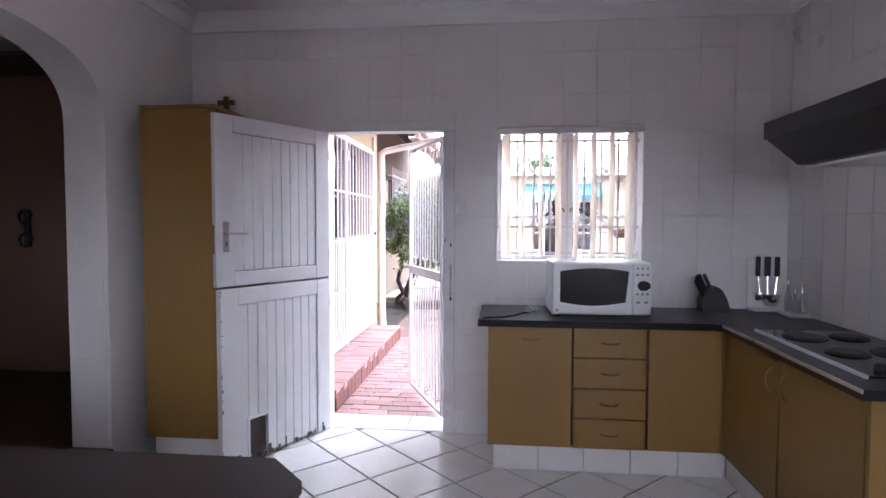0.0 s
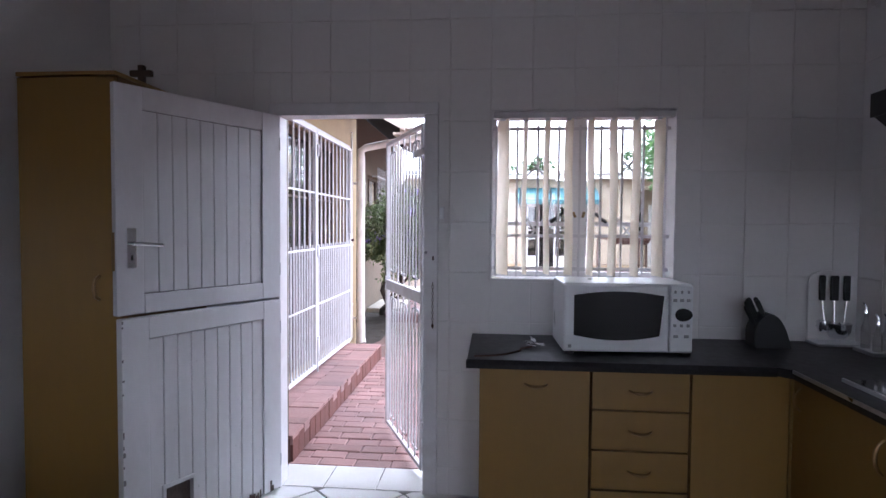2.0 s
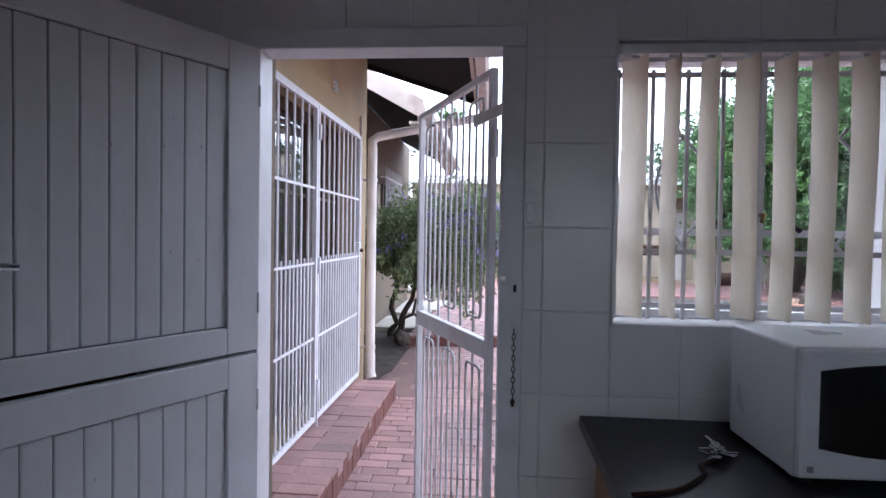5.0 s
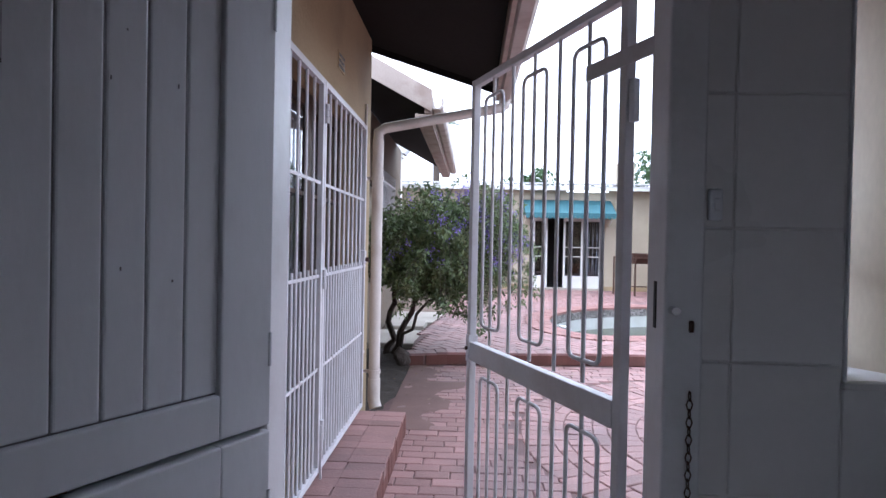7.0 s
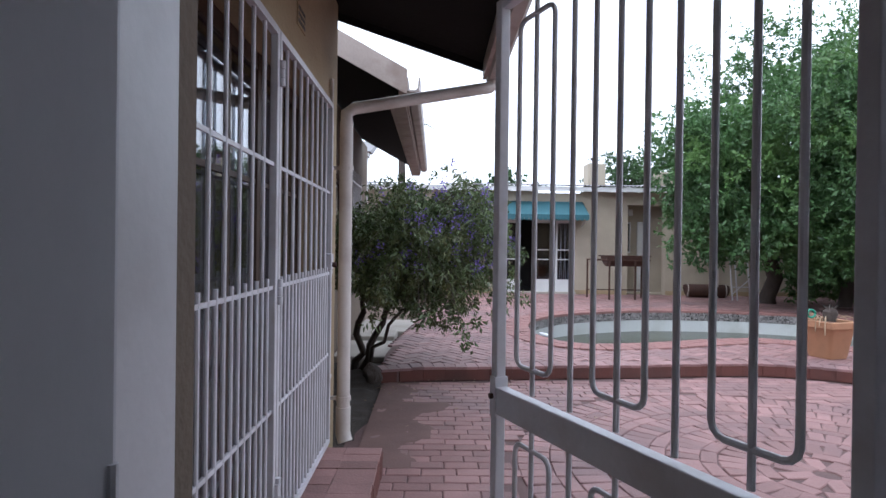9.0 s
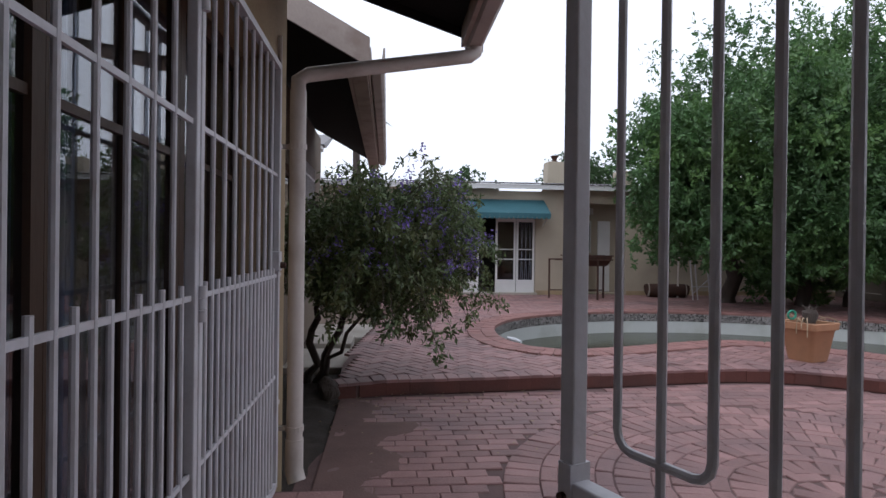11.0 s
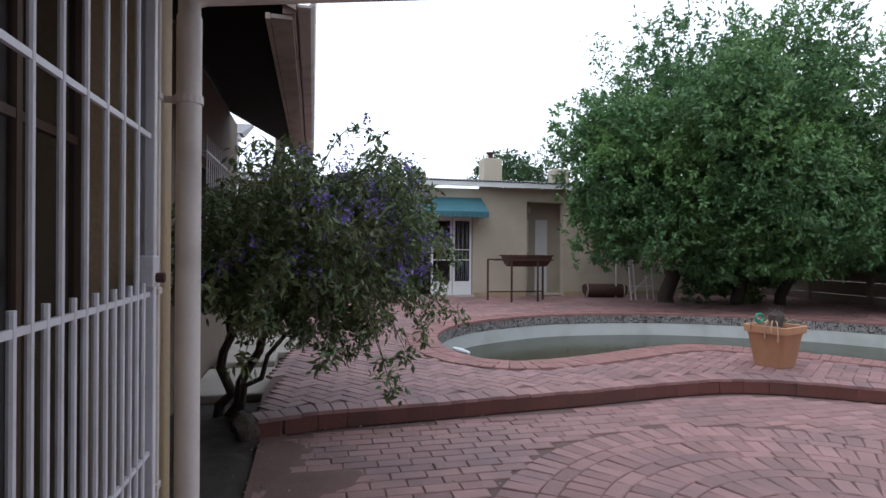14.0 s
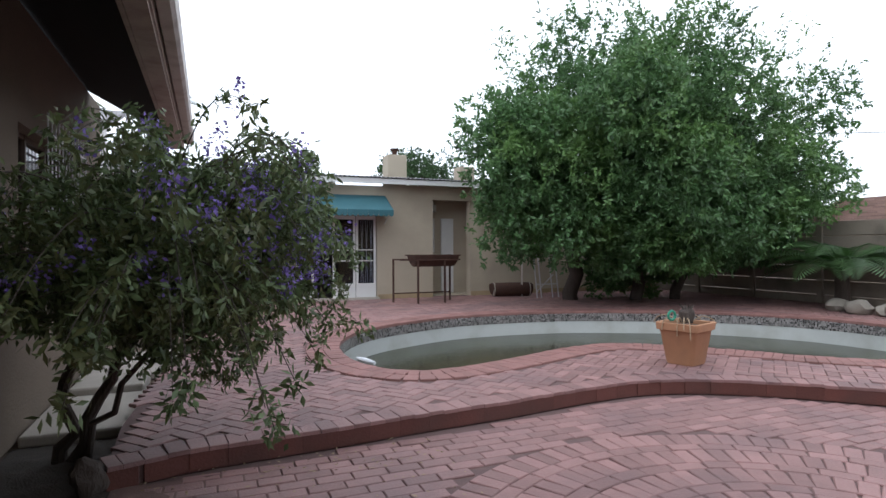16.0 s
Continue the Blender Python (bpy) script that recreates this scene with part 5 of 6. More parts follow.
part("fitting", Shape().box(1.98, 3.22, FY - 0.29, FY - 0.21, FE - 0.02, FE + 0.008), M_WHITEWOOD, tube_l)
# rooms behind: the inner room's shade is put into its dark colour
part("inner_room", Shape().box(0.9, 3.3, 23.0, 23.1, 0.1, 2.7).box(0.8, 0.9, FY + 0.25, 23.1, 0.1, 2.7).box(3.3, 3.4, FY + 0.25, 23.1, 0.1, 2.7).box(0.8, 3.4, FY + 0.25, 23.1, 2.7, 2.8).box(0.8, 3.4, FY + 0.25, 23.1, 0.05, 0.17), M_ROOMSHADE, cottage)
part("porch_wall", Shape().box(4.5, 6.1, 21.0, 21.7, 0.1, 2.9).box(4.5, 4.6, FY + 0.25, 21.0, 0.1, 2.9).box(6.05, 6.15, FY + 0.25, 21.0, 0.1, 2.9).box(4.5, 6.15, FY + 0.25, 21.7, 2.9, 3.0).box(4.5, 6.15, FY + 0.25, 21.7, 0.05, 0.17), M_STUCCO2, cottage)
pd = part("porch_door", Shape().box(5.22, 5.6, 20.94, 20.985, 0.18, 2.3, 0.01), M_WHITEWOOD, cottage, "white open porch door")
pw = part("porch_window", Shape().box(4.72, 5.02, 20.96, 20.999, 1.35, 2.3), M_WHITEWOOD, cottage, "small white porch window")
part("pane", Shape().box(4.77, 4.97, 20.945, 20.959, 1.4, 2.25), M_MWGLASS, pw)
part("porch_lamp", Shape().box(4.8, 5.05, 20.86, 20.995, 2.48, 2.68, 0.02), M_WHITEWOOD, cottage)
# french doors
def french_leaf(x0, x1, y, turn_label):
    d = part("french_door", Shape().box(x0, x0 + 0.055, y, y + 0.045, 0.2, 2.3).box(x1 - 0.055, x1, y, y + 0.045, 0.2, 2.3).box(x0 + 0.055, x1 - 0.055, y, y + 0.045, 0.2, 0.56).box(x0 + 0.055, x1 - 0.055, y, y + 0.045, 2.2, 2.3), M_WHITEWOOD, cottage, turn_label)
    for z in (1.14, 1.42):
        part("glazing_bar", Shape().box(x0 + 0.055, x1 - 0.055, y + 0.01, y + 0.035, z - 0.014, z + 0.014), M_WHITEWOOD, d)
    part("pane", Shape().box(x0 + 0.055, x1 - 0.055, y + 0.02, y + 0.024, 0.56, 2.2), M_DOORGLASS, d)
    return d


fl1 = french_leaf(2.58, 3.1, FY + 0.05, "white glazed french door")
fl2 = french_leaf(1.98, 2.56, FY + 0.05, "white glazed french door")
fl3 = french_leaf(1.07, 1.5, FY + 0.05, "white glazed french door")
for i in range(7):
    part("trellis_bar", Shape().tube([(2.66 + i * 0.06, FY + 0.12, 0.58), (2.66 + i * 0.06 + (0.03 if i % 2 else -0.03), FY + 0.12, 1.4), (2.66 + i * 0.06, FY + 0.12, 2.2)], 0.009, 5), M_GATE, fl1)
part("threshold", Shape().box(1.0, 3.16, FY - 0.1, FY + 0.2, 0.12, 0.2), M_SLAB, cottage)

aw = thing("awning", (2.2, FY, 2.4), "teal canvas awning with scalloped edge over french doors", "awning")
A0, A1, AO = 0.75, 3.34, 0.75
cv = Shape()
nn = 30
for k in range(nn + 1):
    x = A0 + (A1 - A0) * k / nn
    for j in range(5):
        s = j / 4
        cv.v.append((x, FY - 0.01 - AO * s, 2.83 - 0.42 * s - 0.02 * math.sin(math.pi * s)))
cv.f = [(5 * k + j, 5 * k + 5 + j, 5 * k + 6 + j, 5 * k + 1 + j) for k in range(nn) for j in range(4)]
part("canvas", cv, M_AWNING, aw, fix=False)
for x in (A0, A1):
    part("side_canvas", Shape().add([(x, FY - 0.01, 2.83), (x, FY - 0.01 - AO, 2.41), (x, FY - 0.01 - AO, 2.33), (x, FY - 0.01, 2.36)], [(0, 1, 2, 3)]), M_AWNING, aw)
n = 20
w = (A1 - A0) / n
for k in range(n):
    x = A0 + k * w
    pts = [(x, 2.41), (x + w, 2.41)] + [(x + w / 2 + w / 2 * math.cos(radians(a)), 2.315 - 0.07 * math.sin(radians(a))) for a in range(0, 181, 30)]
    part("scallop", Shape().add([(a, FY - 0.012 - AO - 0.004 * (k % 2), b) for a, b in pts], [tuple(range(len(pts)))]), M_AWNING, aw, fix=False)
for x in (A0 + 0.02, A1 - 0.02):
    part("arm", Shape().tube([(x, FY, 2.1), (x, FY - AO, 2.4)], 0.012, 6), M_WHITEWOOD, aw)

# half-drum barbecue on a stand
br = thing("barbecue", (4.0, 18.9, TZ), "rusty half-drum barbecue on a tall steel stand", "barbecue")
bx0, bx1, byc, bz = 3.55, 4.68, 18.75, 1.28
hd = Shape()
nn = 14
for x in (bx0, bx1):
    for k in range(nn + 1):
        a = math.pi * k / nn
        hd.v.append((x + (0.07 if x == bx0 else -0.07) * math.sin(a), byc - 0.3 * math.cos(a), bz - 0.27 * math.sin(a)))
hd.f = [(k, k + 1, nn + 2 + k, nn + 1 + k) for k in range(nn)] + [tuple(range(nn + 1)), tuple(reversed(range(nn + 1, 2 * nn + 2)))]
part("drum", hd, M_RUST, br, fix=False)
part("rim", Shape().box(bx0 - 0.05, bx1 + 0.03, byc - 0.31, byc - 0.28, bz - 0.01, bz + 0.02).box(bx0 - 0.05, bx1 + 0.03, byc + 0.28, byc + 0.31, bz - 0.01, bz + 0.02), M_RUST, br)
part("grate", Shape().box(bx0 + 0.25, bx1 - 0.05, byc - 0.28, byc + 0.28, bz + 0.0, bz + 0.015), M_BLACK, br)
for x, y in ((3.2, byc + 0.3), (3.62, byc - 0.3), (4.3, byc - 0.3), (4.68, byc + 0.3)):
    part("leg", Shape().box(x - 0.02, x + 0.02, y - 0.02, y + 0.02, TZ, 1.2 if x > 3.3 else 1.18), M_RUST, br)
for y in (byc - 0.3, byc + 0.3):
    part("frame_rail", Shape().box(3.18, 4.7, y - 0.018, y + 0.018, 1.165, 1.2), M_RUST, br)
part("low_rail", Shape().box(3.22, 4.66, byc + 0.285, byc + 0.315, 0.35, 0.38), M_RUST, br)

dr = thing("oil_drum", (6.6, 19.4, TZ), "rusty drum lying on its side by the wall", "drum")
part("shell", Shape().tube([(6.1, 19.5, TZ + 0.185), (6.12, 19.5, TZ + 0.19), (7.1, 19.25, TZ + 0.19), (7.12, 19.25, TZ + 0.185)], [0.17, 0.185, 0.185, 0.17], 24), M_RUST, dr, smooth=True)
for t in (0.02, 0.5, 0.98):
    x, y = 6.12 + 0.98 * t, 19.5 - 0.25 * t
    part("hoop", Shape().tube([(x - 0.012, y + 0.003, TZ + 0.191), (x + 0.012, y - 0.003, TZ + 0.191)], 0.191, 24), M_RUST if t == 0.5 else M_SLAB, dr, smooth=True)
post = thing("washing_pole", (6.86, 19.2, TZ), "thin pale pole standing by the cottage wall", "pole")
part("pole", Shape().tube([(6.84, 19.2, TZ - 0.01), (6.86, 19.2, 2.15)], 0.022, 8), M_PIPE, post, smooth=True)
part("cross_arm", Shape().tube([(6.72, 19.2, 2.12), (6.98, 19.2, 2.12)], 0.014, 6), M_PIPE, post)
tr = thing("folded_trestle", (7.0, 18.7, TZ), "white metal folded trestle leaning by the tree", "trestle")
for x in (6.95, 7.08, 7.42, 7.6):
    part("leg", Shape().tube([(x, 18.6, TZ), (x + 0.03, 18.85, 1.35)], 0.018, 6), M_GATE, tr)
for z in (0.5, 1.25):
    part("cross_bar", Shape().tube([(6.95, 18.6 + 0.2 * (z - TZ), z), (7.62, 18.6 + 0.2 * (z - TZ), z)], 0.014, 6), M_GATE, tr)
part("brace", Shape().tube([(6.95, 18.64, 0.3), (7.5, 18.7, 0.75)], 0.014, 6), M_GATE, tr)

# precast garden wall
gw = thing("garden_wall", (12.3, 12.5, 0), "precast concrete panel garden wall", "wall", kind="structure")
for k in range(9):
    y0 = 4.0 + k * 1.8
    part("post", Shape().box(12.2, 12.36, y0 - 0.07, y0 + 0.07, -0.05, 2.15, 0.015), M_CONCRETE, gw)
    for r in range(6):
        part("panel", Shape().box(12.25, 12.31, y0 + 0.07, y0 + 1.73, 0.0 + r * 0.34, 0.33 + r * 0.34, 0.012), M_CONCRETE, gw)
nh = thing("neighbour_house", (21.0, 17.0, 0), "far neighbour's house with clay tile roof", "house")
part("wall", Shape().box(19.0, 25.0, 14.5, 20.5, 0, 1.9), M_STUCCO2, nh)
rt = Shape()
for i in range(20):
    for j in range(14):
        y = 14.2 + j * 0.46
        x, z = 18.6 + i * 0.17, 1.9 + i * 0.07
        rt.box(x, x + 0.2, y, y + 0.44, z, z + 0.05)
tagged(part("roof_tiles", rt, M_ROOFTILE, nh, "weathered clay tiles", fix=False), kind="stuff")
part("roof", Shape().profile_y([(18.6, 1.86), (22.0, 3.26), (25.4, 1.86)], 14.2, 20.6), M_ROOFTILE, nh)
beyond = thing("neighbour_wall", (-3.0, 17.0, 0), "pale neighbouring wall seen past the second wing", "house")
part("wall", Shape().box(-7.0, -2.6, 17.2, 17.5, 0, 3.6), M_PLASTER, beyond)
part("coping", Shape().box(-7.05, -2.55, 17.15, 17.55, 3.6, 3.7, 0.01), M_WHITEWOOD, beyond)
part("roof", Shape().profile_x([(17.1, 3.7), (17.6, 3.7), (19.5, 4.3), (19.4, 4.35)], -7.1, -2.5), M_ROOF, beyond)

# terracotta planter
pt = thing("plant_pot", (4.02, 10.7, TZ), "square terracotta pot with a dead plant", "plant pot")
def ring(h, z, r=0.05, cx=4.02, cy=10.7, turn=18):
    out = []
    for qx, qy, a0 in ((1, 1, 0), (-1, 1, 90), (-1, -1, 180), (1, -1, 270)):
        for k in range(4):
            a = radians(a0 + 30 * k)
            x, y = qx * (h - r) + r * math.cos(a), qy * (h - r) + r * math.sin(a)
            c, s = math.cos(radians(turn)), math.sin(radians(turn))
            out.append((cx + c * x - s * y, cy + s * x + c * y, z))
    return out
pv = Shape()
levels = [(0.155, TZ + 0.001), (0.165, TZ + 0.035), (0.21, TZ + 0.36), (0.214, TZ + 0.365), (0.218, TZ + 0.38), (0.24, TZ + 0.385), (0.246, TZ + 0.46), (0.236, TZ + 0.468), (0.21, TZ + 0.463), (0.205, TZ + 0.4)]
for h, z in levels:
    pv.v += ring(h, z)
pv.f = [(16 * i + k, 16 * i + (k + 1) % 16, 16 * i + 16 + (k + 1) % 16, 16 * i + 16 + k) for i in range(len(levels) - 1) for k in range(16)] + [tuple(range(16))]
part("pot", pv, M_TERRA, pt, smooth=True)
part("soil", Shape().add(ring(0.207, TZ + 0.42), [tuple(range(16))]), M_SOIL, pt)
rp = random.Random(5)
for k in range(7):
    a, l = rp.uniform(0, 6.28), rp.uniform(0.14, 0.3)
    x, y = 4.0 + 0.08 * math.cos(a), 10.7 + 0.08 * math.sin(a)
    part("dead_stalk", Shape().tube(spline([(x, y, TZ + 0.46), (x + l * 0.5 * math.cos(a), y + l * 0.5 * math.sin(a), TZ + 0.53), (x + l * math.cos(a), y + l * math.sin(a), TZ + 0.48), (x + l * 1.1 * math.cos(a), y + l * 1.1 * math.sin(a), TZ + 0.3 + 0.15 * rp.random())], 0.06), 0.0065, 5), M_DEAD, pt, smooth=True)
part("plant_stump", Shape().tube([(4.05, 10.72, TZ + 0.45), (4.06, 10.72, TZ + 0.56), (4.08, 10.71, TZ + 0.62)], [0.07, 0.09, 0.05], 9), M_BARK, pt, smooth=True)
for k in range(12):
    a = k * 0.52
    part("spike_leaf", Shape().tube([(4.06, 10.72, TZ + 0.58), (4.06 + 0.09 * math.cos(a), 10.72 + 0.09 * math.sin(a), TZ + 0.63 + 0.02 * (k % 3))], [0.012, 0.002], 5), M_BARK, pt)
part("hose_loop", Shape().tube([(3.78 + 0.05 * math.cos(a / 10 * 6.283), 10.66, TZ + 0.55 + 0.05 * math.sin(a / 10 * 6.283)) for a in range(11)], 0.014, 8, False), M_GREENPIPE, pt, "green hose end", smooth=True)


# ---- plants ----
def leaves(rng, centres, out_dirs, length, width, droop=0.3, spread=0.9):
    """Many small folded leaves: a mesh shape of one four-cornered blade at each place."""
    n = len(centres)
    d = out_dirs + rng.normal(0, spread, (n, 3))
    d[:, 2] -= droop
    d /= np.linalg.norm(d, axis=1)[:, None] + 1e-9
    q = rng.normal(0, 1, (n, 3))
    s = np.cross(d, q)
    s /= np.linalg.norm(s, axis=1)[:, None] + 1e-9
    L = length * rng.uniform(0.6, 1.3, (n, 1))
    W = width * rng.uniform(0.7, 1.2, (n, 1))
    nrm = np.cross(d, s)
    v = np.stack([centres, centres + d * L * 0.5 + s * W * 0.5 + nrm * W * 0.15, centres + d * L, centres + d * L * 0.5 - s * W * 0.5 + nrm * W * 0.15], 1).reshape(-1, 3)
    return v


def blades(name, v, material, parent, label=""):
    me = bpy.data.meshes.new("mesh")
    n = len(v) // 4
    o = np.array(ORIGIN[parent.name])
    idx = np.arange(n)[:, None] * 4
    tri = np.concatenate([idx + [0, 1, 2], idx + [0, 2, 3]], 1).reshape(-1, 3)
    me.vertices.add(len(v))
    me.vertices.foreach_set("co", (U * (v - o)).astype(np.float32).ravel())
    me.loops.add(tri.size)
    me.loops.foreach_set("vertex_index", tri.astype(np.int32).ravel())
    me.polygons.add(len(tri))
    me.polygons.foreach_set("loop_start", np.arange(0, tri.size, 3, dtype=np.int32))
    me.materials.append(material)
    me.update(calc_edges=True)
    me.validate()
    ob = new(name, me)
    ob.parent = parent
    ORIGIN[ob.name] = ORIGIN[parent.name]
    return tagged(ob, label, kind="stuff")


def limb(rng, a, b, r0, r1, bend=0.15, n=6):
    a, b = np.array(a, float), np.array(b, float)
    L = np.linalg.norm(b - a)
    pts = [a + (b - a) * k / n + (rng.normal(0, bend * L / n, 3) if 0 < k < n else 0) for k in range(n + 1)]
    return pts, [r0 + (r1 - r0) * k / n for k in range(n + 1)]


def clump_cloud(rng, lobes, per, twig, squash=1.0):
    """Places and outward ways for leaves on lobes (x, y, z, radius), gathered on short twigs so that gaps stay."""
    C, D = [], []
    for x, y, z, r in lobes:
        k = max(6, int(per * r * r))
        d = rng.normal(0, 1, (k, 3))
        d /= np.linalg.norm(d, axis=1)[:, None]
        rad = r * rng.uniform(0.55, 1.08, (k, 1)) ** 0.7
        tips = np.array([x, y, z]) + d * rad * [1, 1, squash]
        m = twig
        t = rng.uniform(-1, 0.6, (k, m, 1))
        side = d[:, None, :] + rng.normal(0, 0.55, (k, 1, 3))
        c = tips[:, None, :] + side * t * 0.13 * max(r, 0.35) + rng.normal(0, 0.025 * max(r, 0.6), (k, m, 3))
        C.append(c.reshape(-1, 3))
        D.append(np.repeat(d, m, 0))
    return np.concatenate(C), np.concatenate(D)


rng = np.random.default_rng(21)
tree = thing("tree", (8.6, 17.0, 0.1), "large leafy green tree beside the garden wall", "tree")
trunk_tops = []
for (x, y, r), top in zip(((7.5, 17.9, 0.2), (8.9, 17.2, 0.16), (9.9, 16.9, 0.14)), ((7.2, 17.3, 3.3), (8.9, 16.8, 4.2), (10.4, 16.4, 3.4))):
    p, q = limb(rng, (x, y, 0.05), top, r, r * 0.55, 0.2, 8)
    part("trunk", Shape().tube(p, q, 10), M_BARK, tree, smooth=True)
    trunk_tops.append(top)
lobes = []
cxr, cyr, czr = 8.95, 16.4, 3.55
for k in range(165):
    d = rng.normal(0, 1, 3)
    d /= np.linalg.norm(d)
    f = rng.uniform(0.5, 1.0) if k < 135 else rng.uniform(0.0, 0.5)
    x, y, z = cxr + 4.6 * f * d[0], cyr + 2.9 * f * d[1], czr + 3.0 * f * d[2]
    if z < 1.75:
        z = 1.75 + rng.uniform(0, 0.7)
    if z > 4.8 and abs(x - cxr) > 2.8:
        z -= 0.7
    lobes.append((x, y, z, rng.uniform(0.6, 1.05)))
for k in range(18):
    lobes.append((rng.uniform(8.0, 9.7), rng.uniform(17.0, 18.0), rng.uniform(0.6, 1.3), rng.uniform(0.4, 0.65)))
for k in range(34):
    lobes.append((rng.uniform(4.7, 6.6), rng.uniform(15.6, 17.2), rng.uniform(1.7, 4.3), rng.uniform(0.5, 0.85)))
for k in range(26):
    lobes.append((rng.uniform(6.4, 11.8), rng.uniform(14.6, 16.2), rng.uniform(1.35, 2.2), rng.uniform(0.45, 0.75)))
for k in range(34):
    x, y, z, r = lobes[rng.integers(0, 90)]
    b = trunk_tops[min(2, max(0, int((x - 5.5) / 2.3)))]
    p, q = limb(rng, (b[0], b[1], b[2] - rng.uniform(0.3, 1.8)), (x, y, z), 0.07, 0.012, 0.25, 6)
    part("limb", Shape().tube(p, q, 6), M_BARK, tree, smooth=True)
C, D = clump_cloud(rng, lobes, 120, 14)
blades("crown", leaves(rng, C, D * 0.5, 0.125, 0.055, 0.35), M_LEAF, tree, "dense green leaves")
sp = []
for k in range(52):
    a = rng.uniform(0, 6.283)
    e = rng.uniform(0.1, 1.45)
    d = np.array([math.cos(a) * math.cos(e), math.sin(a) * math.cos(e), math.sin(e)])
    base = np.array([cxr, cyr, czr]) + d * [4.9, 3.3, 3.4] * 0.88
    up = d * 0.5 + [0, 0, 0.75]
    L = rng.uniform(0.6, 1.3)
    t = rng.uniform(0, 1, (46, 1))
    sp.append(base + up * t * L + rng.normal(0, 0.07, (46, 3)))
sp = np.concatenate(sp)
blades("outer_sprays", leaves(rng, sp, np.tile([0, 0, 0.4], (len(sp), 1)), 0.12, 0.05, 0.1), M_LEAF, tree, "loose upright sprays of leaves")

bush = thing("flowering_shrub", (-1.86, 10.35, 0), "violet-flowering shrub with arching stems beside the wall", "shrub")
for base, tip, r0 in (((-1.90, 10.4), (-1.72, 10.2, 1.3), 0.05), ((-1.82, 10.34), (-1.3, 9.9, 1.35), 0.048), ((-1.8, 10.3), (-1.0, 9.5, 1.3), 0.026)):
    p, q = limb(rng, (*base, -0.02), tip, r0, r0 * 0.4, 0.2, 9)
    part("stem", Shape().tube(p, q, 8), M_BARK, bush, smooth=True)
bl = []
bc = np.array([-1.2, 9.75, 1.36])
for k in range(120):
    d = rng.normal(0, 1, 3)
    d /= np.linalg.norm(d)
    f = rng.uniform(0.2, 0.95)
    p = bc + d * f * [0.92, 1.0, 0.72]
    p[2] = max(p[2], (0.56 if p[0] > -1.1 else 0.95) + rng.uniform(0, 0.12))
    p[2] = min(p[2], 1.5 + max(0.0, p[0] + 1.95) * 0.85)
    bl.append((*p, rng.uniform(0.14, 0.29)))
for k in range(46):
    x, y, z, r = bl[k]
    p, q = limb(rng, (-1.55, 10.0, 1.0 + 0.3 * rng.random()), (x, y, z), 0.015, 0.004, 0.3, 6)
    part("branch", Shape().tube(p, q, 5), M_BARK, bush, smooth=True)
C, D = clump_cloud(rng, bl, 720, 9)
arcs, stalks, tips = [], Shape(), []
for k in range(240):
    a = rng.uniform(0, 6.283)
    e = rng.uniform(-0.4, 1.2)
    o = np.array([math.cos(a), math.sin(a), 0.0])
    p0 = bc + np.array([o[0] * 0.5, o[1] * 0.6, 0.0]) * math.cos(e) + np.array([0, 0, 0.55 * math.sin(e)])
    L = rng.uniform(0.35, 0.75) + (0.35 if -2.2 < a - 6.283 < -0.9 else 0.0)
    rise = rng.uniform(0.1, 0.55) * (1.0 if e > 0.2 else 0.4)
    sag = rng.uniform(0.15, 0.75) if e < 0.6 else rng.uniform(0.1, 0.6)
    line = [p0 + o * L * t + np.array([0, 0, rise * math.sin(t * 2.0) - sag * L * t * t]) for t in np.linspace(0, 1, 9)]
    if line[-1][2] < (0.48 if k % 8 == 0 else 0.72) or line[-1][0] < -2.15 or max(q[2] - 1.75 - max(0.0, q[0] + 1.95) * 0.75 for q in line) > 0:
        continue
    stalks.tube(line, [0.005, 0.0045, 0.004, 0.0038, 0.0035, 0.003, 0.0028, 0.0025, 0.002], 4)
    line = np.array(line)
    m = rng.integers(5, 11)
    arcs.append(np.repeat(line[2:], m, 0) + rng.normal(0, 0.022, (7 * m, 3)))
    arcs.append(line[-1] + rng.normal(0, 0.035, (26, 3)))
    if e > 0.0 and line[-1][0] > -1.5:
        if rng.random() < 0.6:
            tips.append(line[-2])
A = np.concatenate(arcs)
C, D = np.concatenate([C, A]), np.concatenate([D, np.tile([0, 0, -0.5], (len(A), 1))])
tagged(part("twig_tangle", stalks, M_BARK, bush, fix=False), kind="stuff")
blades("foliage", leaves(rng, C, D * 0.5, 0.062, 0.022, 0.45), M_LEAF_BUSH, bush, "small dull green leaves, some yellowing")
for k in range(70):
    d = rng.normal(0, 1, 3)
    d[2] = abs(d[2]) * 0.8 - 0.15
    d[0] += 0.7
    d[1] -= 0.2
    d /= np.linalg.norm(d)
    tips.append(bc + d * [1.0, 1.08, 0.82] * rng.uniform(0.85, 1.08))
F = np.concatenate([p + rng.normal(0, 0.026, (rng.integers(12, 44), 3)) * [1, 1, 1.5] for p in tips])
blades("flower_spray", leaves(rng, F, rng.normal(0, 0.6, F.shape), 0.026, 0.02, 0.0), M_FLOWER, bush, "violet flower sprays")


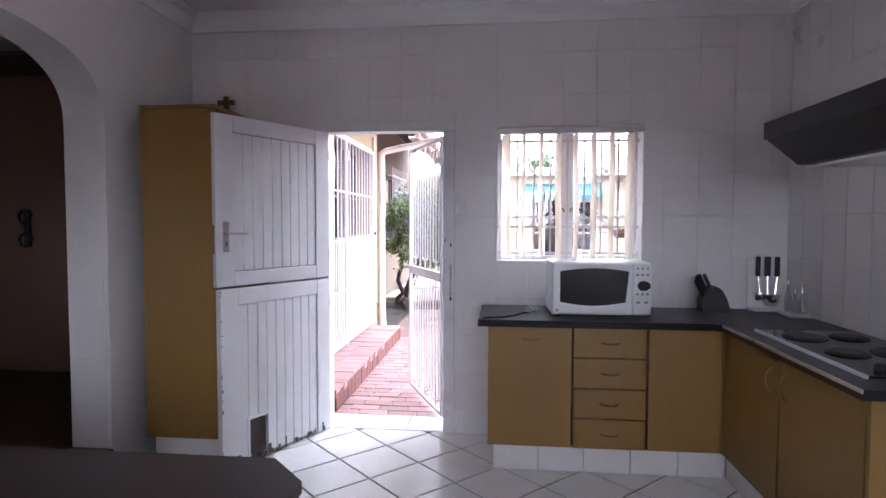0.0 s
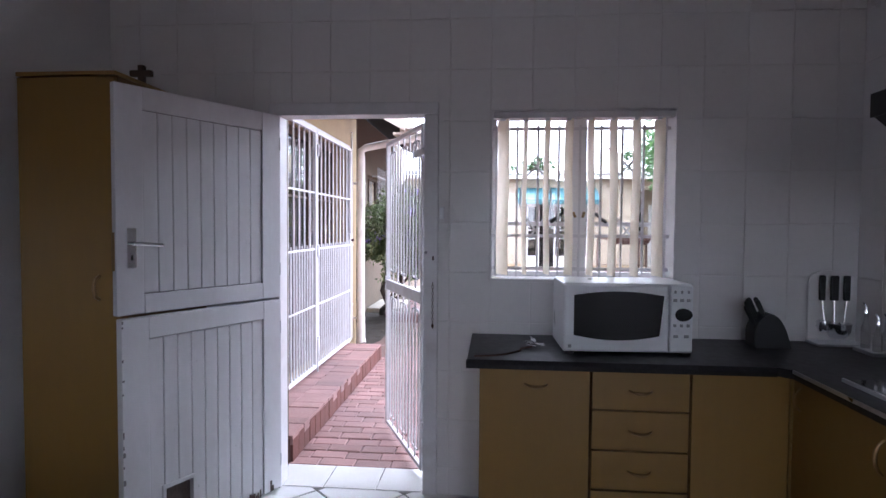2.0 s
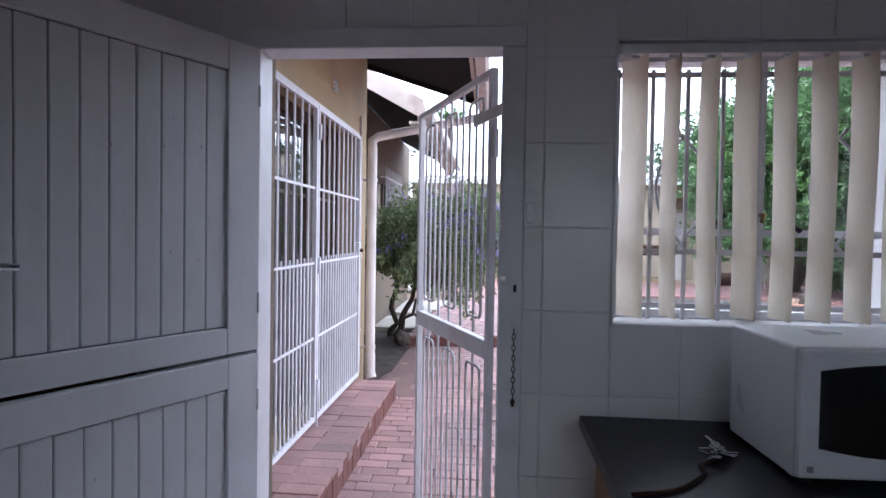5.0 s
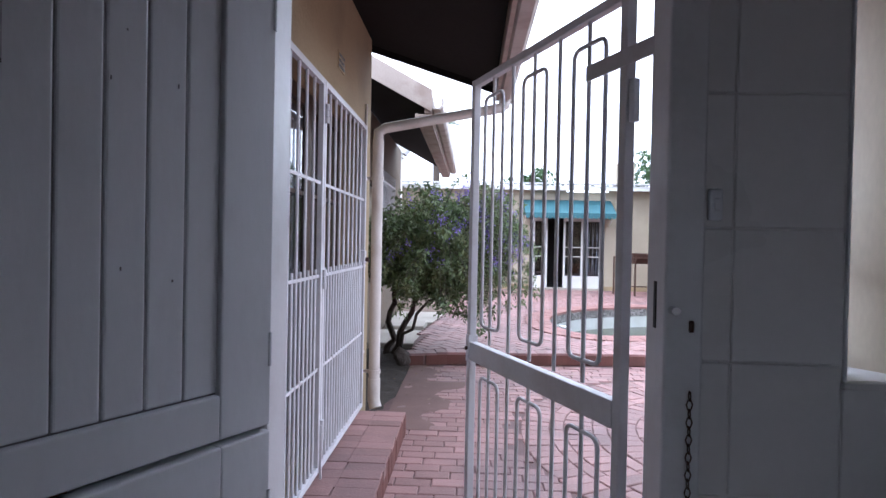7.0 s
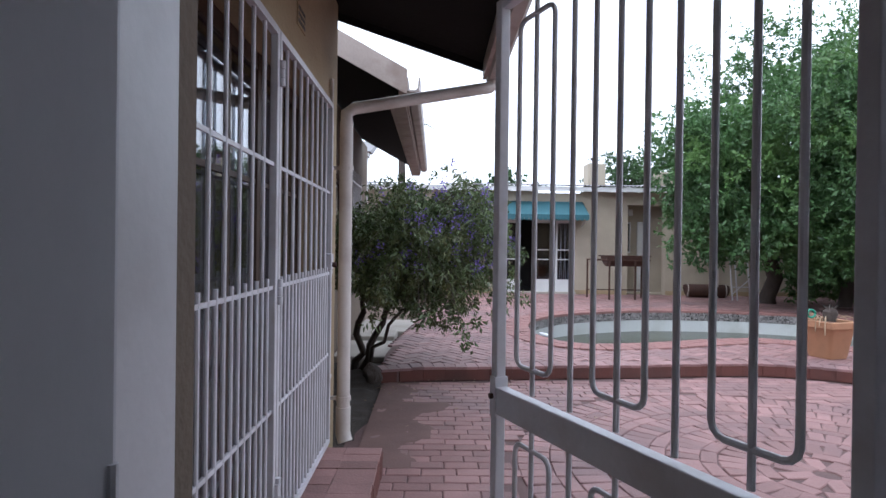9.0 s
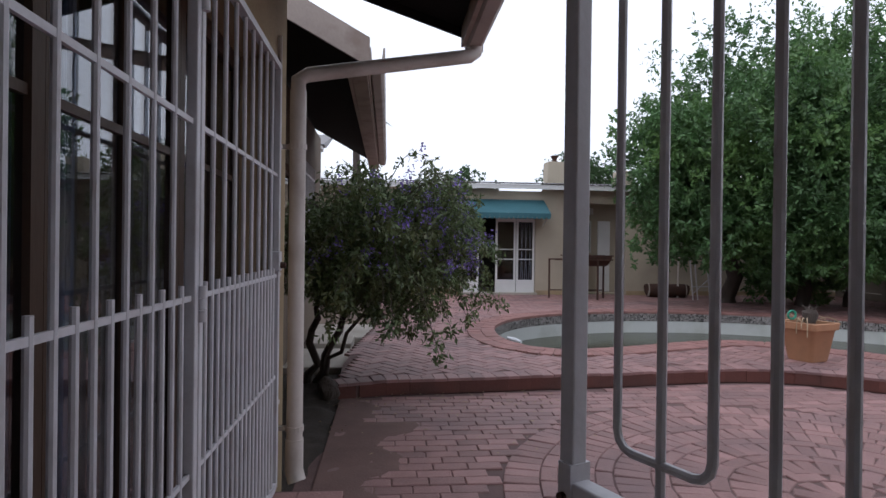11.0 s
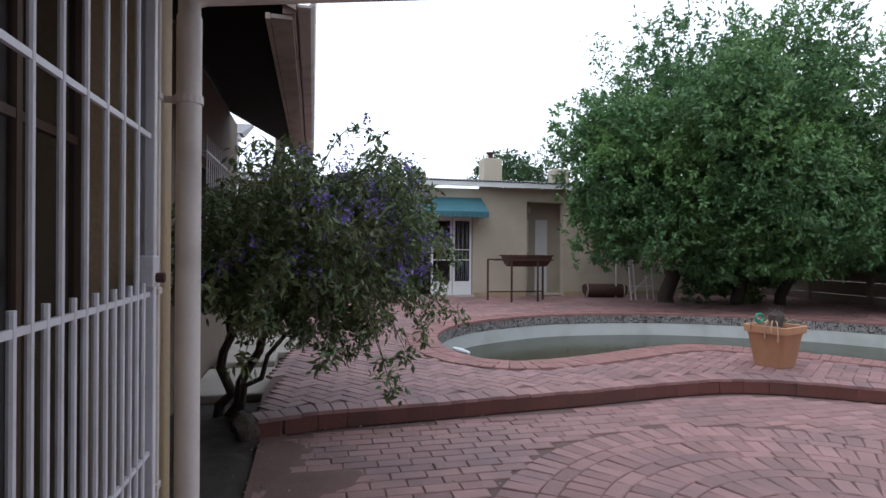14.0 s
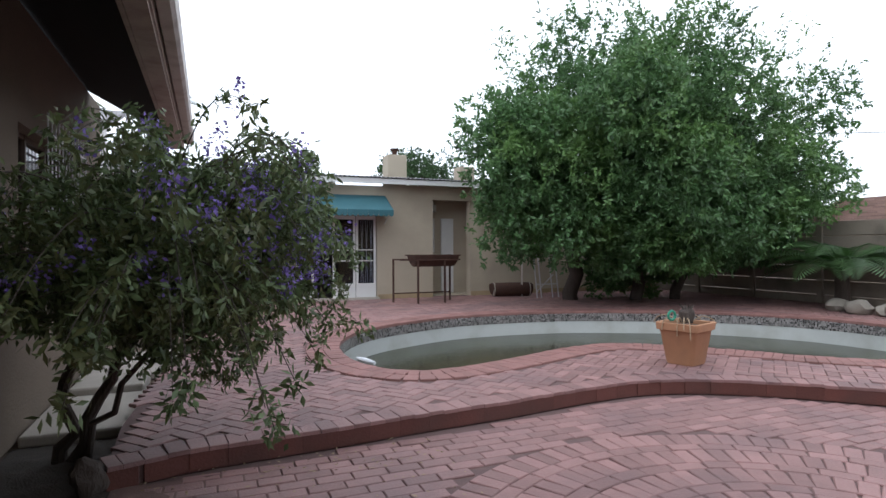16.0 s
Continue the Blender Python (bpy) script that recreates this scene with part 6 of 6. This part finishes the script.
def far_tree(x, y, z, r, label, n, squash=0.7):
    t = thing("far_tree", (x, y, 0), label, "tree", "far trees")
    part("trunk", Shape().tube([(x, y, 0), (x + 0.1, y, z * 0.5), (x, y, z)], [0.25, 0.18, 0.06], 8), M_BARK, t, smooth=True)
    ls = [(x + rng.normal(0, r * 0.45), y + rng.normal(0, r * 0.4), z + rng.normal(0, r * 0.28 * squash), rng.uniform(0.3, 0.55) * r) for _ in range(n)]
    c, d = clump_cloud(rng, ls, 34, 9, squash)
    blades("crown", leaves(rng, c, d * 0.5, 0.2, 0.1, 0.2), M_LEAF_FAR, t, "dark leaves")


far_tree(10.2, 36, 5.8, 2.2, "dark leafy tree behind the cottage", 16)
far_tree(12.6, 38, 5.5, 1.9, "dark leafy tree behind the cottage", 12)
far_tree(6.6, 37, 4.4, 1.2, "low leafy tree behind the cottage", 9)
far_tree(1.6, 27, 4.2, 1.3, "feathery pale tree behind the cottage", 8)
far_tree(20, 21, 3.2, 2.0, "leafy tree beyond the garden wall", 12)
far_tree(3.4, 29, 3.7, 1.0, "feathery pale tree behind the cottage", 6)


def frond(rng, base, a, rise, L, n=34):
    """A feather leaf: its rib and the places of its leaflets."""
    rib, blade = [], []
    o = np.array([math.cos(a), math.sin(a), 0])
    side = np.array([-o[1], o[0], 0])
    for k in range(n + 1):
        t = k / n
        p = np.array(base) + o * L * t * (0.6 + 0.4 * math.cos(rise)) + np.array([0, 0, L * (math.sin(rise) * t - 0.75 * t * t)])
        rib.append(p)
    for k in range(3, n):
        w = 0.24 * L * math.sin(math.pi * min(1, 0.12 + 0.9 * k / n)) + 0.03
        for s in (-1, 1):
            tip = rib[k] + s * side * w + (rib[k] - rib[k - 1]) * 2.2 + np.array([0, 0, -0.25 * w])
            mid = (rib[k] + tip) / 2
            e = (rib[k] - rib[k - 1]) * 0.45
            blade += [rib[k], mid + e, tip, mid - e]
    return rib, np.array(blade)


def palm(x, y, z, L, count, label, trunk_r, group):
    p = thing("palm", (x, y, 0), label, "palm", group)
    part("trunk", Shape().tube([(x, y, -0.02), (x + 0.03, y, z * 0.5), (x, y, z)], [trunk_r * 1.2, trunk_r, trunk_r * 0.9], 12), M_BARK, p, smooth=True)
    B = []
    for k in range(count):
        rib, bl_ = frond(rng, (x, y, z), k * 2.4 + rng.uniform(-0.2, 0.2), rng.uniform(0.55, 1.4), L * rng.uniform(0.8, 1.1))
        part("rib", Shape().tube(rib[::4], np.linspace(0.018, 0.004, len(rib[::4])).tolist(), 5), M_FROND, p, smooth=True)
        B.append(bl_)
    blades("fronds", np.concatenate(B), M_FROND, p, "arching green fronds")


palm(11.3, 13.7, 0.95, 1.9, 26, "low palm with arching fronds by the pool", 0.14, "")
palm(-2.4, 28.0, 6.6, 1.6, 16, "tall palm behind the cottage", 0.16, "")
rr = random.Random(9)
for k, (x, y, s) in enumerate(((10.65, 12.95, 0.24), (10.75, 12.5, 0.2), (10.85, 13.5, 0.22), (10.45, 12.1, 0.26), (10.3, 11.4, 0.16))):
    bm = bmesh.new()
    bmesh.ops.create_icosphere(bm, subdivisions=2, radius=s)
    for v in bm.verts:
        v.co *= 1 + 0.28 * noise.noise(v.co * 6 + Vector((k * 7, 0, 0)))
        v.co.z *= 0.7
    bm.verts.index_update()
    sh = Shape().add([(v.co.x + x, v.co.y + y, v.co.z + TZ + s * 0.5) for v in bm.verts], [[v.index for v in f.verts] for f in bm.faces])
    bm.free()
    solid("garden_rock", sh, M_STONE, "pale rough rock by the palm", "rock", group="rocks", at=(x, y, TZ), smooth=True)
bm = bmesh.new()
bmesh.ops.create_icosphere(bm, subdivisions=3, radius=0.1)
for v in bm.verts:
    v.co *= 1 + 0.5 * noise.noise(v.co * 9) + 0.2 * noise.noise(v.co * 24)
    v.co.z *= 1.15
bm.verts.index_update()
sh = Shape().add([(v.co.x - 1.62, v.co.y + 9.72, v.co.z + 0.1) for v in bm.verts], [[v.index for v in f.verts] for f in bm.faces])
bm.free()
solid("stump", sh, M_BARK, "dark weathered stump at the terrace corner", "stump", at=(-1.62, 9.72, 0), smooth=True)
up = thing("utility_cable", (14, 12, 4.0), "thin black overhead cable", "cable")
part("wire", Shape().tube([(10 + 1.2 * k, 20.0 - 1.1 * k, 4.35 + 0.02 * (k - 6) ** 2) for k in range(13)], 0.01, 5), M_CABLE, up)
part("pole", Shape().tube([(10, 21.5, 0), (10, 20.0, 5.0)], 0.06, 8), M_BARK, up)

# fallen leaves along the paving
fa = []
for _ in range(260):
    fa.append((rng.uniform(-1.6, 0.6), rng.uniform(8.2, 10.0) if rng.random() < 0.5 else rng.uniform(9.4, 9.95), 0.004))
fa = np.array(fa)
litter = thing("fallen_leaves", (-0.5, 9.5, 0), "scattered dry fallen leaves on the paving", "fallen leaves", kind="stuff")
blades("leaf_litter", leaves(rng, fa, np.tile([0, 0, 0.35], (len(fa), 1)) * 0, 0.04, 0.018, -0.15, 0.35) * [1, 1, 0.3] + [0, 0, 0.004], M_DEAD, litter)


# ---- bricks, last: pavers, edging, coping, then tiles ----
def brick_shape(l, w, h, c=0.006):
    """A paver with a softened top rim, its top at z = 0."""
    s = Shape()
    for dx, dy, z in ((0, 0, -h), (0, 0, -c), (c, c, 0)):
        x, y = l / 2 - dx, w / 2 - dy
        s.v += [(-x, -y, z), (x, -y, z), (x, y, z), (-x, y, z)]
    s.f = [(8, 9, 10, 11)] + [(4 * i + k, 4 * i + (k + 1) % 4, 4 * i + 4 + (k + 1) % 4, 4 * i + 4 + k) for i in range(2) for k in range(4)]
    return s


def field(name, places, l, w, h, z, material, parent, label, near=None, near_mat=None):
    """Pavers at places (x, y, turn, scale of length); those that near() picks, up to 300, are objects of their own."""
    b = brick_shape(l, w, h)
    rr = random.Random(17)
    loners, rest = [], Shape()
    for x, y, a, k in places:
        dz, tx, ty = rr.uniform(-0.004, 0.003), rr.uniform(-0.012, 0.012), rr.uniform(-0.02, 0.02)
        da = rr.uniform(-0.012, 0.012)
        if near and near(x, y) and len(loners) < 300:
            loners.append((x, y, z + dz, a + da, k, tx, ty))
            continue
        c, s = math.cos(a + da), math.sin(a + da)
        rest.add([(x + c * vx * k - s * vy, y + s * vx * k + c * vy, z + dz + vz + tx * vx + ty * vy) for vx, vy, vz in b.v], b.f)
    if rest.v:
        tagged(part(name + "_field", rest, material, parent, label, fix=False), kind="stuff")
    if loners:
        me = to_mesh(b, near_mat)
        for x, y, zz, a, k, tx, ty in loners:
            ob = new("brick", me)
            ob.parent = parent
            ob.matrix_basis = Matrix.Translation((U * x, U * y, U * zz)) @ Matrix.Rotation(a, 4, "Z") @ Matrix.Rotation(tx, 4, "Y") @ Matrix.Diagonal((k, 1, 1, 1))


BL, BW, GAP = 0.232, 0.116, 0.006
RC = (1.67, 7.3)


def rows_bond(x0, x1, y0, y1, turn=0.0, origin=(0, 0)):
    out, c, s = [], math.cos(turn), math.sin(turn)
    j = 0
    y = y0
    while y < y1:
        x = x0 + (BL / 2 if j % 2 else 0) + 0.03 * math.sin(j * 1.7)
        while x < x1:
            out.append((origin[0] + c * x - s * y, origin[1] + s * x + c * y, turn, 1.0))
            x += BL
        y += BW
        j += 1
    return out


yard = [(-1.62, 4.36), (11.4, 4.36), (11.4, 4.6)] + [tuple(p) for p in reversed(offset_line(EDGE, -0.10))] + [(-1.45, 9.0), (-1.62, 8.0)]
pl = rows_bond(-1.7, 8.5, 4.4, 10.6)
xs, ys = np.array([p[0] for p in pl]), np.array([p[1] for p in pl])
ok = inside(yard, xs, ys) & (np.hypot(xs - RC[0], ys - RC[1]) > 2.09) & ~((xs < -1.40) & (ys < 7.3)) & ~((xs < -1.42) & (ys < 10.2))
places = [p for p, k in zip(pl, ok) if k]
r = 2.05
while r > 0.15:
    for ln, radial in ((BL, True), (BW, False)):
        rm_ = r - ln / 2
        if rm_ < 0.1:
            r = 0
            break
        step = BW if radial else BL
        m = max(3, int(2 * math.pi * rm_ / step))
        for k in range(m):
            a = 2 * math.pi * (k + 0.3 * (r * 7 % 1)) / m
            places.append((RC[0] + rm_ * math.cos(a), RC[1] + rm_ * math.sin(a), a if radial else a + math.pi / 2, 1.0))
        r -= ln
field("paver", places, BL - GAP, BW - GAP, 0.05, 0.0, M_BRICK, paving, "red clay pavers", lambda x, y: x < 0.75 and y < 8.3, M_BRICK_OB)

# stoep in front of the garden doors
stoep = solid("stoep", Shape().box(PX, -1.30, YB + T, 7.30, -0.03, 0.155), M_JOINT, "low brick stoep along the garden doors", "stoep", "structure")
me_b = to_mesh(brick_shape(BL - 0.003, BW - 0.0015, 0.06, 0.002), M_BRICK_OB)
me_f = to_mesh(brick_shape(BW - 0.005, 0.145, 0.03, 0.003), M_REDOXIDE_SHADED)
y = YB + T + 0.06
j = 0
rs_ = random.Random(2)
while y < 7.3:
    for i, x in enumerate((-1.402, -1.60)):
        ob = new("brick", me_b)
        ob.parent = stoep
        ob.matrix_basis = Matrix.Translation((U * (x + rs_.uniform(-0.004, 0.006)), U * y, U * (0.172 + rs_.uniform(-0.003, 0.003)))) @ Matrix.Rotation(rs_.uniform(-0.01, 0.01), 4, "Z") @ Matrix.Diagonal((1.0 if i == 0 else 0.72, 1, 1, 1))
    for row in range(1):
        ob = new("brick", me_f)
        ob.parent = stoep
        ob.matrix_basis = Matrix.Translation((U * (-1.282 + rs_.uniform(-0.003, 0.003)), U * y, U * 0.078)) @ Matrix.Rotation(radians(90), 4, "Z") @ Matrix.Rotation(radians(90), 4, "X")
    y += BW
    j += 1

# terrace field, its edging course and riser
tl = []
hc, hs = math.cos(radians(38)), math.sin(radians(38))
for i in range(-110, 190):
    for j in range(-150, 130):
        q = (i - j) % 4
        if q in (0, 3):
            x, y = ((i + 1) * BW, (j + 0.5) * BW) if q == 0 else ((i + 0.5) * BW, (j + 1) * BW)
            tl.append((hc * x - hs * y, 10 + hs * x + hc * y, radians(38 if q == 0 else 128), 1.0))
xs, ys = np.array([p[0] for p in tl]), np.array([p[1] for p in tl])
tin = [tuple(p) for p in offset_line(EDGE, 0.22)] + [(12.1, 4.6), (12.1, 20.1), (-1.2, 20.1), (-1.2, 14.0), (-1.4, 12.0), (-1.5, 10.8)]
pool_out = offset_line(POOL, -sgn * 0.44, True)
ok = inside(tin, xs, ys) & ~inside([tuple(p) for p in pool_out], xs, ys)
field("terrace_paver", [p for p, k in zip(tl, ok) if k], BL - GAP, BW - GAP, 0.03, TZ, M_BRICK, terrace, "red clay pavers", lambda x, y: x < 3.2 and y < 12.2, M_BRICK_OB)
edge_f = spline([tuple(p) for p in EDGE[::6]] + [tuple(EDGE[-1])], BW)
course, riser = [], Shape()
top_line = offset_line(edge_f, 0.10)
for i in range(len(edge_f) - 2):
    a, b = edge_f[i], edge_f[i + 1]
    d = b - a
    ang = math.atan2(d.y, d.x)
    c = (top_line[i] + top_line[i + 1]) / 2
    course.append((c.x, c.y, ang + math.pi / 2, d.length / BW))
rr_ = random.Random(8)
me_e = to_mesh(brick_shape(BL - GAP, BW - 0.003, 0.03, 0.004), M_BRICK_OB)
me_r = to_mesh(Shape().box(-BW - 0.001, BW + 0.001, -0.03, 0.0, -0.058, 0.062, 0.0015), M_REDOXIDE_SHADED)
for i, (x, y, a, k) in enumerate(course):
    ob = new("brick", me_e)
    ob.parent = terrace
    ob.matrix_basis = Matrix.Translation((U * x, U * y, U * (TZ + rr_.uniform(-0.004, 0.004)))) @ Matrix.Rotation(a + rr_.uniform(-0.02, 0.02), 4, "Z") @ Matrix.Diagonal((1, k, 1, 1))
    if i % 2:
        continue
    ob = new("brick", me_r)
    ob.parent = terrace
    p = edge_f[i + 1]
    ob.matrix_basis = Matrix.Translation((U * p.x, U * p.y, U * 0.058)) @ Matrix.Rotation(a - math.pi / 2, 4, "Z") @ Matrix.Translation((0, U * 0.02, 0)) @ Matrix.Diagonal((k * 1.01, 1, 1, 1))
back = Shape()
bl1 = offset_line(edge_f, 0.012)
n = len(bl1)
back.add([(p.x, p.y, -0.04) for p in bl1] + [(p.x, p.y, TZ - 0.015) for p in bl1], [(k, k + 1, n + k + 1, n + k) for k in range(n - 1)])
part("riser_backing", back, M_JOINT, terrace, fix=False)

# pool coping in two courses
cop = thing("pool_coping", (4.4, 12.4, TZ), "red brick coping round the pool edge", "coping", kind="structure")
cs = []
cl = spline([tuple(p) for p in POOL[::2]], 0.2, True)
for off, w in ((0.10, 1.0), (0.32, 1.0)):
    line = offset_line(cl, -sgn * off, True)
    for i in range(len(line)):
        a, b = line[i], line[(i + 1) % len(line)]
        d = b - a
        cs.append(((a.x + b.x) / 2, (a.y + b.y) / 2, math.atan2(d.y, d.x), d.length / 0.2))
field("coping_brick", cs, 0.2 - 0.006, 0.216, 0.05, TZ + 0.012, M_COPING, cop, "rounded red coping bricks")

# wall tiles
TW, TH = 0.2245, 0.278


def wall_tiles(wall, rects, place):
    cache = {}
    for a, b, c, d in rects:
        key = (round(b - a, 3), round(d - c, 3))
        if key not in cache:
            w, h = key
            q = 0.003
            s = Shape()
            for dx, y in ((0, 0.0), (0, -0.0016), (q, -0.003)):
                s.v += [(-w / 2 + dx, y, -h / 2 + dx), (w / 2 - dx, y, -h / 2 + dx), (w / 2 - dx, y, h / 2 - dx), (-w / 2 + dx, y, h / 2 - dx)]
            s.f = [(8, 9, 10, 11)] + [(4 * i + k, 4 * i + (k + 1) % 4, 4 * i + 4 + (k + 1) % 4, 4 * i + 4 + k) for i in range(2) for k in range(4)]
            cache[key] = to_mesh(s, M_TILE_WALL, fix=False)
        ob = new("tile", cache[key])
        ob.parent = wall
        ob.matrix_basis = place((a + b) / 2, (c + d) / 2)


OX, OZ = -0.262, 0.155
wall_tiles(wall_north, cut_rects(XL, XR, 0.0, ZC, TW, TH, OX, OZ, [(-1.292, -0.325, -1, DZ + 0.04), (WX0, WX1, WZ0 - 0.016, WZ1)]), lambda x, z: Matrix.Translation((U * x, U * (YB - 0.001), U * z)))
wall_tiles(wall_east, cut_rects(1.2, YB - 0.006, 0.0, ZC, TW, TH, 0.0, OZ, []), lambda y, z: Matrix.Translation((U * (XR - 0.001), U * y, U * z)) @ Matrix.Rotation(radians(-90), 4, "Z"))
wall_tiles(wall_west, cut_rects(XL - AT, XL, 0.19, 1.26, TW, TH, XL - AT, OZ, []), lambda x, z: Matrix.Translation((U * x, U * (AY1 - 0.001), U * z)))

# floor tiles, laid diagonally, and the row in the doorway
FT = 0.357
me_t = to_mesh(brick_shape(FT - 0.011, FT - 0.011, 0.008, 0.003), M_TILE_FLOOR, fix=False)
for i in range(-16, 17):
    for j in range(-16, 17):
        x, y = -0.76 + (i - j) * FT / math.sqrt(2), 1.978 + (i + j) * FT / math.sqrt(2)
        if XL - 0.02 < x < XR and -0.6 < y < YB + 0.02:
            ob = new("tile", me_t)
            ob.parent = floor
            ob.matrix_basis = Matrix.Translation((U * x, U * y, 0.0)) @ Matrix.Rotation(radians(45), 4, "Z")
me_d = to_mesh(brick_shape(0.305, 0.3, 0.008, 0.003), M_TILE_FLOOR, fix=False)
for k in range(3):
    ob = new("tile", me_d)
    ob.parent = floor
    ob.matrix_basis = Matrix.Translation((U * (-1.145 + 0.31 * k), U * (YB + 0.16), 0.004))
